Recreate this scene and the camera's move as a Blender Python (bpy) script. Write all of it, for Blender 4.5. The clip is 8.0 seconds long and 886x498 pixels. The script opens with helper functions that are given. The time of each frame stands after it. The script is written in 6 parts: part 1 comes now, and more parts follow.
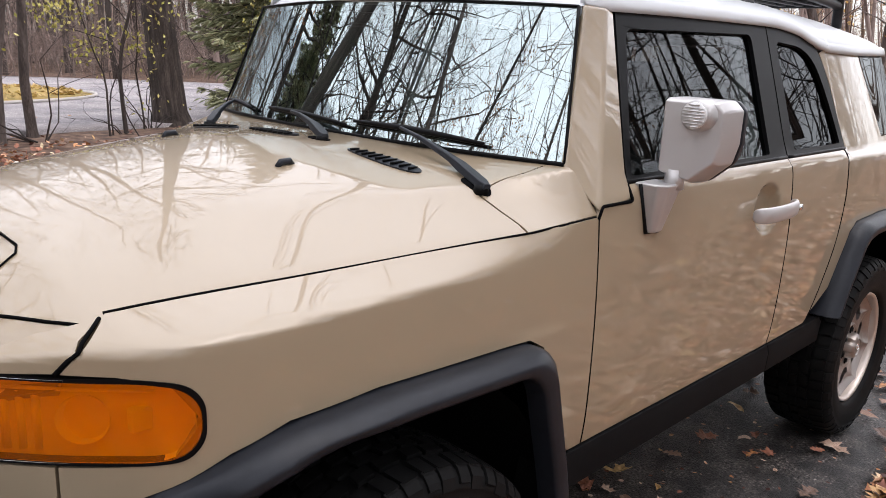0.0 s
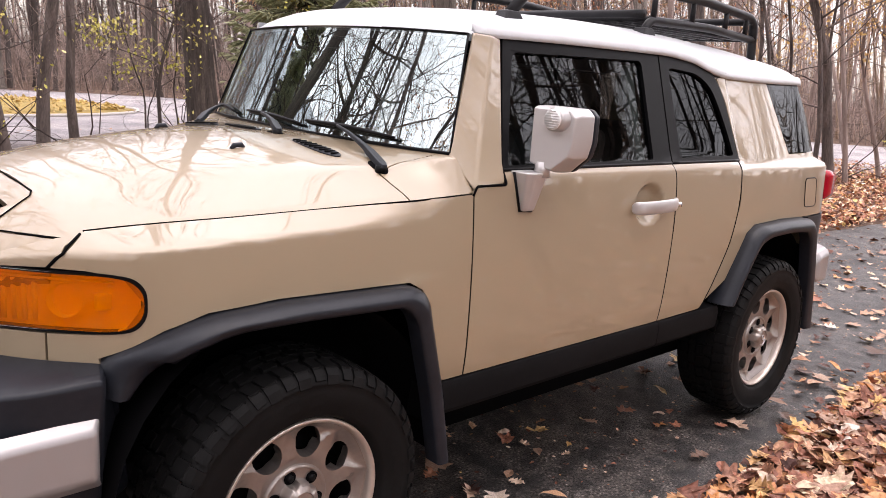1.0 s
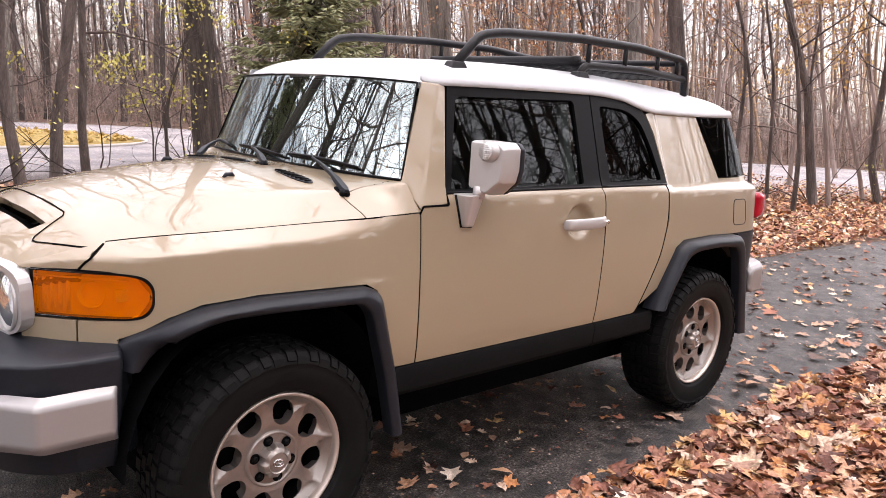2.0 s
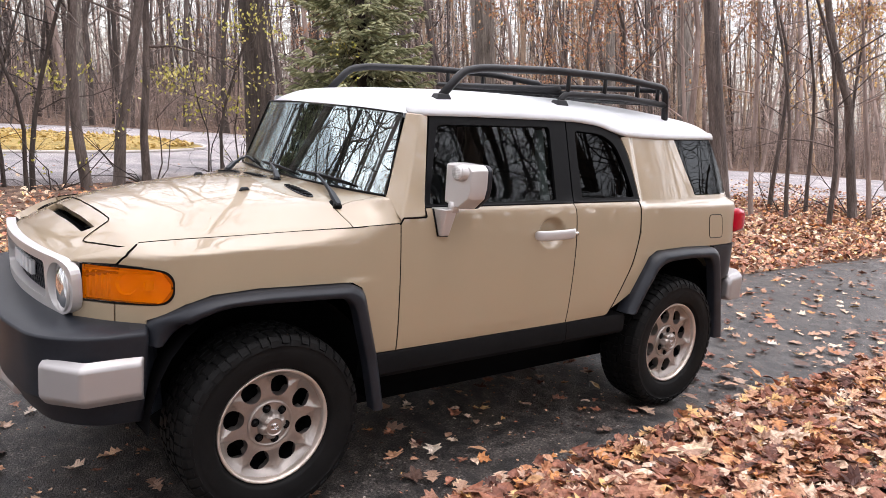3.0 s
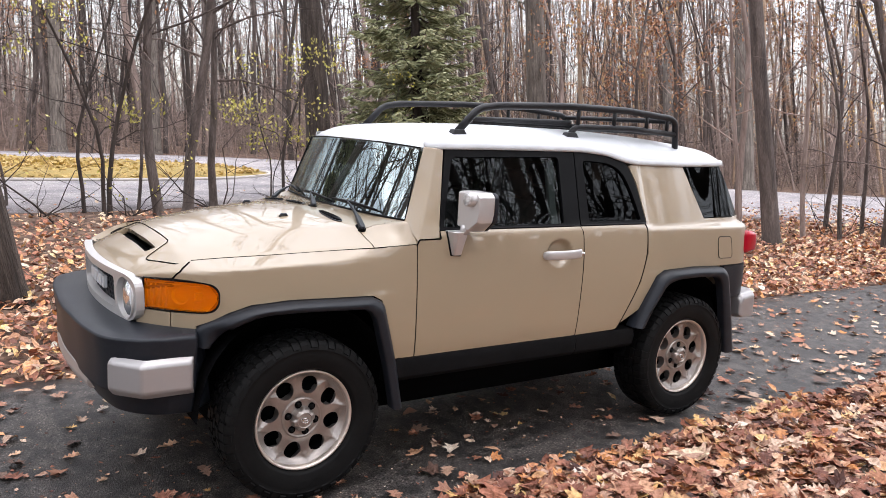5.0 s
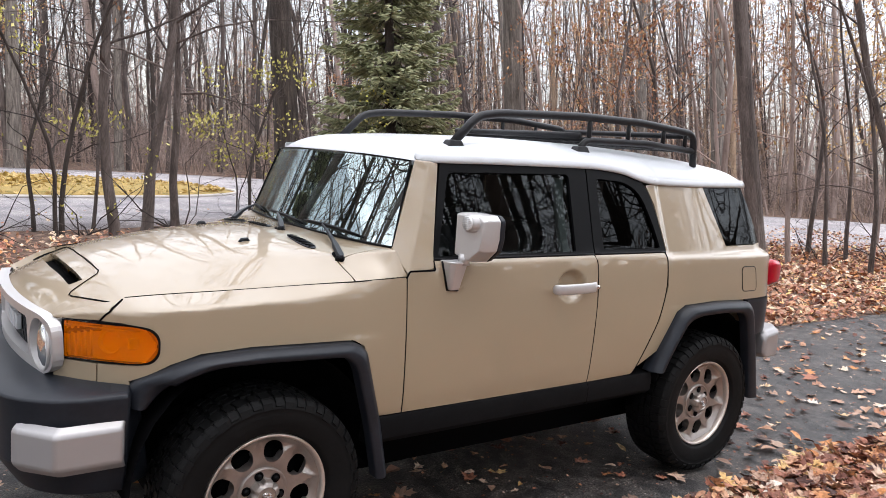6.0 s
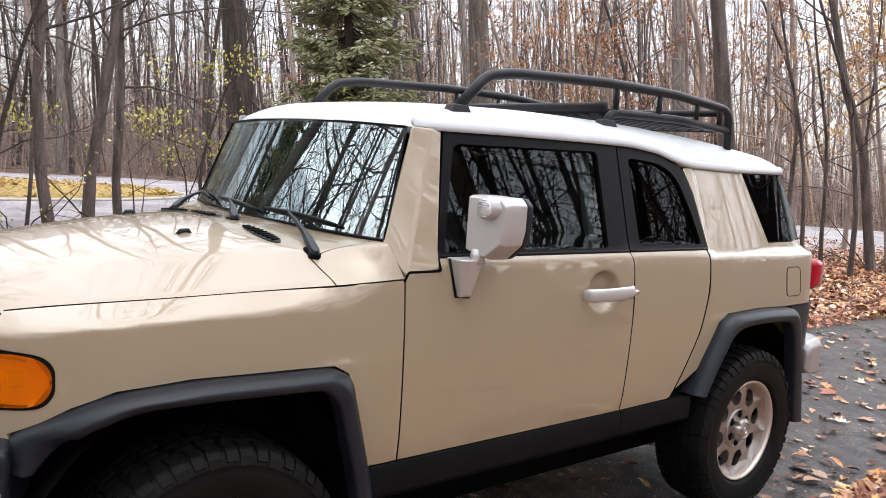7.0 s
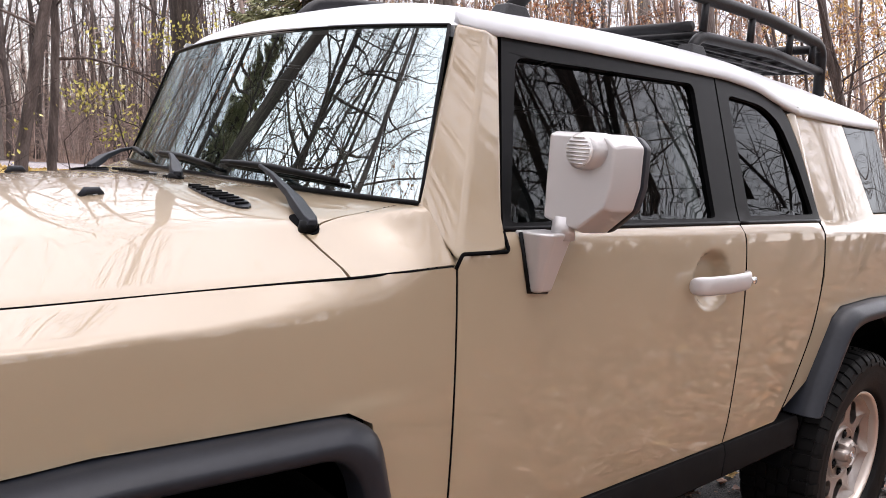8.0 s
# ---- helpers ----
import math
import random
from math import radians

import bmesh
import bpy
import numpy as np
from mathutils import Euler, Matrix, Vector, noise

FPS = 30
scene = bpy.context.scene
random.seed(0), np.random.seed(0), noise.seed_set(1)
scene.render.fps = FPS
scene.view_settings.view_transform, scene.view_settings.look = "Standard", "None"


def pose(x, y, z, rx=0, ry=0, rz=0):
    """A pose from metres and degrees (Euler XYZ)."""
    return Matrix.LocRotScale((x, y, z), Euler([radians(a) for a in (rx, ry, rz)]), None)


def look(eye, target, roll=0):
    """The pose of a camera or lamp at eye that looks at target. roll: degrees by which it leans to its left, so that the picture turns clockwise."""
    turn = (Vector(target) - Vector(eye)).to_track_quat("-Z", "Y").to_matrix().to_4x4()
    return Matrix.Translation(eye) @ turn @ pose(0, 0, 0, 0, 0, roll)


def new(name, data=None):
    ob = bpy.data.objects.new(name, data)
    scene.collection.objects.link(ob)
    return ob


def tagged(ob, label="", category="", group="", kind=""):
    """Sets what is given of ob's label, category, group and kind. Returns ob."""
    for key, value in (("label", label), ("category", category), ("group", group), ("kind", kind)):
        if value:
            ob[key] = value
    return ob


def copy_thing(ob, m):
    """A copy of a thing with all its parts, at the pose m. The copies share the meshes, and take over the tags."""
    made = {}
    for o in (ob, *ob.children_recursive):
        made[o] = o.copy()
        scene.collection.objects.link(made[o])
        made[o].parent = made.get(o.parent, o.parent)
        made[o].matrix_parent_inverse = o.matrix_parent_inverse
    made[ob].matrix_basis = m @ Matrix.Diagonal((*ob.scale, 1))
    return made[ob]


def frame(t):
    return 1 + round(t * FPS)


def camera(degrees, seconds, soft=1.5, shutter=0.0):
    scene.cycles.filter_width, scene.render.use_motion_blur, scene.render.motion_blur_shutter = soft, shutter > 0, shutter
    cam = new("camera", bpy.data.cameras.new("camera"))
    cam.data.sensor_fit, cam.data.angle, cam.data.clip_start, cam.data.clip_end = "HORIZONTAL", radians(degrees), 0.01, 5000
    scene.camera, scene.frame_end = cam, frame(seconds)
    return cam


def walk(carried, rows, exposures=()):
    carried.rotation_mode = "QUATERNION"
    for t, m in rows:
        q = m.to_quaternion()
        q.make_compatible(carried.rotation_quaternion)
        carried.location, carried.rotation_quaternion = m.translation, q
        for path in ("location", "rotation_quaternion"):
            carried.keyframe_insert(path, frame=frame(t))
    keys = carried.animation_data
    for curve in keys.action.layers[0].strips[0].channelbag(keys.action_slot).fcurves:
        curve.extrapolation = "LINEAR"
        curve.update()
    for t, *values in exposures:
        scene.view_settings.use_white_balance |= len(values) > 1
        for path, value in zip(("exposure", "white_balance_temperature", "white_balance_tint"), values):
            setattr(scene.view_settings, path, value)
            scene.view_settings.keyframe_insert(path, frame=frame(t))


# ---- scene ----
cam = camera(58.6, 8.0, soft=0.9)
PATH = [
    (0, (-0.954, -1.885, 1.593), (0.436, -0.533, 1.1), 2.7),
    (0.5, (-1.058, -2.265, 1.569), (0.289, -0.859, 1.113), 3.1),
    (1, (-1.093, -2.568, 1.577), (0.242, -1.143, 1.145), 4.1),
    (1.5, (-1.188, -2.821, 1.652), (0.157, -1.4, 1.235), 4.6),
    (1.7, (-1.275, -2.949, 1.613), (0.066, -1.511, 1.244), 3.8),
    (2.8, (-1.356, -3.545, 1.766), (-0.094, -2.039, 1.394), 4.1),
    (3, (-1.41, -3.728, 1.765), (-0.187, -2.188, 1.403), 4.0),
    (3.5, (-1.53, -4.012, 1.798), (-0.367, -2.424, 1.441), 3.8),
    (4, (-1.512, -4.241, 1.807), (-0.394, -2.62, 1.453), 3.6),
    (4.5, (-1.511, -4.377, 1.85), (-0.417, -2.737, 1.513), 3.5),
    (4.7, (-1.499, -4.353, 1.843), (-0.409, -2.708, 1.519), 3.2),
    (5.8, (-1.326, -3.750, 1.834), (-0.186, -2.130, 1.554), 4.0),
    (6, (-1.194, -3.609, 1.778), (-0.032, -2.001, 1.521), 3.9),
    (6.5, (-1.003, -3.298, 1.716), (0.198, -1.716, 1.479), 4.1),
    (7, (-0.849, -2.848, 1.616), (0.402, -1.305, 1.385), 4.1),
    (7.5, (-0.654, -2.421, 1.508), (0.629, -0.905, 1.274), 4.1),
    (8, (-0.43, -1.972, 1.451), (0.904, -0.504, 1.196), 3.9),
]
EXPOSURE = [(0.0, 1.64, 6630, 14), (0.5, 1.81, 6830, 17), (1.0, 2.01, 7050, 21), (1.7, 2.07, 7050, 21), (2.8, 2.00, 6800, 16), (3.6, 1.99, 6680, 13), (4.7, 1.95, 6620, 13), (5.8, 1.86, 6500, 11), (6.5, 1.84, 6500, 11), (7.0, 1.92, 6550, 12), (7.5, 1.98, 6730, 16), (8.0, 1.93, 6780, 17)]
walk(cam, [(t, look(eye, target, roll)) for t, eye, target, roll in PATH], EXPOSURE)

# ---- world and light: a bright overcast sky, a weak wide sun behind the cloud ----
world = bpy.data.worlds.new("world")
scene.world = world
world.use_nodes = True
_n, _l = world.node_tree.nodes, world.node_tree.links
sky = _n.new("ShaderNodeTexSky")
sky.sky_type, sky.sun_disc = "NISHITA", False
sky.sun_elevation, sky.sun_rotation = radians(76), radians(155)
sky.air_density, sky.dust_density, sky.ozone_density = 1.0, 1.5, 1.0
hsv = _n.new("ShaderNodeHueSaturation")
hsv.inputs["Saturation"].default_value = 0.34
_l.new(sky.outputs[0], hsv.inputs["Color"])
_l.new(hsv.outputs[0], _n["Background"].inputs[0])
_n["Background"].inputs[1].default_value = 0.110
sun = new("sun", bpy.data.lights.new("sun", "SUN"))
sun.data.energy, sun.data.angle, sun.data.color = 1.30, radians(165), (0.955, 0.972, 1.0)
sun.matrix_world = look((1.6, -3.4, 18.0), (0, 0, 0))

# ---- materials ----
def material(name, base=(0.5, 0.5, 0.5), rough=0.5, metal=0.0, coat=0.0, spec=0.5, coat_rough=0.03):
    m = bpy.data.materials.new(name)
    m.use_nodes = True
    b = m.node_tree.nodes["Principled BSDF"]
    b.inputs["Base Color"].default_value = (*base, 1)
    b.inputs["Roughness"].default_value = rough
    b.inputs["Metallic"].default_value = metal
    b.inputs["Coat Weight"].default_value = coat
    b.inputs["Coat Roughness"].default_value = coat_rough
    b.inputs["Specular IOR Level"].default_value = spec
    return m


def node(m, kind, **values):
    n = m.node_tree.nodes.new(kind)
    for key, value in values.items():
        n.inputs[key.replace("_", " ")].default_value = value
    return n


def link(m, a, b):
    m.node_tree.links.new(a, b)


def bsdf(m):
    return m.node_tree.nodes["Principled BSDF"]


def ramp(m, source, stops):
    r = m.node_tree.nodes.new("ShaderNodeValToRGB")
    while len(r.color_ramp.elements) < len(stops):
        r.color_ramp.elements.new(0.5)
    for e, (p, c) in zip(r.color_ramp.elements, stops):
        e.position, e.color = p, (*c, 1) if len(c) == 3 else c
    link(m, source, r.inputs[0])
    return r.outputs[0]


def grain(m, scale, detail=4.0, stretch=(1, 1, 1), generated=False):
    """Noise in object space (or world-sized coordinates), stretched."""
    tc = m.node_tree.nodes.new("ShaderNodeTexCoord")
    mp = m.node_tree.nodes.new("ShaderNodeMapping")
    mp.inputs["Scale"].default_value = stretch
    link(m, tc.outputs["Object"], mp.inputs[0])
    n = node(m, "ShaderNodeTexNoise", Scale=scale, Detail=detail)
    link(m, mp.outputs[0], n.inputs["Vector"])
    return n.outputs["Fac"]


def relief(m, source, strength, distance=0.01):
    b = node(m, "ShaderNodeBump", Strength=strength, Distance=distance)
    link(m, source, b.inputs["Height"])
    link(m, b.outputs[0], bsdf(m).inputs["Normal"])


def mixed(m, fac, a, b, blend="MIX"):
    n = m.node_tree.nodes.new("ShaderNodeMix")
    n.data_type, n.blend_type = "RGBA", blend
    for k, v in ((0, fac), (6, a), (7, b)):
        if isinstance(v, (int, float)):
            n.inputs[k].default_value = v
        elif isinstance(v, tuple):
            n.inputs[k].default_value = (*v, 1)
        else:
            link(m, v, n.inputs[k])
    return n.outputs[2]


def varied(name, stops, scale, rough, bump=0.0, bump_scale=60.0, metal=0.0, coat=0.0, stretch=(1, 1, 1), spec=0.5, dist=0.01):
    m = material(name, rough=rough, metal=metal, coat=coat, spec=spec)
    a, b = grain(m, scale, 5, stretch), grain(m, scale * 9, 3, stretch)
    mx = node(m, "ShaderNodeMath", Value=0.35)
    mx.operation = "MULTIPLY_ADD"
    link(m, b, mx.inputs[0])
    mx.inputs[1].default_value = 0.35
    sc = node(m, "ShaderNodeMath")
    sc.operation = "MULTIPLY"
    link(m, a, sc.inputs[0])
    sc.inputs[1].default_value = 0.65
    link(m, sc.outputs[0], mx.inputs[2])
    link(m, ramp(m, mx.outputs[0], stops), bsdf(m).inputs["Base Color"])
    if bump:
        relief(m, grain(m, bump_scale, 4, stretch), bump, dist)
    return m


def paint(name, base, coat=1.0, rough=0.45):
    """Car paint: solid colour with a clear coat, faint dust film and a little orange peel."""
    m = material(name, base, rough, coat=coat, coat_rough=0.035)
    dust = ramp(m, grain(m, 2.2, 6), [(0.35, (0, 0, 0)), (0.75, (1, 1, 1))])
    link(m, mixed(m, ramp(m, grain(m, 1.3, 4), [(0.3, (0.0, 0.0, 0.0)), (0.8, (0.35, 0.35, 0.35))]), base, tuple(min(1, c * 0.86 + 0.01) for c in base)), bsdf(m).inputs["Base Color"])
    rr = node(m, "ShaderNodeMapRange")
    rr.inputs["To Min"].default_value, rr.inputs["To Max"].default_value = 0.008, 0.035
    link(m, dust, rr.inputs[0])
    link(m, rr.outputs[0], bsdf(m).inputs["Coat Roughness"])
    bsdf(m).inputs["Coat IOR"].default_value = 1.60
    b = node(m, "ShaderNodeBump", Strength=0.009, Distance=0.002)
    link(m, grain(m, 90, 2), b.inputs["Height"])
    link(m, b.outputs[0], bsdf(m).inputs["Coat Normal"])
    return m


def glass(name, tint, ior, dim=(1.0, 1.0, 1.0)):
    """A pane: clear tinted film that lets light straight through, with a mirror sheen by Fresnel."""
    m = bpy.data.materials.new(name)
    m.use_nodes = True
    t = m.node_tree
    t.nodes.remove(t.nodes["Principled BSDF"])
    clear, shine, fres, mix = (t.nodes.new(k) for k in ("ShaderNodeBsdfTransparent", "ShaderNodeBsdfGlossy", "ShaderNodeFresnel", "ShaderNodeMixShader"))
    clear.inputs[0].default_value = (*tint, 1)
    shine.inputs["Roughness"].default_value = 0.01
    shine.inputs["Color"].default_value = (*dim, 1)
    fres.inputs[0].default_value = ior
    link(m, fres.outputs[0], mix.inputs[0])
    link(m, clear.outputs[0], mix.inputs[1])
    link(m, shine.outputs[0], mix.inputs[2])
    link(m, mix.outputs[0], t.nodes["Material Output"].inputs[0])
    return m


TAN = paint("sand paint", (0.326, 0.252, 0.166))
WHITE = paint("white paint", (0.56, 0.575, 0.595), coat=0.25)
SILVER = material("silver paint", (0.54, 0.525, 0.52), 0.42, 0.5, coat=0.2, coat_rough=0.12)
BUMPERSILVER = material("satin bumper silver", (0.40, 0.385, 0.385), 0.40, 0.55, coat=0.15, coat_rough=0.15)
relief(SILVER, grain(SILVER, 400, 2), 0.03, 0.001)
PLASTIC = varied("grained black plastic", [(0.3, (0.0095, 0.0112, 0.0152)), (0.7, (0.0180, 0.0207, 0.0275))], 6, 0.40, 0.12, 500, dist=0.001, spec=0.27)
GLOSSBLACK = material("satin black trim", (0.004, 0.004, 0.0045), 0.4, spec=0.10)
# darker and duller than the grained plastic of the flares
SILLBLACK = varied("dull black sill", [(0.3, (0.0035, 0.0035, 0.004)), (0.7, (0.0075, 0.0074, 0.008))], 5, 0.65, 0.1, 400, dist=0.001, spec=0.08)
RUBBER = varied("tyre rubber", [(0.3, (0.0035, 0.0035, 0.0037)), (0.75, (0.0085, 0.0083, 0.0084))], 9, 0.62, 0.2, 220, dist=0.002, spec=0.13)
# Near-black: the shade in hollows, gaps and wheel insides is put into this colour.
DARK = material("near-black underside and shaded hollows", (0.003, 0.003, 0.0035), 0.9, spec=0.05)
CABIN = varied("grey cabin trim", [(0.3, (0.03, 0.03, 0.032)), (0.7, (0.06, 0.06, 0.064))], 8, 0.7)
SEATCLOTH = varied("grey seat cloth", [(0.3, (0.10, 0.10, 0.10)), (0.7, (0.17, 0.17, 0.165))], 20, 0.9, 0.3, 400)
# Index far above real glass: the sky's missing brightness is put into the sheen.
WINDSHIELD = glass("windshield glass with boosted sheen", (0.42, 0.52, 0.49), 5.4, (0.82, 0.945, 0.94))
TINTED = glass("tinted side glass", (0.15, 0.175, 0.17), 1.46, (0.72, 0.75, 0.76))
PRIVACY = glass("dark privacy glass", (0.03, 0.034, 0.034), 1.36, (0.5, 0.52, 0.53))
CLEAR = glass("clear lamp lens", (0.95, 0.96, 0.97), 1.3)
LAMPBOWL = material("satin lamp reflector", (0.90, 0.91, 0.92), 0.45, 0.15)
CHROME = material("bright reflector", (0.82, 0.83, 0.84), 0.12, 1.0)
ALLOY = varied("machined grey alloy", [(0.3, (0.30, 0.268, 0.248)), (0.75, (0.42, 0.378, 0.352))], 5, 0.30, 0.1, 300, metal=0.75)
RACK = varied("powder coated black tube", [(0.3, (0.007, 0.007, 0.0085)), (0.7, (0.018, 0.018, 0.0205))], 14, 0.45, 0.3, 600, dist=0.001, spec=0.3)


AMBER = glass("amber lens", (1.0, 0.37, 0.0), 1.4)
_t = AMBER.node_tree
_body, _half = _t.nodes.new("ShaderNodeBsdfDiffuse"), _t.nodes.new("ShaderNodeMixShader")
_body.inputs[0].default_value, _half.inputs[0].default_value = (1.0, 0.21, 0.0, 1), 0.20
_mix = next(n for n in _t.nodes if n.bl_idname == "ShaderNodeMixShader" and n is not _half and n.inputs[1].is_linked)
link(AMBER, _mix.inputs[1].links[0].from_socket, _half.inputs[1])
link(AMBER, _body.outputs[0], _half.inputs[2])
link(AMBER, _half.outputs[0], _mix.inputs[1])
AMBERIN = material("amber lamp bowl", (0.97, 0.97, 0.96), 0.25, 0.2)
RED = material("red lens", (0.40, 0.004, 0.018), 0.12, spec=0.3, coat=0.25)
BARK = varied("grey-brown bark", [(0.30, (0.036, 0.028, 0.025)), (0.5, (0.100, 0.080, 0.071)), (0.7, (0.20, 0.167, 0.150))], 3.0, 0.95, 0.9, 14, stretch=(3, 3, 0.5), dist=0.03)
BARKDARK = varied("dark wet bark", [(0.25, (0.020, 0.015, 0.012)), (0.5, (0.048, 0.036, 0.030)), (0.75, (0.085, 0.066, 0.055))], 3.0, 0.9, 0.9, 14, stretch=(3, 3, 0.5), dist=0.03)
BARKPALE = varied("pale brown bark", [(0.30, (0.13, 0.095, 0.080)), (0.5, (0.27, 0.212, 0.186)), (0.7, (0.42, 0.345, 0.31))], 2.0, 0.95, 0.6, 14, stretch=(3, 3, 0.4), dist=0.02)



def uneven(m, low, high):
    """Each stem or limb its own shade."""
    g = m.node_tree.nodes.new("ShaderNodeNewGeometry").outputs["Random Per Island"]
    now = bsdf(m).inputs["Base Color"].links[0].from_socket
    link(m, mixed(m, 1.0, now, ramp(m, g, [(0.0, low), (0.5, (0.78, 0.75, 0.75)), (1.0, high)]), "MULTIPLY"), bsdf(m).inputs["Base Color"])


BIGBARK = varied("deeply furrowed brown bark", [(0.34, (0.014, 0.010, 0.008)), (0.5, (0.045, 0.033, 0.027)), (0.64, (0.095, 0.073, 0.062))], 5.0, 0.95, 1.0, 16, stretch=(3, 3, 0.35), dist=0.04)
GREYBARK = varied("furrowed grey bark", [(0.34, (0.055, 0.045, 0.038)), (0.5, (0.135, 0.112, 0.096)), (0.64, (0.23, 0.195, 0.170))], 5.0, 0.95, 1.0, 16, stretch=(3, 3, 0.35), dist=0.04)
for _m in (BARK, BARKDARK):
    uneven(_m, (0.42, 0.38, 0.38), (1.25, 1.15, 1.12))
# Sunlight on the right-hand far woods, put into a warmer, brighter bark colour.
BARKSUNLIT = varied("sunlit tan bark", [(0.30, (0.16, 0.108, 0.072)), (0.5, (0.34, 0.250, 0.175)), (0.7, (0.50, 0.390, 0.285))], 2.0, 0.95, 0.6, 14, stretch=(3, 3, 0.4), dist=0.02)
uneven(BARKSUNLIT, (0.50, 0.46, 0.45), (1.40, 1.30, 1.25))
uneven(BARKPALE, (0.50, 0.46, 0.45), (1.50, 1.36, 1.30))


def leaf_material(name, stops, rough=0.6, island=True, spec=0.4):
    m = material(name, rough=rough, spec=spec)
    if island:
        g = m.node_tree.nodes.new("ShaderNodeNewGeometry").outputs["Random Per Island"]
    else:
        g = m.node_tree.nodes.new("ShaderNodeObjectInfo").outputs["Random"]
    col = ramp(m, g, [(p, tuple(min(0.85, v * 1.13) for v in c)) for p, c in stops])
    vein = ramp(m, grain(m, 45, 4), [(0.32, (0.50, 0.44, 0.38)), (0.62, (1.06, 1.06, 1.06))])
    link(m, mixed(m, 1.0, col, vein, "MULTIPLY"), bsdf(m).inputs["Base Color"])
    relief(m, grain(m, 120, 3), 0.4, 0.004)
    return m


FALLEN = [(0.0, (0.05, 0.020, 0.014)), (0.12, (0.16, 0.060, 0.036)), (0.24, (0.40, 0.165, 0.090)), (0.36, (0.22, 0.090, 0.055)), (0.48, (0.58, 0.33, 0.18)), (0.58, (0.26, 0.115, 0.065)), (0.70, (0.70, 0.53, 0.36)), (0.80, (0.58, 0.25, 0.075)), (0.88, (0.34, 0.155, 0.09)), (0.94, (0.70, 0.46, 0.16)), (1.0, (0.76, 0.66, 0.52))]
FALLEN = [(p, (c[0], c[1], c[2] * 1.14)) for p, c in FALLEN]
LITTER = leaf_material("fallen leaf litter", FALLEN)
# the litter's leaf colours, 14 to 18 percent brighter
CARPET = leaf_material("brighter fallen leaves", [(p, (min(0.85, c[0] * 1.16), min(0.8, c[1] * 1.18), c[2] * 1.14)) for p, c in FALLEN])
LOOSE = leaf_material("fallen leaf", [(p, tuple(0.55 * v + 0.45 * w for v, w in zip(c, (0.56, 0.43, 0.33)))) if k % 2 else (p, c) for k, (p, c) in enumerate(FALLEN)], island=False, rough=0.5)
YELLOWLEAF = leaf_material("yellow-green leaves", [(0.0, (0.30, 0.30, 0.05)), (0.5, (0.50, 0.46, 0.10)), (1.0, (0.62, 0.55, 0.22))])
RUSSETLEAF = leaf_material("russet leaves", [(0.0, (0.20, 0.080, 0.040)), (0.4, (0.34, 0.150, 0.075)), (0.75, (0.42, 0.220, 0.115)), (1.0, (0.50, 0.33, 0.13))])
GOLDLEAF = leaf_material("golden leaves", [(0.0, (0.40, 0.21, 0.06)), (0.5, (0.58, 0.36, 0.12)), (1.0, (0.64, 0.47, 0.20))])
NEEDLES = leaf_material("spruce needles", [(0.0, (0.16, 0.18, 0.09)), (0.5, (0.31, 0.33, 0.18)), (1.0, (0.46, 0.46, 0.28))])


def ground_material():
    """Forest floor: brown matted leaves over dark soil."""
    m = material("forest floor", rough=0.95)
    a = ramp(m, grain(m, 7.0, 8), [(0.30, (0.050, 0.028, 0.019)), (0.45, (0.115, 0.066, 0.045)), (0.58, (0.20, 0.125, 0.088)), (0.72, (0.30, 0.205, 0.15))])
    b = ramp(m, grain(m, 0.35, 4), [(0.35, (0.75, 0.70, 0.66)), (0.7, (1.0, 1.0, 1.0))])
    link(m, mixed(m, 1.0, a, b, "MULTIPLY"), bsdf(m).inputs["Base Color"])
    relief(m, grain(m, 22, 6), 0.9, 0.05)
    return m


def asphalt_material(name, dark, light, wet, mottle=1.0):
    m = material(name, rough=0.6)
    speck = ramp(m, grain(m, 95, 8), [(0.36, dark), (0.60, light), (0.74, tuple(c * 4 for c in light))])
    blot = ramp(m, grain(m, 0.9, 6), [(0.35, (0.62, 0.62, 0.64)), (0.68, (1.15, 1.12, 1.08))])
    blot = mixed(m, mottle, blot, ramp(m, grain(m, 9.0, 7), [(0.40, (0.35, 0.35, 0.36)), (0.60, (1.6, 1.55, 1.5))]), "MULTIPLY")
    link(m, mixed(m, 1.0, speck, blot, "MULTIPLY"), bsdf(m).inputs["Base Color"])
    link(m, ramp(m, grain(m, 1.1, 5), [(0.35, (wet, wet, wet)), (0.7, (wet + 0.28, wet + 0.28, wet + 0.28))]), bsdf(m).inputs["Roughness"])
    relief(m, grain(m, 130, 8), 1.0, 0.010)
    return m


FLOOR = ground_material()
ASPHALT = asphalt_material("dark damp asphalt", (0.0062, 0.0054, 0.0051), (0.066, 0.0592, 0.0565), 0.33)
ROADGREY = asphalt_material("pale weathered asphalt", (0.275, 0.255, 0.265), (0.36, 0.335, 0.345), 0.6, 0.15)
GRASSY = varied("leafy grass", [(0.3, (0.16, 0.15, 0.05)), (0.5, (0.36, 0.25, 0.08)), (0.7, (0.50, 0.34, 0.12))], 5, 0.95, 0.8, 40, dist=0.04)

# ---- mesh helpers ----
from mathutils.geometry import tessellate_polygon


def obj(name, bm, mat, parent=None, label="", smooth=True):
    me = bpy.data.meshes.new(name)
    bm.to_mesh(me)
    bm.free()
    if smooth:
        for p in me.polygons:
            p.use_smooth = True
    if mat is not None:
        me.materials.append(mat)
    ob = new(name, me)
    if parent is not None:
        ob.parent = parent
    return tagged(ob, label)


part = obj


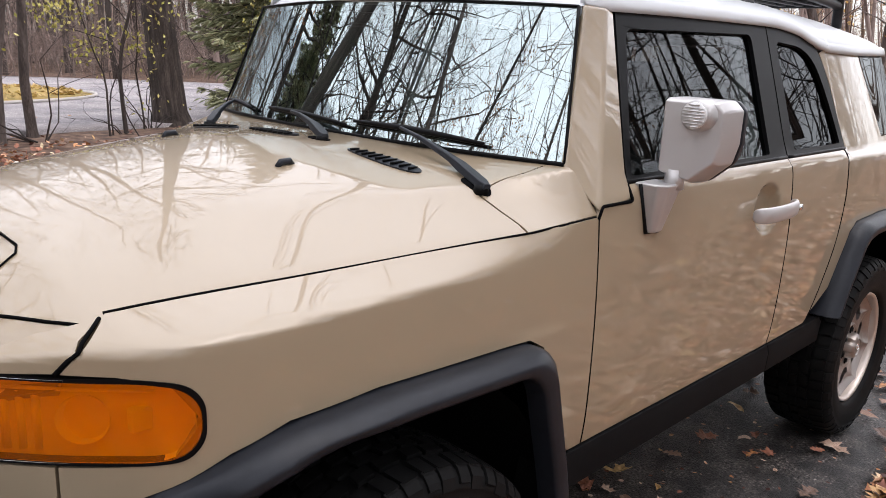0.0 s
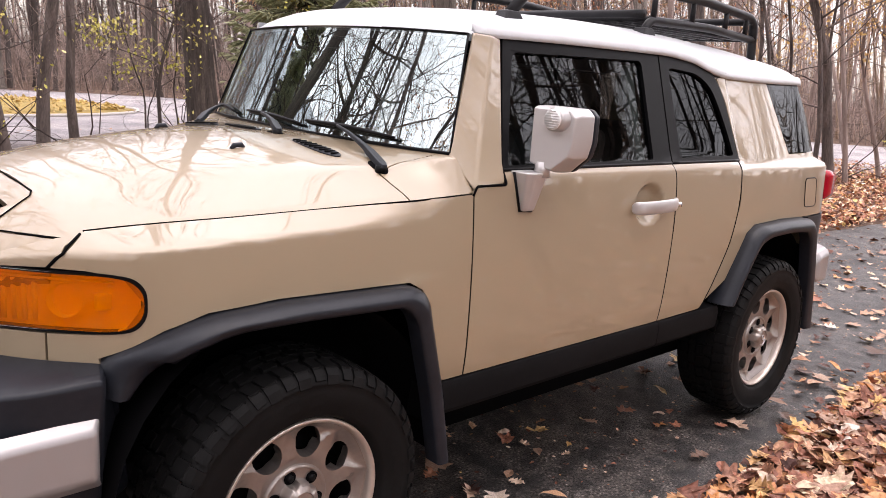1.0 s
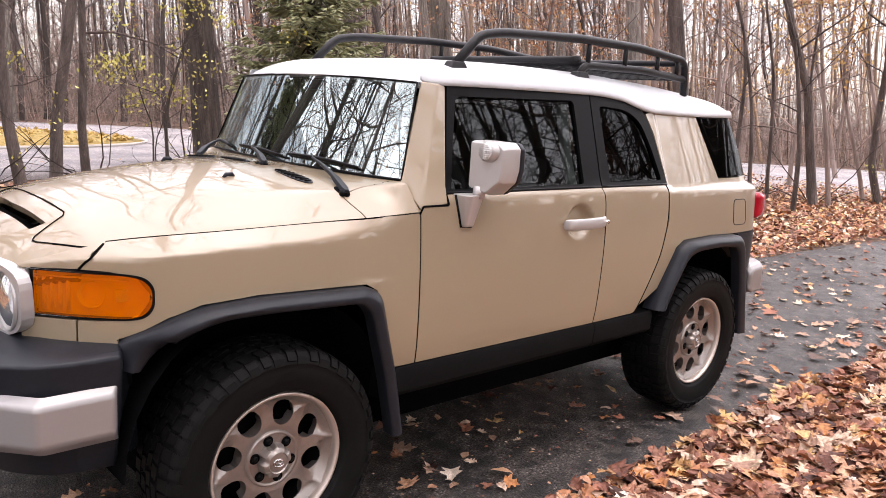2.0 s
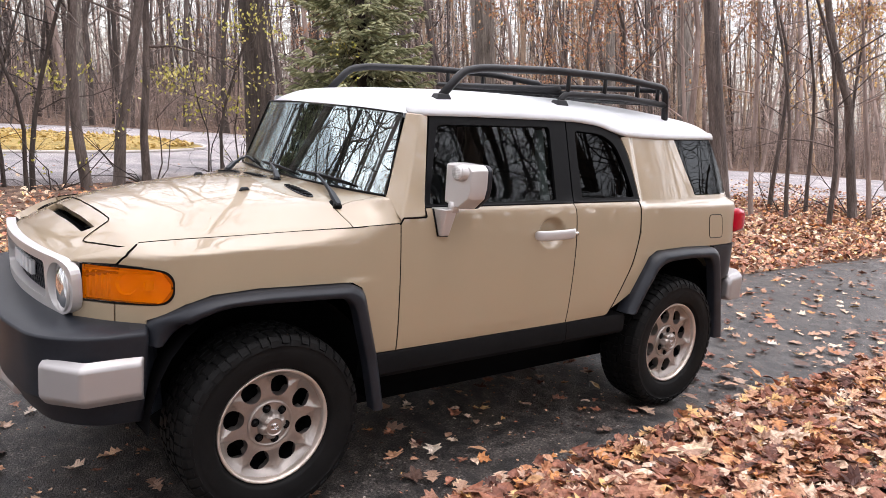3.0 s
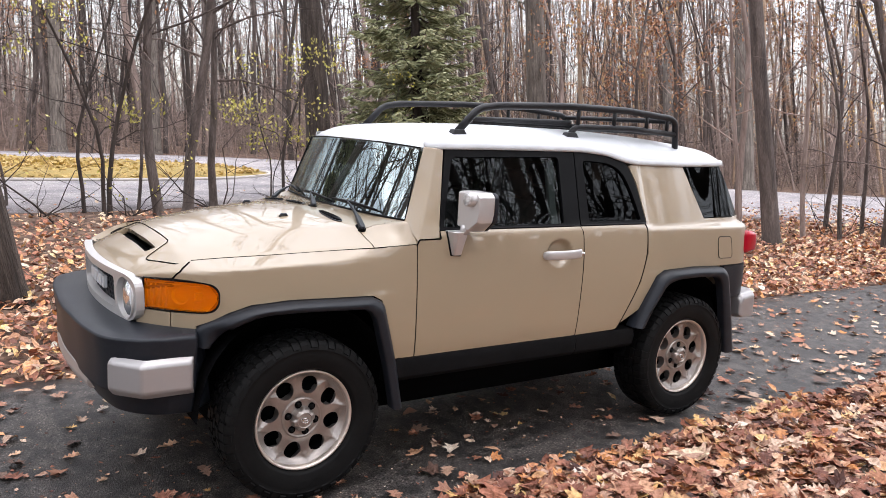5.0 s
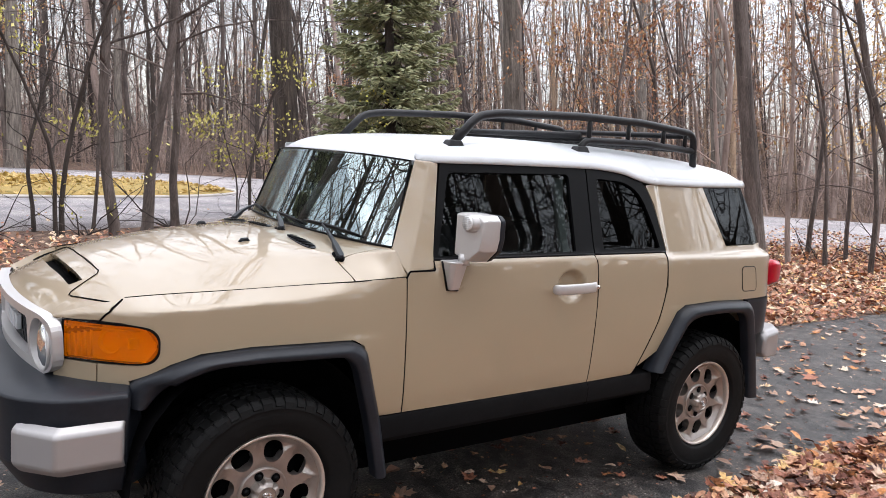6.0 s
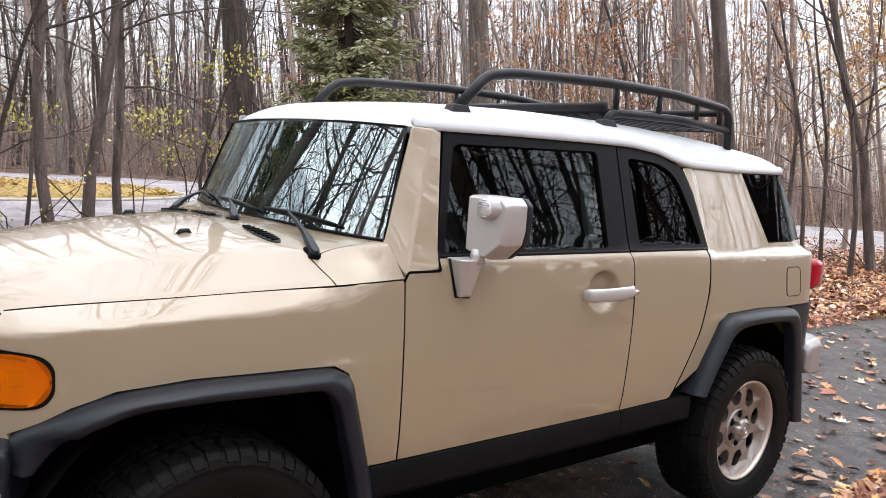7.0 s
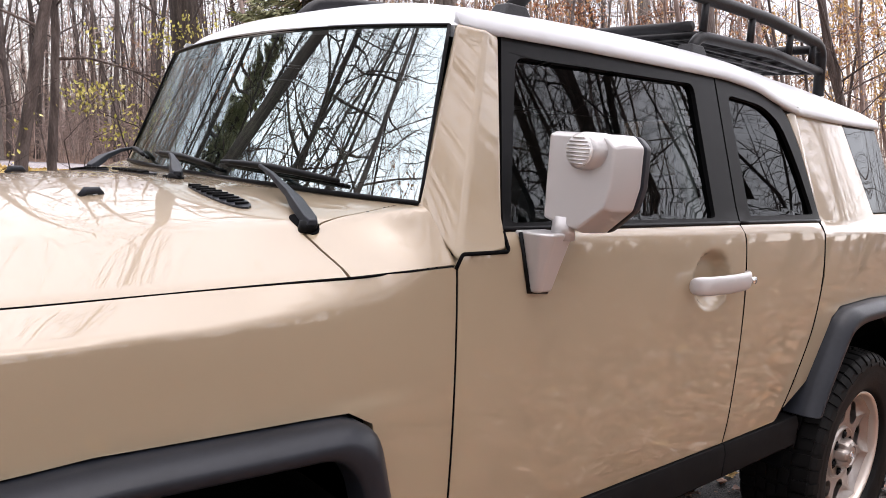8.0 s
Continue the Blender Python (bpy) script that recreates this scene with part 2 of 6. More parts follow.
def empty(name, label, category, group="", at=None):
    e = new(name)
    e.empty_display_size = 0.2
    if at is not None:
        e.matrix_basis = at
    return tagged(e, label, category, group)


def bevelled(ob, width=0.006, segments=2, angle=30):
    b = ob.modifiers.new("bevel", "BEVEL")
    b.width, b.segments, b.limit_method, b.angle_limit = width, segments, "ANGLE", radians(angle)
    b.harden_normals = True
    return ob


def sharp(ob, angle=35):
    me = ob.data
    bm = bmesh.new()
    bm.from_mesh(me)
    for e in bm.edges:
        e.smooth = not (len(e.link_faces) == 2 and e.calc_face_angle(0) > radians(angle))
    bm.to_mesh(me)
    bm.free()
    return ob


def box(bm, x0, x1, y0, y1, z0, z1):
    vs = [bm.verts.new((x, y, z)) for x in (x0, x1) for y in (y0, y1) for z in (z0, z1)]
    for f in ((0, 1, 3, 2), (4, 6, 7, 5), (0, 4, 5, 1), (2, 3, 7, 6), (0, 2, 6, 4), (1, 5, 7, 3)):
        bm.faces.new([vs[i] for i in f])
    return vs


def tube(bm, pts, radii, sides=8, cap=True):
    """A round tube through points, one radius a point."""
    pts = [Vector(p) for p in pts]
    if isinstance(radii, (int, float)):
        radii = [radii] * len(pts)
    rings, side = [], None
    for i, p in enumerate(pts):
        d = (pts[min(i + 1, len(pts) - 1)] - pts[max(i - 1, 0)]).normalized()
        if side is None:
            side = d.orthogonal().normalized()
        side = (side - d * side.dot(d)).normalized()
        up = d.cross(side)
        rings.append([bm.verts.new(p + (side * math.cos(a) + up * math.sin(a)) * radii[i]) for a in (2 * math.pi * k / sides for k in range(sides))])
    for a, b in zip(rings, rings[1:]):
        for k in range(sides):
            bm.faces.new((a[k], a[(k + 1) % sides], b[(k + 1) % sides], b[k]))
    if cap:
        bm.faces.new(rings[0][::-1])
        bm.faces.new(rings[-1])
    return bm


def rounded(pts, r, n=5):
    """A polyline with its inner corners rounded."""
    pts = [Vector(p) for p in pts]
    out = [pts[0]]
    for a, b, c in zip(pts, pts[1:], pts[2:]):
        u, w = (a - b), (c - b)
        k = min(r, u.length * 0.48, w.length * 0.48)
        p, q = b + u.normalized() * k, b + w.normalized() * k
        for i in range(n + 1):
            t = i / n
            out.append(p * (1 - t) ** 2 + b * 2 * t * (1 - t) + q * t * t)
    return out + [pts[-1]]


def rounded_loop(pts, r, n=5):
    pts = [Vector(p) for p in pts]
    out = []
    for i, b in enumerate(pts):
        a, c = pts[i - 1], pts[(i + 1) % len(pts)]
        rr = r[i] if isinstance(r, (list, tuple)) else r
        u, w = a - b, c - b
        k = min(rr, u.length * 0.48, w.length * 0.48)
        p, q = b + u.normalized() * k, b + w.normalized() * k
        if k < 1e-4:
            out.append(b)
            continue
        for j in range(n + 1):
            t = j / n
            out.append(p * (1 - t) ** 2 + b * 2 * t * (1 - t) + q * t * t)
    return out


def smoothstep(a, b, x):
    t = max(0.0, min(1.0, (x - a) / (b - a)))
    return t * t * (3 - 2 * t)


def interp(x, table):
    """A smooth curve through (x, value) pairs that never overshoots."""
    if x <= table[0][0]:
        return table[0][1]
    if x >= table[-1][0]:
        return table[-1][1]
    i = 0
    while x > table[i + 1][0]:
        i += 1

    def slope(j):
        return (table[j + 1][1] - table[j][1]) / (table[j + 1][0] - table[j][0])

    def tangent(j):
        if j == 0:
            return slope(0)
        if j == len(table) - 1:
            return slope(j - 1)
        a, b = slope(j - 1), slope(j)
        return 0.0 if a * b <= 0 else 2 * a * b / (a + b)

    (a, p), (b, q) = table[i], table[i + 1]
    h = b - a
    t = (x - a) / h
    return p * (2 * t ** 3 - 3 * t * t + 1) + tangent(i) * h * (t ** 3 - 2 * t * t + t) + q * (3 * t * t - 2 * t ** 3) + tangent(i + 1) * h * (t ** 3 - t * t)


def dense(loop, step):
    out = []
    for i, a in enumerate(loop):
        b = loop[(i + 1) % len(loop)]
        n = max(1, int((b - a).length / step))
        out += [a + (b - a) * (k / n) for k in range(n)]
    return out


def dense_line(line, step):
    out = []
    for a, b in zip(line, line[1:]):
        n = max(1, int((b - a).length / step))
        out += [a + (b - a) * (k / n) for k in range(n)]
    return out + [line[-1]]


def skin(name, loop, f, mat, parent, label="", step=0.05, depth=0.03, holes=(), side=1, facing=None):
    """A pressed panel: the 2D outline (and holes) laid on the surface f(u, v) -> (x, y, z), smooth as the surface is, with folded edges.
    side -1 mirrors it to the other flank."""
    from_loops = [dense([Vector((p[0], p[1])) for p in lp], step * 0.7) for lp in (loop, *holes)]
    flat = [v for lp in from_loops for v in lp]
    bm = bmesh.new()
    vs = [bm.verts.new((v.x, v.y, 0)) for v in flat]
    for tri in tessellate_polygon([[v.to_3d() for v in lp] for lp in from_loops]):
        try:
            bm.faces.new([vs[i] for i in tri])
        except ValueError:
            pass
    bmesh.ops.remove_doubles(bm, verts=bm.verts, dist=1e-5)
    us, ws = [v.co.x for v in bm.verts], [v.co.y for v in bm.verts]
    for axis, values in ((0, us), (1, ws)):
        lo, hi = min(values), max(values)
        n = int((hi - lo) / step)
        for k in range(1, n + 1):
            c = lo + (hi - lo) * k / (n + 1)
            co, no = ((c, 0, 0), (1, 0, 0)) if axis == 0 else ((0, c, 0), (0, 1, 0))
            bmesh.ops.bisect_plane(bm, geom=bm.verts[:] + bm.edges[:] + bm.faces[:], dist=1e-5, plane_co=co, plane_no=no)
    e = 0.004
    normal = {}

    def surf(u, v):
        p = Vector(f(u, v))
        p.y *= side
        return p

    def nrm(u, v):
        a = surf(u + e, v) - surf(u - e, v)
        b = surf(u, v + e) - surf(u, v - e)
        return a.cross(b).normalized()

    flip = None
    for v in bm.verts:
        u, w = v.co.x, v.co.y
        n = nrm(u, w)
        p = surf(u, w)
        if flip is None:
            out = Vector(facing) if facing else Vector((0, p.y, max(0, p.z - 1.2) * 3))
            flip = -1 if n.dot(out) < 0 else 1
        normal[v] = n * flip
        v.co = p
    bm.normal_update()
    for fc in bm.faces:
        if fc.normal.dot(normal[fc.verts[0]]) < 0:
            fc.normal_flip()
    rim = [ed for ed in bm.edges if len(ed.link_faces) == 1]
    outer = set(bm.faces)
    got = bmesh.ops.extrude_edge_only(bm, edges=rim)["geom"]
    fresh = [g for g in got if isinstance(g, bmesh.types.BMVert)]
    old = {}
    for g in fresh:
        for ed in g.link_edges:
            o = ed.other_vert(g)
            if o in normal:
                old[g] = normal[o]
    for g in fresh:
        if g in old:
            g.co -= old[g] * depth
    bm.normal_update()
    bm.verts.index_update()
    loops = []
    for fc in bm.faces:
        for lp in fc.loops:
            loops.append(normal[lp.vert] if fc in outer else fc.normal.copy())
    bm.faces.index_update()
    me = bpy.data.meshes.new(name)
    bm.to_mesh(me)
    bm.free()
    for p in me.polygons:
        p.use_smooth = True
    me.normals_split_custom_set([tuple(n) for n in loops])
    me.materials.append(mat)
    ob = new(name, me)
    if parent is not None:
        ob.parent = parent
    return tagged(ob, label)


def grid_surface(f, us, vs):
    bm = bmesh.new()
    rows = [[bm.verts.new(f(u, v)) for v in vs] for u in us]
    for a, b in zip(rows, rows[1:]):
        for k in range(len(vs) - 1):
            bm.faces.new((a[k], a[k + 1], b[k + 1], b[k]))
    return bm


def lathe(profile, sides=48, axis_y=True):
    """Spin (radius, depth) pairs about the y axis; depth grows outwards (towards -y)."""
    bm = bmesh.new()
    rings = [[bm.verts.new((r * math.cos(a), -d, r * math.sin(a))) for a in (2 * math.pi * k / sides for k in range(sides))] for r, d in profile]
    for a, b in zip(rings, rings[1:]):
        for k in range(sides):
            bm.faces.new((a[k], a[(k + 1) % sides], b[(k + 1) % sides], b[k]))
    return bm

# ---- the off-road wagon: x runs from the front axle to the rear, y = 0 is its middle, z = 0 the drive ----
PLAN = [(-0.72, 0.520), (-0.67, 0.585), (-0.62, 0.642), (-0.565, 0.702), (-0.50, 0.762), (-0.41, 0.833), (-0.30, 0.866), (-0.12, 0.882), (0.15, 0.886), (2.4, 0.886)]
CREASE = [(-0.7, 1.085), (-0.56, 1.118), (-0.45, 1.132), (-0.1, 1.152), (0.15, 1.160), (0.40, 1.184), (0.60, 1.272), (2.2, 1.272), (2.42, 1.250), (3.3, 1.250)]


def seam_y(x):
    """The bonnet's edge, in plan."""
    return 0.663 + 0.2226 * (x + 0.478) if x < 0.38 else 0.854 + 0.055 * (x - 0.38)


def seam_z(x):
    return interp(x, SEAM)


def flank(x, z):
    """Half width of the body skin."""
    y = interp(x, PLAN) - 0.11 * (z - 0.9) ** 2 - 0.4 * max(0.0, 0.74 - z) ** 2
    y -= 0.022 * (max(0.0, x - 2.4) / 0.75) ** 2 + 0.055 * (max(0.0, x - 3.22) / 0.19) ** 2.5
    # swell that runs back from the front arch, and the hollow behind the door handle
    y += 0.0035 * smoothstep(1.004, 0.972, z) * smoothstep(0.70, 0.97, z) * smoothstep(0.26, 0.36, x) * (1 - smoothstep(0.39, 0.535, x))
    y += 0.003 * smoothstep(0.998, 0.970, z) * smoothstep(0.62, 0.95, z) * smoothstep(2.28, 2.40, x) * (1 - smoothstep(2.44, 2.60, x))
    y -= 0.038 * math.exp(-((((x - 1.575) / 0.082) ** 2 + ((z - 1.140) / 0.072) ** 2) ** 4))
    crease = interp(x, CREASE)
    steep = 1.2
    if x < 0.62:
        u = max(-0.478, min(x, 0.38))
        front = (interp(u, PLAN) - 0.012 - seam_y(u)) / max(0.012, seam_z(u) - interp(u, CREASE))
        steep = front + (1.2 - front) * smoothstep(0.38, 0.62, x)
    elif x > 2.3:
        steep = 1.2 + 1.6 * smoothstep(2.3, 2.4, x)
    ledge = y - steep * (z - crease)
    upper = 0.845 - 0.354 * (z - 1.29) - 0.024 * smoothstep(2.305, 2.36, x) - 0.045 * smoothstep(2.5, 3.3, x) - 0.042 * (max(0.0, x - 3.16) / 0.19) ** 2.5
    if x > 0.55:
        d, k = upper - ledge, 0.010
        ledge += 0.5 * (d + math.sqrt(d * d + k * k)) * smoothstep(0.55, 0.66, x)
    d, k = y - ledge, 0.012
    return y - 0.5 * (d + math.sqrt(d * d + k * k))


def side_at(off=0.0):
    return lambda x, z: (x, -(flank(x, z) + off), z)


SEAM = [(-0.72, 1.078), (-0.66, 1.102), (-0.565, 1.137), (-0.478, 1.158), (-0.1, 1.183), (0.38, 1.214), (0.62, 1.2245)]


def hood_half(x):
    return seam_y(x) if x > -0.478 else max(0.4, 0.663 + 0.95 * (x + 0.478) - 1.6 * (x + 0.478) ** 2)


def hood_z(x, y):
    """Height of bonnet and cowl."""
    half = hood_half(x)
    edge = interp(x, SEAM)
    crown = interp(x, [(-0.80, 0.006), (-0.70, 0.030), (-0.57, 0.054), (-0.35, 0.094), (-0.05, 0.124), (0.15, 0.130), (0.45, 0.117), (0.62, 0.113)])
    fold = min(half - 0.06, interp(x, [(-0.8, 0.22), (-0.6, 0.31), (-0.444, 0.385), (-0.257, 0.455), (0.17, 0.586), (0.36, 0.68), (0.50, 0.755), (0.58, 0.802), (0.66, 0.805)]))
    lift = interp(x, [(-0.8, 0.57), (0.25, 0.57), (0.42, 0.72), (0.58, 0.97)])
    a = abs(y)
    top, flat = 1 - (1 - lift) * (a / fold) ** 2, lift * (half - 0.002 - a) / (half - fold)
    rise = 0.5 * (top + flat - math.sqrt((top - flat) ** 2 + 0.0010))
    roll = 0.007 * max(0.0, 1 - (half - a) / 0.034) ** 2 * smoothstep(0.45, 0.36, x) * smoothstep(-0.47, -0.40, x)
    dip = 0.020 * (max(0.0, -0.66 - x) / 0.1) ** 2
    return edge + crown * rise - roll - dip - 0.25 * max(0.0, a - half) * (x < -0.45)


def hood_at(off=0.0):
    return lambda x, y: (x, y, hood_z(x, y) + off)


def nose_x(y):
    return -0.752 + 0.20 * y * y


def screen_x(y, z):
    """The windscreen: slightly bowed, leaning back."""
    return 0.586 + 0.375 * (z - 1.332) - 0.085 * (1 - (y / 0.78) ** 2)


car = empty("suv", "sand-coloured boxy off-road wagon with a white roof, parked on the drive", "car")
FLARE_OUT = [(-0.488, 0.788), (-0.488, 0.872), (-0.362, 0.941), (-0.262, 0.974), (-0.075, 0.986), (0.355, 0.975), (0.408, 0.946), (0.487, 0.640), (0.535, 0.390)]
FLARE_IN = [(-0.438, 0.784), (-0.385, 0.848), (-0.322, 0.903), (-0.212, 0.938), (-0.05, 0.941), (0.300, 0.928), (0.348, 0.882), (0.420, 0.620), (0.468, 0.390)]
REAR_OUT = [(2.208, 0.640), (2.268, 0.745), (2.400, 0.955), (2.470, 0.988), (2.75, 0.995), (3.030, 0.985), (3.078, 0.944), (3.140, 0.720), (3.222, 0.380)]
REAR_IN = [(2.265, 0.640), (2.325, 0.745), (2.444, 0.908), (2.540, 0.934), (2.75, 0.939), (2.945, 0.928), (2.985, 0.880), (3.030, 0.720), (3.096, 0.385)]


def ring2(pts, r):
    return [Vector((p.x, p.y)) for p in rounded_loop([Vector((*q, 0)) for q in pts], r, 4)]


def build_flank(s):
    fender = [(x, seam_z(x) - 0.0008) for x in (-0.474 + 1.080 * k / 18 for k in range(19))] + [(0.617, 0.634), (0.490, 0.634)]
    fender += [(x + 0.004, z + 0.004) for x, z in FLARE_OUT[-3:0:-1]]
    fender += [(-0.480, 0.860), (-0.570, 0.860), (-0.570, 0.930), (-0.49, 0.934), (-0.44, 0.946), (-0.398, 1.010), (-0.44, 1.074), (-0.50, 1.084), (-0.560, 1.086), (-0.545, 1.108), (-0.520, 1.130)]
    skin("front_fender", [Vector(p) for p in fender], side_at(), TAN, car, step=0.03, side=s)
    skin("nose_corner", [Vector(p) for p in ((-0.568, 1.087), (-0.552, 1.110), (-0.527, 1.132), (-0.484, 1.154), (-0.565, 1.134), (-0.66, 1.100), (-0.695, 1.085), (-0.690, 1.078))], side_at(), TAN, car, step=0.02, side=s)
    skin("nose_corner", [Vector(p) for p in ((-0.574, 0.930), (-0.574, 0.860), (-0.690, 0.850), (-0.690, 0.930))], side_at(), TAN, car, step=0.02, side=s)
    # doors
    d1 = ring2([(0.611, 1.222), (0.622, 1.246), (0.750, 1.247), (0.750, 1.287), (1.738, 1.287), (1.754, 1.235), (1.762, 1.05), (1.744, 0.632), (0.624, 0.634)], [0, 0.01, 0.005, 0, 0.004, 0.03, 0.1, 0, 0])
    front = skin("front_door", d1, side_at(), TAN, car, step=0.02, side=s)
    d2 = ring2([(1.746, 1.287), (1.760, 1.235), (1.768, 1.05), (1.750, 0.632), (2.085, 0.636), (2.192, 0.815), (2.254, 0.925), (2.303, 1.105), (2.290, 1.287)], [0.004, 0.03, 0.1, 0, 0.02, 0.1, 0.2, 0.15, 0.01])
    rear = skin("rear_door", d2, side_at(), TAN, car, step=0.035, side=s)
    glass_f = ring2([(0.783, 1.304), (0.893, 1.664), (1.652, 1.682), (1.622, 1.306)], [0.015, 0.03, 0.03, 0.015])
    skin("window_frame", [Vector(p) for p in ((0.755, 1.292), (0.860, 1.716), (1.780, 1.734), (1.742, 1.292))], side_at(0.002), GLOSSBLACK, front, "black window frame", step=0.06, depth=0.03, holes=[glass_f], side=s)
    g = skin("window_glass", [Vector(p) for p in ((0.775, 1.296), (0.885, 1.672), (1.662, 1.690), (1.630, 1.298))], side_at(-0.012), TINTED, front, "dark tinted glass", step=0.09, depth=0.002, side=s)
    g.visible_shadow = False
    glass_r = ring2([(1.822, 1.310), (1.842, 1.668), (2.060, 1.655), (2.165, 1.605), (2.225, 1.47), (2.262, 1.312)], [0.015, 0.03, 0.1, 0.08, 0.1, 0.015])
    skin("window_frame", ring2([(1.750, 1.292), (1.788, 1.734), (2.080, 1.714), (2.222, 1.648), (2.268, 1.535), (2.305, 1.294)], [0, 0, 0.12, 0.08, 0.08, 0]), side_at(0.002), GLOSSBLACK, rear, "black window frame", step=0.06, holes=[glass_r], side=s)
    g = skin("window_glass", ring2([(1.812, 1.302), (1.832, 1.677), (2.07, 1.664), (2.175, 1.612), (2.235, 1.47), (2.272, 1.304)], [0, 0, 0.1, 0.08, 0.1, 0]), side_at(-0.012), PRIVACY, rear, "dark tinted glass", step=0.09, depth=0.002, side=s)
    g.visible_shadow = False
    # rubber strip along the belt
    for x0, x1, par in ((0.752, 1.740, front), (1.752, 2.300, rear)):
        bm = bmesh.new()
        tube(bm, [(x0 + (x1 - x0) * k / 12, -s * (flank(x0 + (x1 - x0) * k / 12, 1.292) + 0.001), 1.291) for k in range(13)], 0.0065, 6)
        part("belt_strip", bm, GLOSSBLACK, par, "black rubber strip")
    # rear quarter
    q = [(2.300, 1.290), (2.313, 1.105), (2.264, 0.923), (2.202, 0.812), (2.120, 0.676)] + [(x - 0.002, z + 0.003) for x, z in REAR_OUT[1:6]]
    q += [(3.060, 0.988), (3.400, 0.988), (3.410, 1.20), (3.395, 1.310), (3.360, 1.303), (2.922, 1.303), (2.778, 1.650), (2.70, 1.649), (2.30, 1.655), (2.232, 1.640), (2.276, 1.538), (2.313, 1.297)]
    skin("rear_quarter_panel", [Vector(p) for p in q], side_at(), TAN, car, step=0.035, side=s)
    g = skin("quarter_window", [Vector(p) for p in ((2.784, 1.652), (3.205, 1.655), (3.357, 1.309), (2.928, 1.309))], side_at(-0.001), PRIVACY, car, "dark wraparound rear corner glass", step=0.04, depth=0.02, side=s)
    g.visible_shadow = False
    loop = ring2([(3.000, 1.187), (3.150, 1.185), (3.178, 1.035), (3.022, 1.038)], 0.03)
    skin("fuel_flap" if s > 0 else "side_flap", loop, side_at(0.0015), TAN, car, step=0.03, depth=0.006, side=s)
    bm = bmesh.new()
    pts = [(p.x, -s * (flank(p.x, p.y) + 0.0005), p.y) for p in dense(loop, 0.02)]
    tube(bm, pts + [pts[0]], 0.0028, 5)
    part("flap_gap", bm, GLOSSBLACK, car)
    # dark shut lines
    for line in (((0.6075, 1.219), (0.613, 1.0), (0.6205, 0.636)), ((1.742, 1.287), (1.757, 1.235), (1.7645, 1.12), (1.765, 1.05), (1.757, 0.84), (1.747, 0.634)), ((2.297, 1.289), (2.307, 1.12), (2.290, 1.03), (2.259, 0.924), (2.198, 0.814), (2.108, 0.664))):
        bm = bmesh.new()
        smooth = rounded([Vector((x, 0, z)) for x, z in line], 0.06, 4)
        pts = []
        for a, b in zip(smooth, smooth[1:]):
            n = max(1, int((b - a).length / 0.02))
            pts += [a.lerp(b, k / n) for k in range(n)]
        pts.append(smooth[-1])
        tube(bm, [(p.x, -s * (flank(p.x, p.z) - 0.0015), p.z) for p in pts], 0.0030, 6)
        part("door_gap", bm, DARK, car, "dark shut line")
    # A pillar: two facets that meet along a ridge
    bm = bmesh.new()
    G = (Vector((0.572, -0.780, 1.326)), Vector((0.722, -0.697, 1.716)))
    C = (Vector((0.609, -flank(0.63, 1.228) - 0.001, 1.226)), Vector((0.800, -0.713, 1.712)))
    F = (Vector((0.749, -flank(0.75, 1.250) - 0.002, 1.250)), Vector((0.851, -flank(0.86, 1.703) - 0.003, 1.705)))
    rows = []
    for k in range(15):
        t = k / 14
        g_, c_, f_ = G[0].lerp(G[1], t), C[0].lerp(C[1], t), F[0].lerp(F[1], t)
        zz = f_.z
        f_.y = -(flank(f_.x, zz) + 0.003)
        back = g_ + Vector((0.03, 0.03, 0))
        inn = f_ + Vector((0, 0.03, 0))
        rows.append([bm.verts.new((p.x, p.y * s, p.z)) for p in (back, g_, g_.lerp(c_, 0.5), c_, c_.lerp(f_, 0.5), f_, inn)])
    for a, b in zip(rows, rows[1:]):
        for k in range(6):
            bm.faces.new((a[k], a[k + 1], b[k + 1], b[k]))
    bm.faces.new(rows[0])
    bm.faces.new(rows[-1][::-1])
    bmesh.ops.recalc_face_normals(bm, faces=bm.faces)
    bevelled(part("windscreen_pillar", bm, TAN, car), 0.012, 3, 20)
    bm = bmesh.new()
    foot = rounded([Vector((0.604, 0, 1.219)), Vector((0.622, 0, 1.2475)), Vector((0.751, 0, 1.2475)), Vector((0.751, 0, 1.287))], 0.006, 3)
    line = []
    for a, b in zip(foot, foot[1:]):
        n = max(1, int((b - a).length / 0.02))
        line += [a.lerp(b, k / n) for k in range(n)]
    tube(bm, [(p.x, -s * (flank(p.x, p.z) + 0.001), p.z) for p in line + [foot[-1]]], 0.0042, 6)
    part("pillar_gap", bm, DARK, car, "dark gap below the windscreen pillar")
    # arch flares, liners and mudguards
    for outer, inner, cx in ((FLARE_OUT, FLARE_IN, 0.0), (REAR_OUT, REAR_IN, 2.69)):
        bm = bmesh.new()
        rows = []
        o = rounded([Vector((x, 0, z)) for x, z in outer], 0.05, 4)
        i = rounded([Vector((x, 0, z)) for x, z in inner], 0.05, 4)
        for a, b in zip(o, i):
            flat = min(0.895, interp(a.x, PLAN) + 0.006)
            d = a.lerp(b, 0.85)
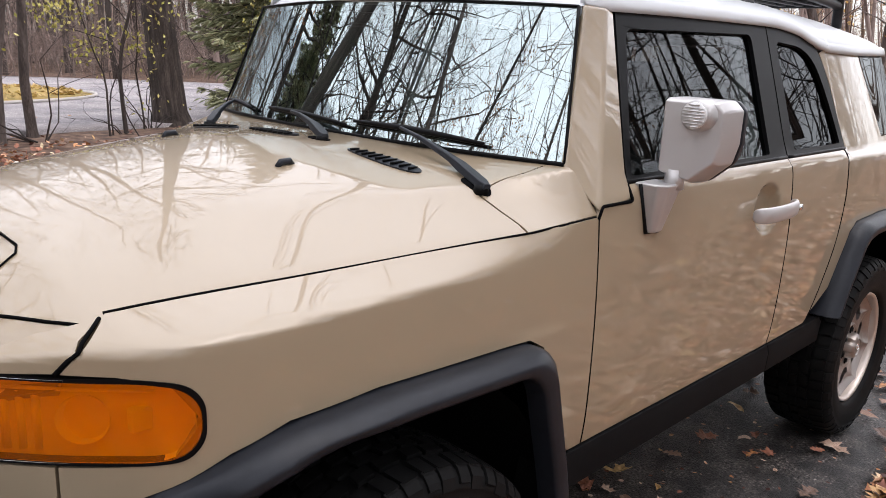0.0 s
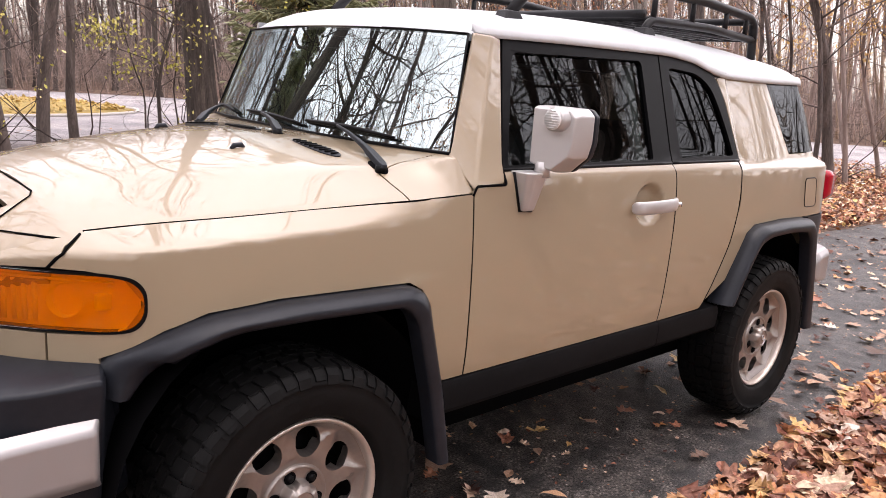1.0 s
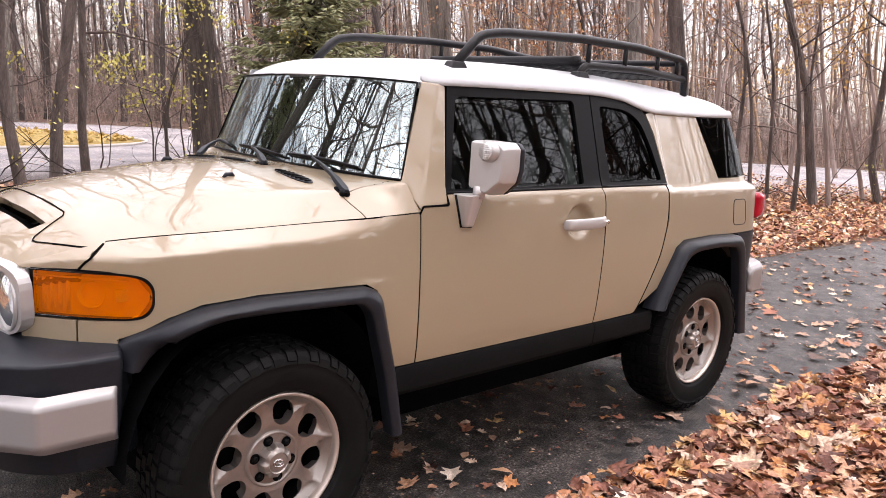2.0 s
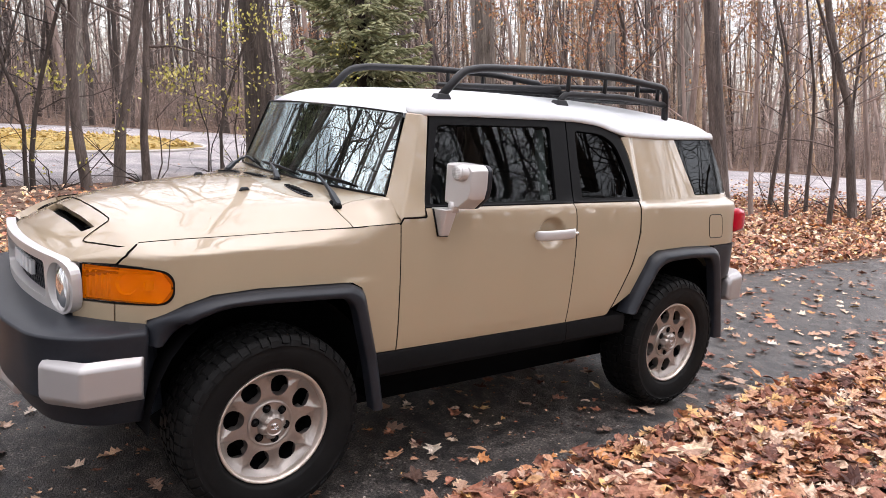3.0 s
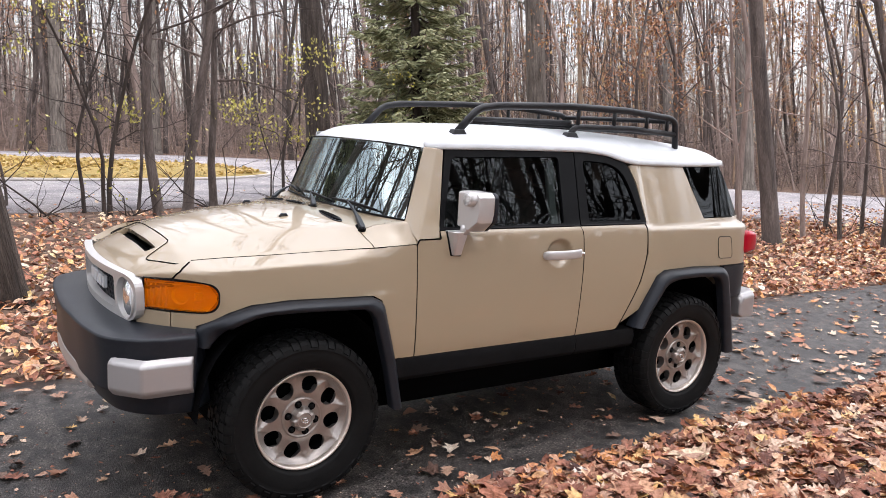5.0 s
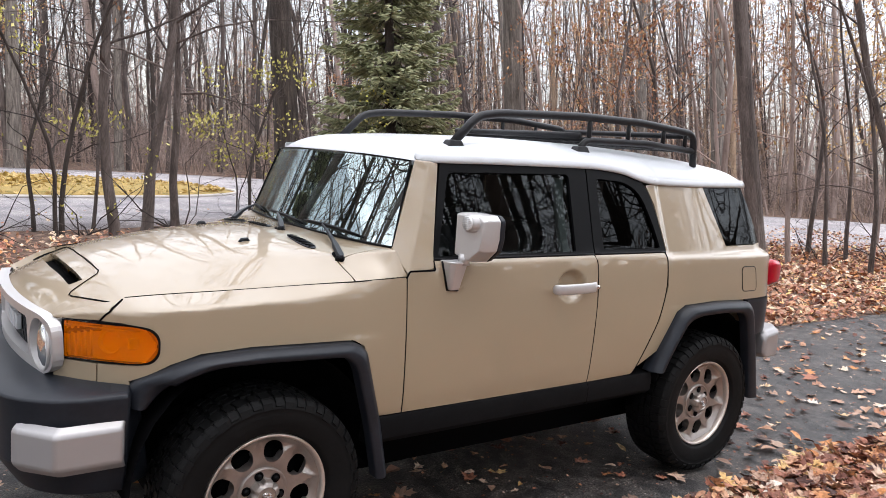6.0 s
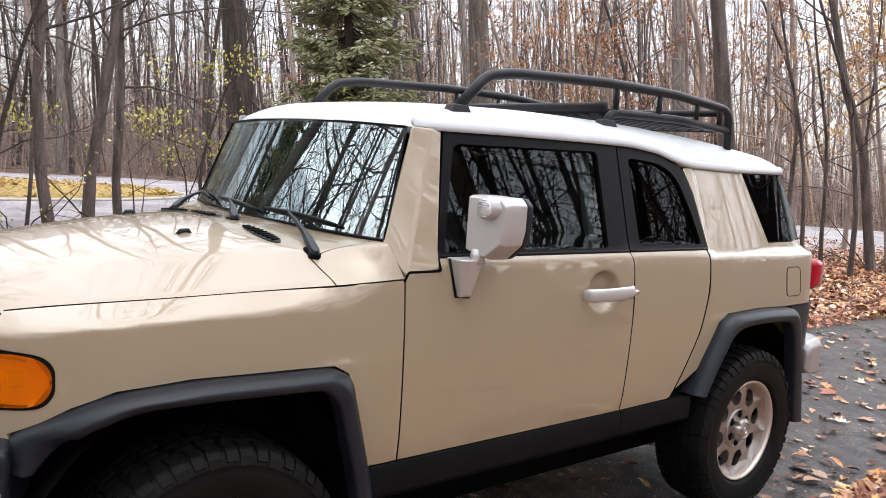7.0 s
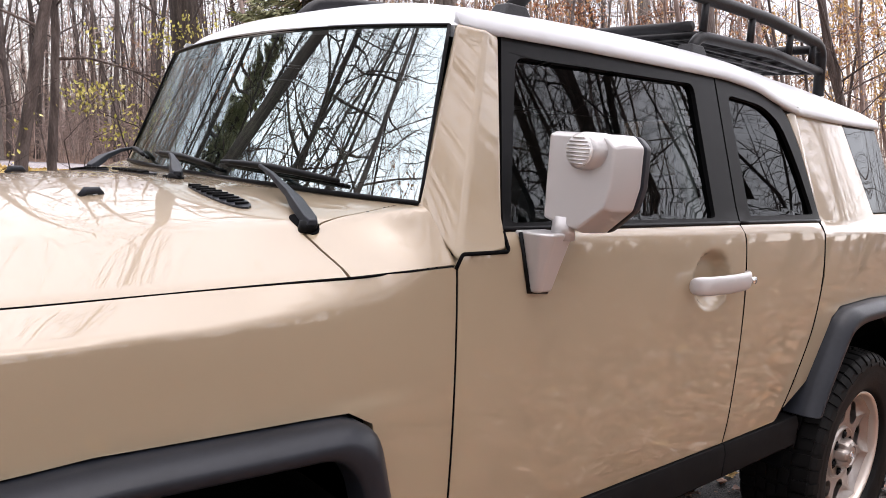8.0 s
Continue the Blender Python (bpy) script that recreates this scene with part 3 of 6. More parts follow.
            rows.append([bm.verts.new((p.x, -s * y, p.z)) for p, y in ((a, flat - 0.05), (a, flat + 0.014), (a.lerp(b, 0.03), min(0.918, flat + 0.026)), (a.lerp(b, 0.14), min(0.934, flat + 0.042)), (a.lerp(b, 0.40), min(0.953, flat + 0.064)), (a.lerp(b, 0.52), min(0.957, flat + 0.069)), (d, min(0.954, flat + 0.066)), (a.lerp(b, 0.97), min(0.950, flat + 0.061)), (b, min(0.942, flat + 0.052)), (b, min(0.90, flat)))])
        for a, b in zip(rows, rows[1:]):
            for k in range(9):
                bm.faces.new((a[k], a[k + 1], b[k + 1], b[k]))
        bm.faces.new(rows[0])
        bm.faces.new(rows[-1][::-1])
        bmesh.ops.recalc_face_normals(bm, faces=bm.faces)
        bevelled(part("wheel_arch_flare", bm, PLASTIC, car, "grained black plastic arch flare"), 0.004, 2, 55)
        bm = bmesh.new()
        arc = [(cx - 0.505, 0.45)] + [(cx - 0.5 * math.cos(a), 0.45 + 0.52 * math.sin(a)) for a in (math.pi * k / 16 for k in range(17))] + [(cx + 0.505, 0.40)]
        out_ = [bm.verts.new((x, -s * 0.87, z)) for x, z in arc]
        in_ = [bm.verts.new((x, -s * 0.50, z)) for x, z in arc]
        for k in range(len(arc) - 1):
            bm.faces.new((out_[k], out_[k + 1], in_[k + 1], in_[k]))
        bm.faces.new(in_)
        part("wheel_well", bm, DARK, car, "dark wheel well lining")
    # sill
    bm = bmesh.new()
    sect = [(0.80, 0.632), (0.880, 0.629), (0.888, 0.600), (0.884, 0.530), (0.862, 0.508), (0.78, 0.500)]
    rows = [[bm.verts.new((x, -s * y, z)) for y, z in sect] for x in (0.470, 0.62, 1.0, 1.4, 1.745, 1.748, 1.751, 2.05, 2.24)]
    for v in rows[5]:
        v.co.y -= -s * 0.004
    for a, b in zip(rows, rows[1:]):
        for k in range(len(sect) - 1):
            bm.faces.new((a[k], a[k + 1], b[k + 1], b[k]))
    bm.faces.new(rows[0])
    bm.faces.new(rows[-1][::-1])
    bmesh.ops.recalc_face_normals(bm, faces=bm.faces)
    bevelled(part("sill", bm, SILLBLACK, car, "black plastic sill panel"), 0.006, 2, 30)
    # black lower corner behind the rear wheel
    skin("rear_corner_cladding", [Vector(p) for p in ((3.085, 0.982), (3.425, 0.982), (3.425, 0.770), (3.150, 0.745), (3.085, 0.94))], side_at(0.006), PLASTIC, car, "black plastic corner", step=0.03, side=s)
    # pull handle
    hb = bmesh.new()
    line = [(1.436, 0.892, 1.134), (1.450, 0.922, 1.135), (1.50, 0.934, 1.136), (1.58, 0.938, 1.137), (1.66, 0.934, 1.138), (1.705, 0.924, 1.139), (1.722, 0.892, 1.139)]
    rows = []
    for k, (x, y, z) in enumerate(line):
        h = 0.029 - 0.004 * (k in (0, 6))
        rows.append([hb.verts.new((x, -s * yy, zz)) for yy, zz in ((y, z - h), (y + 0.009, z - h * 0.6), (y + 0.010, z + h * 0.6), (y, z + h), (y - 0.012, z + h * 0.7), (y - 0.012, z - h * 0.7))])
    for a, b in zip(rows, rows[1:]):
        for k in range(6):
            hb.faces.new((a[k], a[(k + 1) % 6], b[(k + 1) % 6], b[k]))
    hb.faces.new(rows[0][::-1])
    hb.faces.new(rows[-1])
    bmesh.ops.recalc_face_normals(hb, faces=hb.faces)
    h = part("door_handle", hb, SILVER, front, "silver pull handle")
    m = h.modifiers.new("soft", "SUBSURF")
    m.levels = m.render_levels = 2
    bm = bmesh.new()
    tube(bm, [(1.706, -s * 0.925, 1.139), (1.706, -s * 0.9372, 1.139)], 0.010, 14)
    part("key_lock", bm, CHROME, front, "bright round key lock")
    # mirror on its stalk
    bm = bmesh.new()
    yi, yo = 0.880, 1.030
    out_line = [(yi, 1.314), (yo - 0.070, 1.292), (yo - 0.012, 1.345), (yo, 1.395), (yo, 1.478), (yo - 0.022, 1.500), (yi, 1.502)]
    rows = []
    for x, grow, dx in ((0.838, 0.92, 0.024), (0.856, 0.985, 0.028), (0.895, 1.0, 0.022), (0.945, 1.0, 0.010), (0.957, 0.97, 0.008)):
        cy, cz = yi + 0.02, 1.41
        rows.append([bm.verts.new((x + dx * (y - yi) / (yo - yi) * 1.6, -s * (cy + (y - cy) * grow), cz + (z - cz) * grow)) for y, z in out_line])
    for a, b in zip(rows, rows[1:]):
        for k in range(7):
            bm.faces.new((a[k], a[(k + 1) % 7], b[(k + 1) % 7], b[k]))
    bm.faces.new(rows[0][::-1])
    bm.faces.new(rows[-1])
    bmesh.ops.recalc_face_normals(bm, faces=bm.faces)
    mirror = bevelled(part("door_mirror", bm, SILVER, car, "silver door mirror on a short stalk"), 0.016, 4, 22)
    bm = bmesh.new()
    rows = []
    cy, cz = yi + 0.02, 1.41
    for x, grow in ((0.948, 1.012), (0.978, 0.985)):
        rows.append([bm.verts.new((x + 0.012 * (y - yi) / (yo - yi) * 1.6, -s * (cy + (y - cy) * grow), cz + (z - cz) * grow)) for y, z in out_line])
    for k in range(7):
        bm.faces.new((rows[0][k], rows[0][(k + 1) % 7], rows[1][(k + 1) % 7], rows[1][k]))
    bm.faces.new(rows[0][::-1])
    bm.faces.new(rows[1])
    bmesh.ops.recalc_face_normals(bm, faces=bm.faces)
    bevelled(part("mirror_rim", bm, PLASTIC, mirror, "black mirror rim"), 0.008, 2, 30)
    bm = bmesh.new()
    box(bm, 0.988, 0.990, -s * 0.905, -s * 1.010, 1.345, 1.485)
    part("mirror_glass", bm, CHROME, mirror, "mirror glass")
    bm = bmesh.new()
    tube(bm, [(0.838, -s * 0.965, 1.463), (0.857, -s * 0.965, 1.463), (0.90, -s * 0.972, 1.463), (0.97, -s * 0.990, 1.460)], [0.0365, 0.039, 0.039, 0.033], 28)
    part("lamp_pod", bm, SILVER, mirror)
    bm = bmesh.new()
    tube(bm, [(0.831, -s * 0.965, 1.463), (0.840, -s * 0.965, 1.463)], [0.0315, 0.0330], 28)
    part("signal_lens", bm, material("frosted lens", (0.72, 0.72, 0.72), 0.15, coat=1.0), mirror, "round clear ribbed lens")
    bm = bmesh.new()
    for k in range(8):
        z = 1.463 + (k - 3.5) * 0.0074
        w = math.sqrt(max(0, 0.0295 ** 2 - (z - 1.463) ** 2))
        box(bm, 0.8285, 0.832, -s * (0.965 - w), -s * (0.965 + w), z - 0.0012, z + 0.0012)
    tagged(part("lens_relief", bm, SILVER, mirror, "fine ribs"), kind="stuff")
    bm = bmesh.new()
    tube(bm, [(0.868, -s * 0.915, 1.275), (0.868, -s * 0.915, 1.325)], [0.026, 0.024], 20)
    part("stalk", bm, SILVER, mirror)
    bm = bmesh.new()
    top = [(0.785, 0.845), (0.793, 0.915), (0.815, 0.938), (0.880, 0.935), (0.885, 0.845)]
    bot = [(0.815, 0.868), (0.818, 0.892), (0.826, 0.900), (0.868, 0.898), (0.870, 0.868)]
    a = [bm.verts.new((x, -s * y, 1.290)) for x, y in top]
    b = [bm.verts.new((x, -s * y, 1.160)) for x, y in bot]
    for k in range(5):
        bm.faces.new((a[k], a[(k + 1) % 5], b[(k + 1) % 5], b[k]))
    bm.faces.new(a[::-1])
    bm.faces.new(b)
    bmesh.ops.recalc_face_normals(bm, faces=bm.faces)
    bevelled(part("mirror_bracket", bm, SILVER, mirror, "silver bracket on the door"), 0.008, 3, 25)
    bm = bmesh.new()
    tube(bm, [(0.787, -s * (flank(0.787, 1.27) + 0.002), 1.287), (0.814, -s * (flank(0.8, 1.158) + 0.003), 1.160), (0.872, -s * (flank(0.87, 1.155) + 0.003), 1.157)], 0.005, 6)
    part("bracket_gasket", bm, GLOSSBLACK, mirror, "black gasket")
    # amber corner lamp wrapped round the front corner
    def lamp(o):
        return ring2([(-0.662 - o, 0.942 - o), (-0.465, 0.943 - o), (-0.424 + o, 0.953 - o), (-0.400 + o, 0.985 - o), (-0.400 + o, 1.036 + o), (-0.424 + o, 1.066 + o), (-0.465, 1.074 + o), (-0.662 - o, 1.074 + o)], [0.005, 0.03, 0.02, 0.03, 0.03, 0.02, 0.03, 0.005])
    signal = skin("corner_lamp", lamp(0.003), side_at(-0.026), AMBERIN, car, "amber turn signal wrapped round the corner", step=0.03, depth=-0.02, side=s)
    skin("lens", lamp(0.0), side_at(0.004), AMBER, signal, "amber plastic lens", step=0.025, depth=0.012, side=s).visible_shadow = False
    skin("bezel", lamp(0.007), side_at(0.002), GLOSSBLACK, signal, "black lamp surround", step=0.04, depth=0.03, holes=[lamp(0.0)], side=s)
    bm = lathe([(0.001, -0.012), (0.020, -0.010), (0.036, 0.004), (0.042, 0.018)], 28)
    for v in bm.verts:
        c = v.co.copy()
        v.co = Vector((-0.535 + c.x * 0.8 + c.y * 0.6 + 0.01, s * (c.y * 0.8 - c.x * 0.55 - flank(-0.535, 1.01) + 0.026), 1.010 + c.z))
    part("reflector_bowl", bm, AMBERIN, signal, "round reflector")
    bm = bmesh.new()
    box(bm, -0.485, -0.430, -s * (flank(-0.47, 1.01) - 0.030), -s * (flank(-0.47, 1.01) - 0.010), 0.990, 1.030)
    bevelled(part("reflector_step", bm, LAMPBOWL, signal, "stepped reflector"), 0.004, 2)
    for k in range(5):
        x = -0.650 + 0.017 * k
        bm = bmesh.new()
        y = flank(x, 1.008) - 0.026
        tube(bm, [(x, -s * y, 0.952), (x, -s * y, 1.052)], 0.0068, 8)
        part("reflector_flute", bm, LAMPBOWL, signal)
    bm = bmesh.new()
    tube(bm, [(x, -s * (flank(x, 1.058) - 0.016), 1.058) for x in (-0.655, -0.60, -0.55, -0.50, -0.45)], 0.0035, 6)
    part("lens_ledge", bm, LAMPBOWL, signal)
    # tail lamp and bumper end
    bm = bmesh.new()
    sec = [(3.325, 0.62, 0.838, 1.060, 1.205), (3.37, 0.62, 0.846, 1.050, 1.214), (3.46, 0.62, 0.834, 1.054, 1.206), (3.525, 0.64, 0.800, 1.072, 1.188)]
    rows = [[bm.verts.new((x, -s * y, z)) for y, z in ((a, c), (b, c), (b, d), (a, d))] for x, a, b, c, d in sec]
    for a, b in zip(rows, rows[1:]):
        for k in range(4):
            bm.faces.new((a[k], a[(k + 1) % 4], b[(k + 1) % 4], b[k]))
    bm.faces.new(rows[0][::-1])
    bm.faces.new(rows[-1])
    bmesh.ops.recalc_face_normals(bm, faces=bm.faces)
    bevelled(part("tail_lamp", bm, RED, car, "red tail lamp standing proud of the corner"), 0.034, 5, 25)
    bm = bmesh.new()
    sec = [(3.315, 0.60, 0.868, 0.580, 0.735), (3.34, 0.58, 0.880, 0.555, 0.765), (3.47, 0.50, 0.872, 0.555, 0.778), (3.555, 0.45, 0.800, 0.575, 0.775)]
    rows = [[bm.verts.new((x, -s * y, z)) for y, z in ((a, c), (b, c + 0.04), (b, d - 0.03), (b - 0.03, d), (a, d))] for x, a, b, c, d in sec]
    for a, b in zip(rows, rows[1:]):
        for k in range(5):
            bm.faces.new((a[k], a[(k + 1) % 5], b[(k + 1) % 5], b[k]))
    bm.faces.new(rows[0][::-1])
    bm.faces.new(rows[-1])
    bmesh.ops.recalc_face_normals(bm, faces=bm.faces)
    bevelled(part("bumper_end", bm, BUMPERSILVER, car, "silver rear bumper end"), 0.012, 3, 25)


for flank_side in (1, -1):
    build_flank(flank_side)

# bonnet, nose and cowl
for s in (1, -1):
    bm = bmesh.new()
    xs_ = [-0.474 + 1.078 * k / 40 for k in range(41)]
    tube(bm, [(x, -s * (seam_y(x) + 0.001), interp(x, SEAM) - 0.0015) for x in xs_], 0.0030, 6)
    part("bonnet_gap", bm, DARK, car, "dark gap beside the bonnet")


def both(half):
    """A half outline (x, y >= 0, rear to front) closed across the middle."""
    return [Vector((x, -y)) for x, y in half] + [Vector((x, y)) for x, y in half[::-1] if y > 1e-6]


def edge_y(x):
    return hood_half(x) - 0.003


def base_x(y):
    return screen_x(y, 1.336) - 0.004


bonnet_half = [(base_x(0), 0.0), (base_x(0.2), 0.2), (base_x(0.4), 0.4), (base_x(0.6), 0.6), (base_x(0.735), 0.735), (0.500, 0.726), (0.45, 0.712), (0.405, 0.707), (0.357, 0.713), (0.362, 0.770), (0.374, edge_y(0.374))]
bonnet_half += [(x, edge_y(x)) for x in (0.25, 0.1, -0.05, -0.2, -0.35, -0.46, -0.478)]
bonnet_half += [(-0.530, 0.583), (-0.576, 0.503), (-0.606, 0.443), (-0.612, 0.420), (-0.602, 0.402), (-0.545, 0.374), (-0.500, 0.352), (-0.488, 0.325), (-0.503, 0.0)]
skin("bonnet", both(bonnet_half), hood_at(), TAN, car, "sand-painted bonnet with a raised middle", step=0.03)
nose_half = [(-0.509, 0.0), (-0.494, 0.325), (-0.505, 0.357), (-0.549, 0.379), (-0.607, 0.406), (-0.618, 0.420), (-0.612, 0.446), (-0.581, 0.507), (-0.535, 0.587), (-0.483, 0.664)]
nose_half += [(-0.565, 0.690), (-0.62, 0.632), (-0.675, 0.572)]
nose_half += [(nose_x(y) - 0.006, y) for y in (0.54, 0.45, 0.3, 0.15, 0.0)]
slit = ring2([(-0.553, -0.345), (-0.600, -0.332), (-0.614, 0.0), (-0.600, 0.332), (-0.553, 0.345), (-0.568, 0.0)], [0.004, 0.01, 0.05, 0.01, 0.004, 0.05])
nose = skin("nose_panel", both(nose_half), hood_at(), TAN, car, "sand-painted nose with an air slot", step=0.03, holes=[slit])
bm = bmesh.new()
for s in (1, -1):
    tube(bm, [(p.x, s * p.y, hood_z(p.x, p.y) + 0.0022) for p in dense_line([Vector(q) for q in ((-0.481, 0.664), (-0.5325, 0.585), (-0.5785, 0.505), (-0.609, 0.4445), (-0.615, 0.420), (-0.6045, 0.404), (-0.547, 0.3765), (-0.5025, 0.3545), (-0.491, 0.325), (-0.503, 0.17), (-0.506, 0.0))], 0.012)], 0.0021, 6)
    tube(bm, [(p.x, s * p.y, hood_z(p.x, p.y) + 0.001) for p in dense_line([Vector(q) for q in ((-0.480, 0.662), (-0.5325, 0.585), (-0.5785, 0.505))], 0.012)], 0.0032, 6)
    tube(bm, [(x, s * (flank(x, z) - 0.001), z) for x, z in ((-0.484, 1.1535), (-0.5035, 1.1425), (-0.5235, 1.131), (-0.536, 1.1205), (-0.5485, 1.109), (-0.5565, 1.098), (-0.564, 1.086))], 0.0036, 6)
part("nose_gap", bm, DARK, car, "dark gap round the nose")
bm = bmesh.new()
box(bm, -0.62, -0.54, -0.345, 0.345, 1.08, 1.135)
part("air_slot", bm, DARK, nose, "dark air slot")


corner_half = [(base_x(0.739), 0.739), (0.576, 0.778), (0.615, edge_y(0.61)), (0.50, edge_y(0.5)), (0.379, edge_y(0.379)), (0.367, 0.772), (0.362, 0.717), (0.405, 0.711), (0.45, 0.716), (0.50, 0.730)]
for s in (1, -1):
    skin("cowl_corner", [Vector((x, -y)) for x, y in corner_half], hood_at(0.0), TAN, car, "sand-painted corner below the windscreen pillar", step=0.02, side=s, facing=(0, 0, 1))
for y0, y1 in ((-0.545, -0.27), (0.27, 0.545), (-0.02, 0.20)):
    loop = [Vector(((0.352 if y0 > -0.1 and y1 < 0.3 else 0.335) + 0.026 * math.sin(a) * (1 - 0.2 * math.cos(a)), (y0 + y1) / 2 + (y1 - y0) / 2 * math.cos(a))) for a in (2 * math.pi * k / 24 for k in range(24))]
    v = skin("cowl_vent", loop, hood_at(0.004), PLASTIC, car, "black slatted air vent", step=0.02, depth=0.01)
    bm = bmesh.new()
    n = 9
    for k in range(n):
        y = y0 + (y1 - y0) * (k + 1) / (n + 1)
        w = 0.024 * math.sqrt(max(0, 1 - ((y - (y0 + y1) / 2) / ((y1 - y0) / 2)) ** 2))
        box(bm, 0.335 - w, 0.335 + w, y - 0.002, y + 0.002, hood_z(0.335, y) + 0.003, hood_z(0.335, y) + 0.009)
    tagged(part("vent_grid", bm, GLOSSBLACK, v), kind="stuff")
for y in (-0.32, 0.25):
    bm = bmesh.new()
    tube(bm, [(0.085, y, hood_z(0.085, y) - 0.002), (0.095, y, hood_z(0.095, y) + 0.009), (0.12, y, hood_z(0.12, y) + 0.008), (0.128, y, hood_z(0.128, y) - 0.002)], [0.007, 0.0085, 0.008, 0.006], 10)
    part("washer_nozzle", bm, PLASTIC, car, "black washer nozzle")

# windscreen, its black border, and the three wipers
SCREEN_H = 0.370


def pane(u, v):
    t = (v - 1.338) / SCREEN_H
    w = 0.778 + (0.694 - 0.778) * t
    z = v + 0.016 * (1 - u * u) * t
    return (screen_x(u * w, z), u * w, z)


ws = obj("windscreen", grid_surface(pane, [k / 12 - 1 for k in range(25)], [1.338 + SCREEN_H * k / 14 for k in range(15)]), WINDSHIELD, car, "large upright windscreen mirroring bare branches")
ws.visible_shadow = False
bm = bmesh.new()
edge = [pane(k / 12 - 1, 1.339) for k in range(25)]
tube(bm, [(x - 0.004, y, z - 0.002) for x, y, z in edge], 0.006, 6)
tube(bm, [(x - 0.003, y, z) for x, y, z in (pane(-1, 1.338 + SCREEN_H * k / 8) for k in range(9))], 0.0042, 6)
tube(bm, [(x - 0.003, y, z) for x, y, z in (pane(1, 1.338 + SCREEN_H * k / 8) for k in range(9))], 0.0042, 6)
tube(bm, [(x - 0.003, y, z) for x, y, z in (pane(k / 12 - 1, 1.337 + SCREEN_H) for k in range(25))], 0.004, 6)
part("windscreen_seal", bm, GLOSSBLACK, ws, "black rubber seal")
for pivot, elbow, t0, t1 in (((0.378, -0.705), -0.290, -0.560, -0.090), ((0.372, -0.115), 0.215, -0.060, 0.375), ((0.372, 0.500), 0.640, 0.500, 0.720)):
    px, py = pivot
    zb = hood_z(px, py)
    ex = screen_x(elbow, 1.372)
    bm = bmesh.new()
    a, b = Vector((px, py, zb + 0.014)), Vector((ex - 0.030, elbow, 1.380))
    rows = []
    for t, w, h in ((-0.05, 0.010, 0.006), (0.0, 0.017, 0.009), (0.22, 0.016, 0.010), (0.34, 0.011, 0.008), (0.7, 0.007, 0.006), (1.0, 0.005, 0.004)):
        p = a.lerp(b, t) + Vector((0, 0, 0.011 * math.sin(math.pi * max(0, min(1, t)))))
        d = (b - a).normalized()
        q = d.cross(Vector((0, 0, 1))).normalized()
        rows.append([bm.verts.new(p + q * i * w + Vector((0, 0, j * h))) for i, j in ((-1, -1), (1, -1), (0.7, 1), (-0.7, 1))])
    for r0, r1 in zip(rows, rows[1:]):
        for k in range(4):
            bm.faces.new((r0[k], r0[(k + 1) % 4], r1[(k + 1) % 4], r1[k]))
    bm.faces.new(rows[0][::-1])
    bm.faces.new(rows[-1])
    bmesh.ops.recalc_face_normals(bm, faces=bm.faces)
    wiper = bevelled(part("wiper", bm, PLASTIC, car, "black windscreen wiper"), 0.003, 2, 25)
    bm = bmesh.new()
    pts = [(screen_x(t0 + (t1 - t0) * k / 8, 1.366 + 0.012 * k / 8) - 0.020, t0 + (t1 - t0) * k / 8, 1.364 + 0.014 * k / 8 + 0.006 * math.sin(math.pi * k / 8)) for k in range(9)]
    tube(bm, pts, [0.005, 0.007, 0.008, 0.009, 0.010, 0.009, 0.008, 0.007, 0.005], 6)
    tube(bm, [(x + 0.014, y, z - 0.008) for x, y, z in pts], 0.005, 4)
    part("blade", bm, GLOSSBLACK, wiper, "black rubber blade")
    bm = bmesh.new()
    tube(bm, [(px - 0.004, py, zb - 0.01), (px - 0.004, py, zb + 0.012)], [0.020, 0.016], 16)
    part("pivot_cover", bm, GLOSSBLACK, wiper)
    # Dark disc laid on the bonnet, painting the shade of the pivot's recess.
    loop = [Vector((px + 0.020 * math.cos(a), py + 0.020 + 0.045 * math.sin(a))) for a in (2 * math.pi * k / 20 for k in range(20))]
    skin("pivot_recess", loop, hood_at(0.0025), DARK, wiper, "dark patch for the shade in the recess", step=0.03, depth=0.004)

# roof
ROOF_EDGE = [(0.70, 1.712), (1.2, 1.722), (1.8, 1.726), (2.04, 1.710), (2.16, 1.682), (2.30, 1.660), (2.7, 1.654), (3.15, 1.660), (3.30, 1.664)]
ROOF_TOP = [(0.66, 1.770), (0.82, 1.806), (1.2, 1.834), (1.65, 1.846), (2.1, 1.845), (2.6, 1.828), (2.95, 1.803), (3.20, 1.776), (3.36, 1.752)]


def roof_at(u, v):
    s = max(-1.0, min(1.0, v / 0.70))
    xf, xr = 0.722 - 0.085 * (1 - s * s), 3.345 - 0.10 * s * s
    x = xf + (xr - xf) * u / 2.55
    ze, zt = interp(x, ROOF_EDGE), interp(x, ROOF_TOP)
    half = flank(max(x, 0.9), ze) + 0.012
    c = max(0.0, 1 - abs(s) ** 3.0)
    z = ze + (zt - ze) * c ** 0.56
    g = max(0.0, min(1.0, (x - xf) / 0.16))
    zf = 1.709 + 0.016 * (1 - s * s)
    z = zf + (z - zf) * math.sqrt(max(0.0, 1 - (1 - g) ** 2))
    g = max(0.0, min(1.0, (xr - x) / 0.10))
    z = ze + 0.012 + (z - ze - 0.012) * math.sqrt(max(0.0, 1 - (1 - g) ** 2)) if g < 1 else z
    return (x, half * s * (1 - 0.02 * smoothstep(0.1, 0.0, x - xf)), z)


roof_loop = [Vector((0.0, -0.699)), Vector((2.55, -0.699)), Vector((2.55, 0.699)), Vector((0.0, 0.699))]
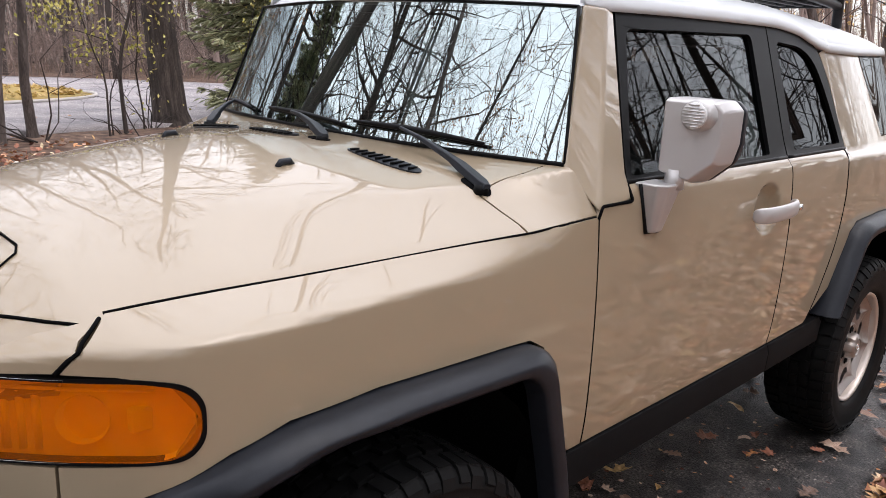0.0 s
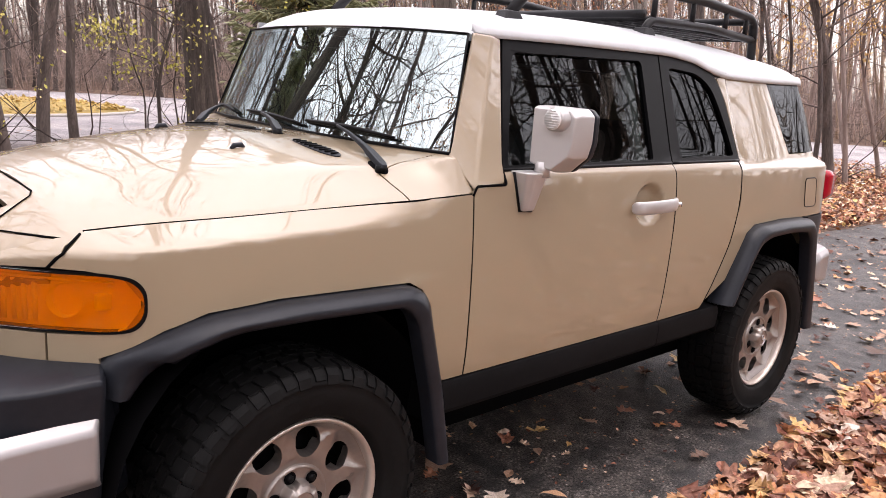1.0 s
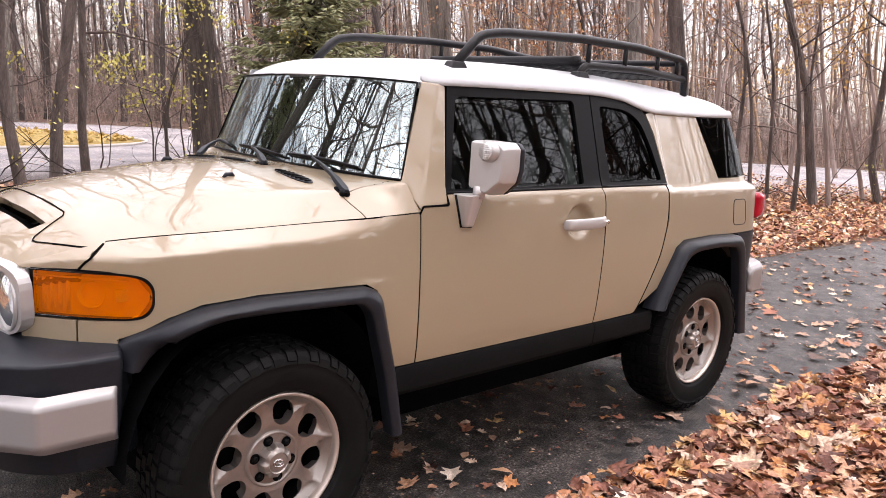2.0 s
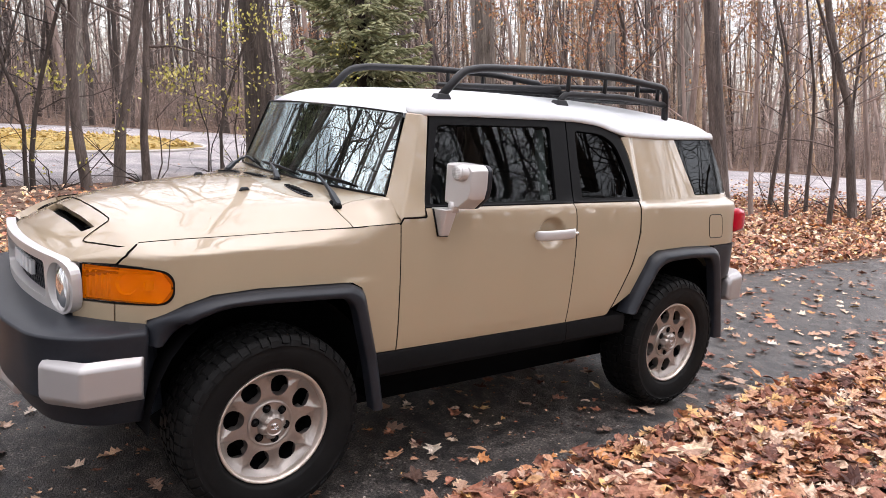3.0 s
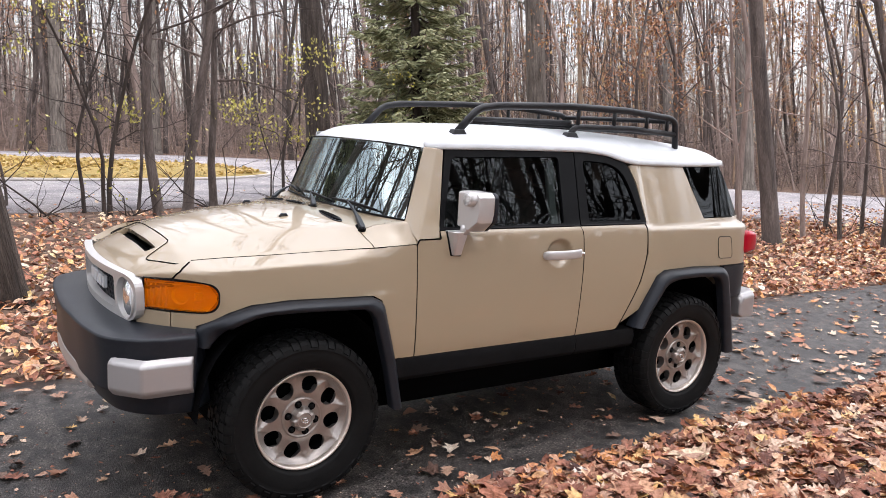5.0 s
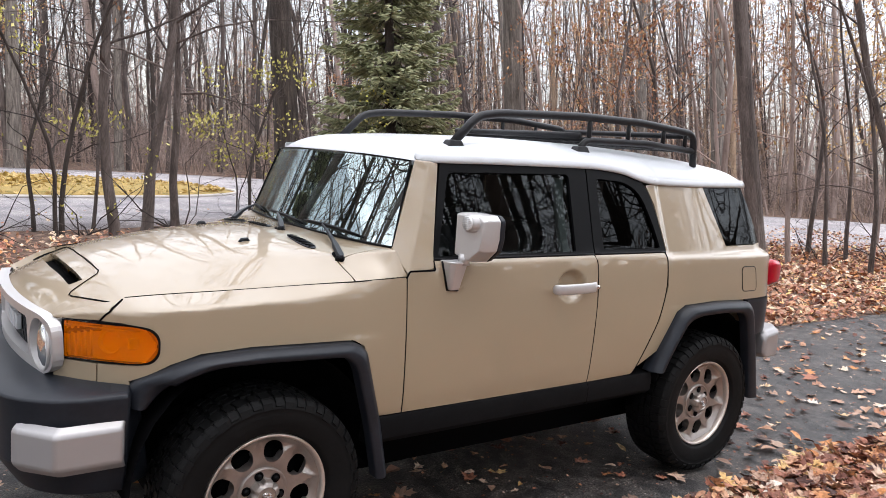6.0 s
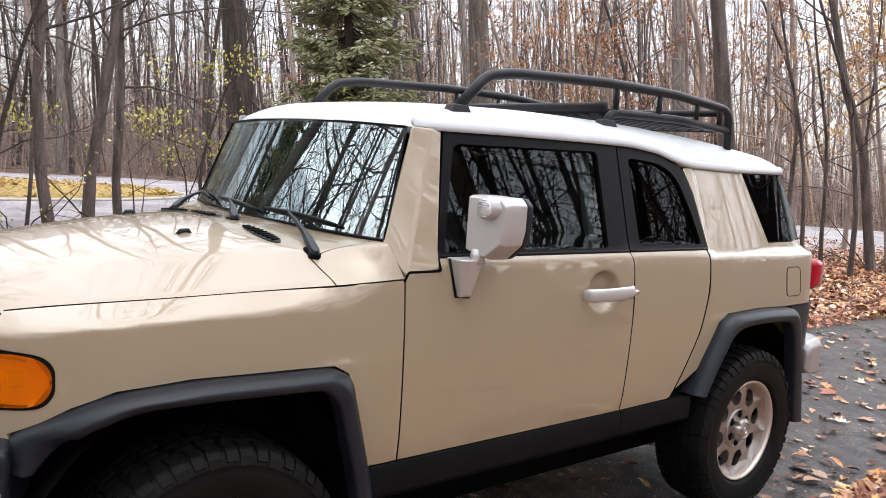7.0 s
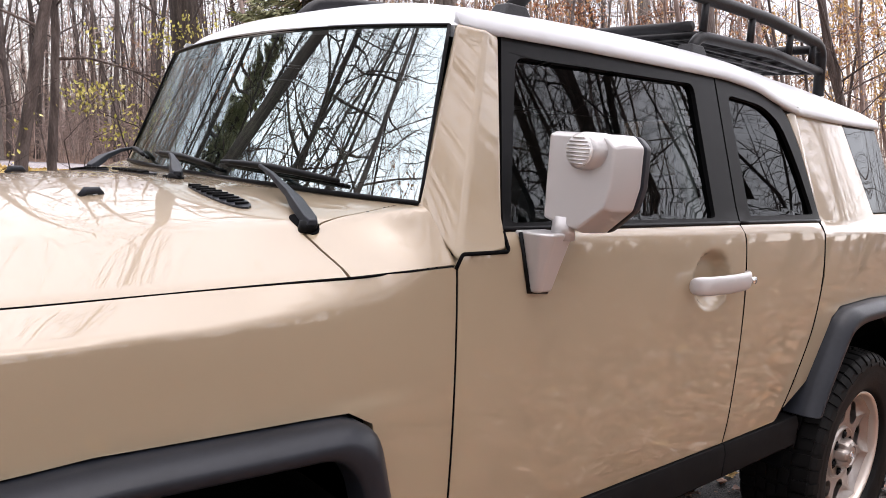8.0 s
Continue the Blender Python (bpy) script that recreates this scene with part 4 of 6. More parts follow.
roof = skin("roof", roof_loop, roof_at, WHITE, car, "white painted roof", step=0.035, depth=0.025, facing=(0, 0, 1))
bm = grid_surface(lambda u, v: (roof_at(u, v)[0], roof_at(u, v)[1] * 0.97, roof_at(u, v)[2] - 0.03), [0.05 + 2.45 * k / 16 for k in range(17)], [-0.68 + 1.36 * k / 10 for k in range(11)])
part("headliner", bm, CABIN, roof, "grey headliner")

for s in (1, -1):
    bm = bmesh.new()
    rows = []
    for k in range(61):
        x = 0.735 + (3.235 - 0.735) * k / 60
        ze = interp(x, ROOF_EDGE)
        t = smoothstep(0.735, 0.800, x)
        h = flank(max(x, 0.9), ze) + 0.0135 - 0.012 * (1 - t)
        rows.append([bm.verts.new((x, -s * y, z)) for y, z in ((h - 0.02, ze - 0.012 * t), (h + 0.001, ze - 0.012 * t), (h, ze + 0.002), (h - 0.006, ze + 0.022), (h - 0.02, ze + 0.03))])
    for a, b in zip(rows, rows[1:]):
        for k in range(4):
            bm.faces.new((a[k], a[k + 1], b[k + 1], b[k]))
    bm.faces.new(rows[0])
    bm.faces.new(rows[-1][::-1])
    bmesh.ops.recalc_face_normals(bm, faces=bm.faces)
    part("roof_rail", bm, WHITE, roof)

# closed tail, floor, firewall
bm = grid_surface(lambda y, z: (3.405 - 0.02 * (y / 0.7) ** 2 - 0.34 * max(0, z - 1.3), y / 0.78 * (flank(3.22, z) - 0.10), z), [-0.78 + 1.56 * k / 12 for k in range(13)], [0.70 + 0.96 * k / 10 for k in range(11)])
part("tailgate", bm, TAN, car)
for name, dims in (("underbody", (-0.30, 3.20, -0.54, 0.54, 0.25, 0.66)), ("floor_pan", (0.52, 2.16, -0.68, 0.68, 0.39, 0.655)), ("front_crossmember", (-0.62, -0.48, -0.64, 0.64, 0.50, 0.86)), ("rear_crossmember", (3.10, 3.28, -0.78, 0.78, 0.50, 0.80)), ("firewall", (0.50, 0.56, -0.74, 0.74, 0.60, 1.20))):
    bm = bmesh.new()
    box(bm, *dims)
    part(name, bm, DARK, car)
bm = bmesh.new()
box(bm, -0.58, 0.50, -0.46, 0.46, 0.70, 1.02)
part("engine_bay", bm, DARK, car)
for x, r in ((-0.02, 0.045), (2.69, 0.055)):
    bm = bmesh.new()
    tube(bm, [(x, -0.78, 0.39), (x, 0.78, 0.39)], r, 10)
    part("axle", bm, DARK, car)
# cabin
bm = bmesh.new()
rows = []
for x, z in ((0.60, 1.20), (0.62, 1.285), (0.72, 1.305), (0.90, 1.285), (0.97, 1.22), (0.95, 1.02), (0.62, 0.95)):
    rows.append([bm.verts.new((x, y, z)) for y in (-0.70, -0.35, 0.0, 0.35, 0.70)])
for a, b in zip(rows, rows[1:] + rows[:1]):
    for k in range(4):
        bm.faces.new((a[k], a[k + 1], b[k + 1], b[k]))
bmesh.ops.recalc_face_normals(bm, faces=bm.faces)
bevelled(part("dashboard", bm, CABIN, car, "dark grey dashboard"), 0.02, 2)
bm = bmesh.new()
pts = [(1.06 + 0.05 * math.sin(a), -0.37 + 0.185 * math.cos(a), 1.16 + 0.175 * math.sin(a)) for a in (2 * math.pi * k / 28 for k in range(29))]
tube(bm, pts, 0.014, 8, cap=False)
tube(bm, [(1.06, -0.55, 1.16), (1.05, -0.37, 1.15), (1.06, -0.19, 1.16)], 0.02, 6)
tube(bm, [(1.05, -0.37, 1.15), (0.90, -0.37, 1.10)], 0.035, 8)
part("steering_wheel", bm, CABIN, car, "dark steering wheel")
for sx, sy, w in ((1.45, -0.37, 0.25), (1.45, 0.37, 0.25), (2.30, 0.0, 0.62)):
    bm = bmesh.new()
    box(bm, sx - 0.45, sx + 0.08, sy - w, sy + w, 0.72, 0.92)
    vs = box(bm, sx - 0.02, sx + 0.12, sy - w, sy + w, 0.86, 1.40)
    for v in vs:
        if v.co.z > 1.2:
            v.co.x += 0.12
            v.co.y = sy + (v.co.y - sy) * 0.85
    seat = bevelled(part("seat", bm, SEATCLOTH, car, "grey cloth car seat"), 0.05, 4)
    for hy in ((0,) if w < 0.5 else (-0.4, 0.4)):
        bm = bmesh.new()
        box(bm, sx + 0.13, sx + 0.22, sy + hy - 0.12, sy + hy + 0.12, 1.42, 1.58)
        bevelled(part("headrest", bm, SEATCLOTH, seat), 0.035, 4)

TRIM = varied("pale grey pillar trim", [(0.3, (0.42, 0.46, 0.45)), (0.7, (0.55, 0.58, 0.57))], 9, 0.8)
for s in (1, -1):
    bm = bmesh.new()
    rows = [[bm.verts.new((x + dx, -s * (flank(1.6, z) - dy), z)) for dx, dy in ((0, 0.035), (0.045, 0.030), (0.050, 0.060), (0.0, 0.065))] for x, z in ((1.555, 1.28), (1.562, 1.40), (1.575, 1.52), (1.590, 1.66))]
    for a, b in zip(rows, rows[1:]):
        for k in range(4):
            bm.faces.new((a[k], a[(k + 1) % 4], b[(k + 1) % 4], b[k]))
    bm.faces.new(rows[0][::-1])
    bm.faces.new(rows[-1])
    bmesh.ops.recalc_face_normals(bm, faces=bm.faces)
    bevelled(part("pillar_trim", bm, TRIM, car, "pale grey trim behind the door glass"), 0.006, 2)

# front face: silver panel with mesh and two round headlamps
def face_at(off=0.0):
    return lambda y, z: (nose_x(y) + off + 0.05 * (1.0 - z), y, z)


def circle(cy, cz, r, n=36):
    return [Vector((cy + r * math.cos(a), cz + r * math.sin(a))) for a in (2 * math.pi * k / n for k in range(n))]


frame_loop = ring2([(-0.618, 0.895), (-0.50, 0.852), (0.50, 0.852), (0.618, 0.895), (0.618, 1.060), (0.53, 1.082), (-0.53, 1.082), (-0.618, 1.060)], [0.06, 0.05, 0.05, 0.06, 0.06, 0.05, 0.05, 0.06])
mesh_loop = ring2([(-0.385, 0.900), (0.385, 0.900), (0.385, 1.048), (-0.385, 1.048)], 0.02)
grille = skin("grille_surround", frame_loop, face_at(-0.030), SILVER, car, "silver grille panel", step=0.04, depth=0.04, holes=[mesh_loop, circle(-0.505, 0.968, 0.096), circle(0.505, 0.968, 0.096)], facing=(-1, 0, 0))
bm = bmesh.new()
for sgn in (1, -1):
    for k in range(-3, 33):
        a = Vector((-0.390 + k * 0.027, 0.897))
        b = a + Vector((sgn * 0.10, 0.150))
        if sgn < 0:
            a.x += 0.05
            b = a + Vector((-0.10, 0.150))
        if max(a.x, b.x) > 0.405 or min(a.x, b.x) < -0.405:
            continue
        tube(bm, [face_at(0.012)(p.x, p.y) for p in (a, a.lerp(b, 0.5), b)], 0.0035, 4)
part("grille_mesh", bm, PLASTIC, grille, "black wire mesh")
bm = bmesh.new()
box(bm, -0.655, -0.645, -0.50, 0.50, 0.87, 1.07)
part("grille_backing", bm, DARK, grille)
for k in range(6):
    bm = bmesh.new()
    y = -0.145 + k * 0.058
    x = nose_x(y) - 0.012
    box(bm, x, x + 0.02, y - 0.021, y + 0.021, 0.946, 1.006)
    bevelled(part("badge_block", bm, WHITE, grille, "pale badge block"), 0.004, 2)
for y in (-0.505, 0.505):
    x = nose_x(y)
    bm = bmesh.new()
    rows = []
    for r, d in ((0.090, -0.012), (0.088, 0.012), (0.070, 0.028), (0.035, 0.040), (0.002, 0.044)):
        rows.append([bm.verts.new((x + d, y + r * math.cos(a), 0.968 + r * math.sin(a))) for a in (2 * math.pi * k / 32 for k in range(32))])
    for a, b in zip(rows, rows[1:]):
        for k in range(32):
            bm.faces.new((a[k], a[(k + 1) % 32], b[(k + 1) % 32], b[k]))
    head = part("headlamp", bm, LAMPBOWL, car, "round clear headlamp")
    bm = bmesh.new()
    rows = []
    for r, d in ((0.089, -0.010), (0.075, -0.022), (0.045, -0.032), (0.001, -0.036)):
        rows.append([bm.verts.new((x + d, y + r * math.cos(a), 0.968 + r * math.sin(a))) for a in (2 * math.pi * k / 32 for k in range(32))])
    for a, b in zip(rows, rows[1:]):
        for k in range(32):
            bm.faces.new((a[k], a[(k + 1) % 32], b[(k + 1) % 32], b[k]))
    part("lens", bm, CLEAR, head, "clear lens").visible_shadow = False
    bm = bmesh.new()
    pts = [(x - 0.012, y + 0.093 * math.cos(a), 0.968 + 0.093 * math.sin(a)) for a in (2 * math.pi * k / 36 for k in range(37))]
    tube(bm, pts, 0.007, 8, cap=False)
    part("lamp_ring", bm, SILVER, head)
    bm = bmesh.new()
    tube(bm, [(x + 0.040, y, 0.968), (x + 0.008, y, 0.968)], [0.016, 0.012], 12)
    part("bulb_shield", bm, SILVER, head)

# front bumper: black moulding, swept round the corners
def along(pts, n):
    p = rounded([Vector((*q, 0)) for q in pts], 0.12, 6)
    L = [0.0]
    for a, b in zip(p, p[1:]):
        L.append(L[-1] + (b - a).length)
    out, j = [], 0
    for k in range(n + 1):
        t = L[-1] * k / n
        while j < len(p) - 2 and L[j + 1] < t:
            j += 1
        f = (t - L[j]) / max(1e-9, L[j + 1] - L[j])
        out.append(p[j].lerp(p[j + 1], max(0, min(1, f))))
    return out


def mirrored(pts):
    return pts + [(x, -y) for x, y in pts[::-1] if abs(y) > 1e-6]


N = 72
top_in = along(mirrored([(-0.475, -0.775), (-0.56, -0.705), (-0.655, -0.60), (-0.715, -0.36), (-0.742, 0.0)]), N)
ridge = along(mirrored([(-0.498, -0.848), (-0.70, -0.842), (-0.866, -0.715), (-0.915, -0.46), (-0.940, 0.0)]), N)
low = along(mirrored([(-0.498, -0.835), (-0.70, -0.825), (-0.850, -0.695), (-0.898, -0.45), (-0.918, 0.0)]), N)
bot = along(mirrored([(-0.498, -0.785), (-0.66, -0.765), (-0.785, -0.640), (-0.825, -0.40), (-0.840, 0.0)]), N)
bm = bmesh.new()
rows = []
for a, b, c, d in zip(top_in, ridge, low, bot):
    rows.append([bm.verts.new(p) for p in ((a.x + 0.03, a.y, 0.82), (a.x, a.y, 0.866), (*(a.lerp(b, 0.8)).xy, 0.858), (b.x, b.y, 0.846), (b.x + 0.002, b.y, 0.828), (c.x, c.y, 0.70), (c.x, c.y, 0.60), (d.x, d.y, 0.475), (d.x + 0.12, d.y * 0.85, 0.465))])
for a, b in zip(rows, rows[1:]):
    for k in range(8):
        bm.faces.new((a[k], a[k + 1], b[k + 1], b[k]))
bm.faces.new(rows[0])
bm.faces.new(rows[-1][::-1])
bmesh.ops.recalc_face_normals(bm, faces=bm.faces)
bumper = bevelled(part("front_bumper", bm, PLASTIC, car, "grained black plastic front bumper"), 0.012, 3, 25)
for s in (1, -1):
    bm = bmesh.new()
    plan = [(-0.846, 0.722), (-0.838, 0.742), (-0.738, 0.866), (-0.522, 0.866)]
    rows = []
    for z, inset in ((0.588, 0.030), (0.618, 0.0), (0.738, 0.0), (0.760, 0.032)):
        rows.append([bm.verts.new((x + inset * 0.75, -s * (y - inset * (0.35 if k < 2 else 0.9)), z)) for k, (x, y) in enumerate(plan)])
    for a, b in zip(rows, rows[1:]):
        for k in range(3):
            bm.faces.new((a[k], a[k + 1], b[k + 1], b[k]))
    inner = [bm.verts.new((-0.515, -s * 0.78, z)) for z in (0.592, 0.772)]
    ends = [r[3] for r in rows]
    bm.faces.new(ends + [inner[1], inner[0]])
    bmesh.ops.recalc_face_normals(bm, faces=bm.faces)
    if s * bm.faces[5].normal.y > 0:
        bmesh.ops.reverse_faces(bm, faces=bm.faces)
    bevelled(part("bumper_corner", bm, BUMPERSILVER, bumper, "silver bumper corner piece"), 0.013, 4, 14)
bm = bmesh.new()
pts = [(-0.915 + 0.16 * y * y, y) for y in (k / 10 * 0.47 for k in range(-10, 11))]
rows = [[bm.verts.new((x + dx, y, z)) for dx, z in ((0.05, 0.535), (0.0, 0.545), (-0.010, 0.575), (-0.004, 0.622), (0.03, 0.640))] for x, y in pts]
for a, b in zip(rows, rows[1:]):
    for k in range(4):
        bm.faces.new((a[k], a[k + 1], b[k + 1], b[k]))
bm.faces.new(rows[0])
bm.faces.new(rows[-1][::-1])
bmesh.ops.recalc_face_normals(bm, faces=bm.faces)
bevelled(part("lower_bar", bm, BUMPERSILVER, bumper, "silver lower bar"), 0.006, 2, 25)
# Near-black sheet that paints the shade inside the intake; no opening is cut.
bm = bmesh.new()
rows = [[bm.verts.new((-0.906 + 0.13 * y * y, y, z)) for z in (0.642, 0.752)] for y in (k / 10 * 0.46 for k in range(-10, 11))]
for a, b in zip(rows, rows[1:]):
    bm.faces.new((a[0], a[1], b[1], b[0]))
bmesh.ops.recalc_face_normals(bm, faces=bm.faces)
part("intake", bm, DARK, bumper, "dark sheet for the shaded air intake")
bm = bmesh.new()
for k in range(30):
    y = -0.45 + k * 0.031
    for d in (0.05, -0.05):
        a, b = Vector((0, y, 0.645)), Vector((0, y + d, 0.750))
        if abs(b.y) < 0.455:
            tube(bm, [(-0.911 + 0.13 * p.y ** 2, p.y, p.z) for p in (a, b)], 0.003, 4)
part("intake_mesh", bm, PLASTIC, bumper, "black wire mesh")

# wheels
def tyre_mesh():
    prof = [(0.240, 0.050), (0.2475, 0.094), (0.251, 0.106), (0.258, 0.120), (0.264, 0.1285), (0.271, 0.1300), (0.30, 0.1385), (0.335, 0.1400), (0.352, 0.1375), (0.355, 0.1395), (0.360, 0.1375), (0.376, 0.1300), (0.388, 0.118), (0.3925, 0.100), (0.3935, 0.0)]
    prof = prof + [(r, -d) for r, d in prof[-2::-1]]
    return lathe(prof, 72)


def tread_mesh():
    """Blocks in five rings, and scalloped lugs that run down over both shoulders."""
    bm = bmesh.new()
    for row, (d0, d1, n, r1) in enumerate(((0.066, 0.116, 52, 0.4035), (0.021, 0.055, 40, 0.4045), (-0.018, 0.012, 44, 0.4045), (-0.055, -0.027, 40, 0.4045), (-0.116, -0.066, 52, 0.4035))):
        for k in range(n):
            a0 = 2 * math.pi * (k + 0.12 + 0.25 * (row % 2)) / n
            a1 = a0 + 2 * math.pi / n * (0.66 + 0.14 * (k % 2))
            tw = 0.014 * (1 if row % 2 else -1)
            vs = []
            for d in (d0, d1):
                for a in (a0 + (tw if d == d1 else 0), a1 + (tw if d == d1 else 0)):
                    drop = 0.0055 if abs(d) > 0.1 else 0.0
                    for r in (0.380, r1 - drop):
                        vs.append(bm.verts.new((r * math.cos(a), -d, r * math.sin(a))))
            for f in ((0, 1, 3, 2), (4, 6, 7, 5), (0, 4, 5, 1), (2, 3, 7, 6), (1, 5, 7, 3)):
                bm.faces.new([vs[i] for i in f])
            if row in (0, 4):
                s = 1 if row == 0 else -1
                deep = 0.352 if k % 2 else 0.366
                steps = ((deep, 0.1385), (deep + 0.003, 0.1415), (0.380, 0.1345), (0.3935, 0.1215), (0.398, 0.112))
                ring = [[bm.verts.new((r * math.cos(a), -s * d, r * math.sin(a))) for a in (a0, a1)] for r, d in steps]
                base = [[bm.verts.new(((r - 0.004) * math.cos(a), -s * (d - 0.009), (r - 0.004) * math.sin(a))) for a in (a0, a1)] for r, d in steps]
                for i in range(4):
                    bm.faces.new((ring[i][0], ring[i][1], ring[i + 1][1], ring[i + 1][0]))
                    for j in (0, 1):
                        bm.faces.new((ring[i][j], ring[i + 1][j], base[i + 1][j], base[i][j]))
                bm.faces.new((ring[0][0], ring[0][1], base[0][1], base[0][0]))
    # raised plain bars round the sidewall where its moulded marks are
    for k in range(26):
        if k % 13 in (4, 5, 6, 10, 11, 12):
            continue
        a0 = 2 * math.pi * k / 26
        vs = [bm.verts.new((r * math.cos(a), -d, r * math.sin(a))) for r, d in ((0.298, 0.1390), (0.330, 0.1412)) for a in (a0, a0 + 0.07, a0 + 0.14)]
        bm.faces.new((vs[0], vs[1], vs[4], vs[3]))
        bm.faces.new((vs[1], vs[2], vs[5], vs[4]))
    bmesh.ops.recalc_face_normals(bm, faces=bm.faces)
    return bm


def rim_depth(x, z):
    r, a = math.hypot(x, z), math.atan2(z, x)
    d = interp(r, [(0.0, 0.072), (0.088, 0.072), (0.094, 0.066), (0.12, 0.070), (0.160, 0.068), (0.195, 0.074), (0.218, 0.088), (0.227, 0.096)])
    k = (a / (2 * math.pi / 8) + 0.5) % 1.0 - 0.5
    scoop = max(0.0, 1 - (abs(k) / (0.28 + 0.20 * smoothstep(0.150, 0.212, r))) ** 2)
    d -= 0.017 * scoop ** 0.65 * smoothstep(0.125, 0.185, r) * (1 - 0.35 * smoothstep(0.196, 0.216, r))
    return d


def build_wheel():
    holes = []
    for k in range(8):
        a = 2 * math.pi * k / 8
        c, w = Vector((0.158 * math.cos(a), 0.158 * math.sin(a))), Vector((math.cos(a), math.sin(a)))
        t = Vector((-w.y, w.x))
        holes.append([c + w * (0.042 * math.cos(b)) + t * (0.0405 * math.sin(b) * (1 + 0.10 * math.cos(b))) for b in (2 * math.pi * j / 20 for j in range(20))])
    wheel = skin("wheel", circle(0, 0, 0.2270, 64), lambda x, z: (x, -rim_depth(x, z), z), ALLOY, car, "grey alloy wheel with eight round holes and an off-road tyre", step=0.012, depth=0.045, holes=holes, facing=(0, -1, 0))
    part("tyre", tyre_mesh(), RUBBER, wheel, "black off-road tyre")
    tagged(part("tread", tread_mesh(), RUBBER, wheel, "chunky tread blocks", smooth=False), kind="stuff")
    part("rim_lip", lathe([(0.2225, 0.060), (0.2245, 0.098), (0.2275, 0.109), (0.2325, 0.114), (0.2385, 0.115), (0.2405, 0.108), (0.238, 0.090)], 72), material("machined lip", (0.66, 0.58, 0.52), 0.38, 0.7), wheel, "bright machined lip")
    # Barrel and disc are near-black to give the shade behind the holes.
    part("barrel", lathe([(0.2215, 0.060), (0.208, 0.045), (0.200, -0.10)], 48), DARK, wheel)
    part("brake_disc", lathe([(0.002, 0.0), (0.150, 0.0), (0.150, -0.02), (0.2, -0.03)], 40), DARK, wheel, "brake disc, blackened for shade")
    part("hub_ring", lathe([(0.099, 0.062), (0.096, 0.076), (0.089, 0.078), (0.084, 0.070), (0.060, 0.066)], 48), ALLOY, wheel)
    bm = bmesh.new()
    rows = []
    for r, d in ((0.058, 0.064), (0.057, 0.094), (0.050, 0.108), (0.036, 0.114), (0.033, 0.110), (0.001, 0.112)):
        n = 48
        rows.append([bm.verts.new(((r - (0.010 if 0.04 < r else 0.0) * max(0, math.cos(6 * a)) ** 2) * math.cos(a), -d, (r - (0.010 if 0.04 < r else 0.0) * max(0, math.cos(6 * a)) ** 2) * math.sin(a))) for a in (2 * math.pi * k / n for k in range(n))])
    for a, b in zip(rows, rows[1:]):
        for k in range(48):
            bm.faces.new((a[k], a[(k + 1) % 48], b[(k + 1) % 48], b[k]))
    bmesh.ops.recalc_face_normals(bm, faces=bm.faces)
    cap = part("centre_cap", bm, ALLOY, wheel, "grey centre cap with a plain emblem")
    sharp(cap, 40)
    bm = bmesh.new()
    for rx, rz in ((0.019, 0.013), (0.008, 0.013), (0.014, 0.006)):
        pts = [(rx * math.cos(a), -0.1135, rz * math.sin(a) + (0.004 if rx == 0.014 else 0)) for a in (2 * math.pi * k / 20 for k in range(21))]
        tube(bm, pts, 0.0016, 5, cap=False)
    part("emblem", bm, CHROME, wheel, "plain oval emblem")
    for k in range(6):
        a = 2 * math.pi * k / 6
        bm = bmesh.new()
        tube(bm, [(0.0695 * math.cos(a), -0.060, 0.0695 * math.sin(a)), (0.0695 * math.cos(a), -0.082, 0.0695 * math.sin(a))], [0.0105, 0.0095], 6)
        part("lug_nut", bm, GLOSSBLACK, wheel, "dark lug nut")
        # A flat dark disc paints the shade of the nut's pocket.
        bm = lathe([(0.0001, 0.0745), (0.0185, 0.0745)], 16)
        for v in bm.verts:
            v.co += Vector((0.0695 * math.cos(a), 0, 0.0695 * math.sin(a)))
        part("nut_pocket", bm, DARK, wheel)
    for part_ in (wheel, *wheel.children):
        if part_.name.split(".")[0] not in ("tyre", "tread"):
            for v in part_.data.vertices:
                v.co.x, v.co.z = v.co.x * 1.035, v.co.z * 1.035
    wheel.matrix_basis = pose(0, -0.8025, 0.400, 0, 14, 0)
    return wheel


wheel = build_wheel()
copy_thing(wheel, pose(2.69, -0.8025, 0.400, 0, 33, 0))
copy_thing(wheel, pose(0, 0.8025, 0.400, 0, 5, 180))
copy_thing(wheel, pose(2.69, 0.8025, 0.400, 0, 50, 180))

# roof rack: a thing bolted on the roof
rack = empty("roof_rack", "black tubular steel roof rack on the white roof", "roof rack", at=pose(1.9, 0, 1.83))


def rack_part(name, bm, label=""):
    for v in bm.verts:
        v.co -= Vector((1.9, 0, 1.83))
    return part(name, bm, RACK, rack, label)


def roof_z(x, y):
    s = y / 0.70
    ze, zt = interp(x, ROOF_EDGE), interp(x, ROOF_TOP)
    return ze + (zt - ze) * max(0, 1 - abs(s) ** 3.0) ** 0.56


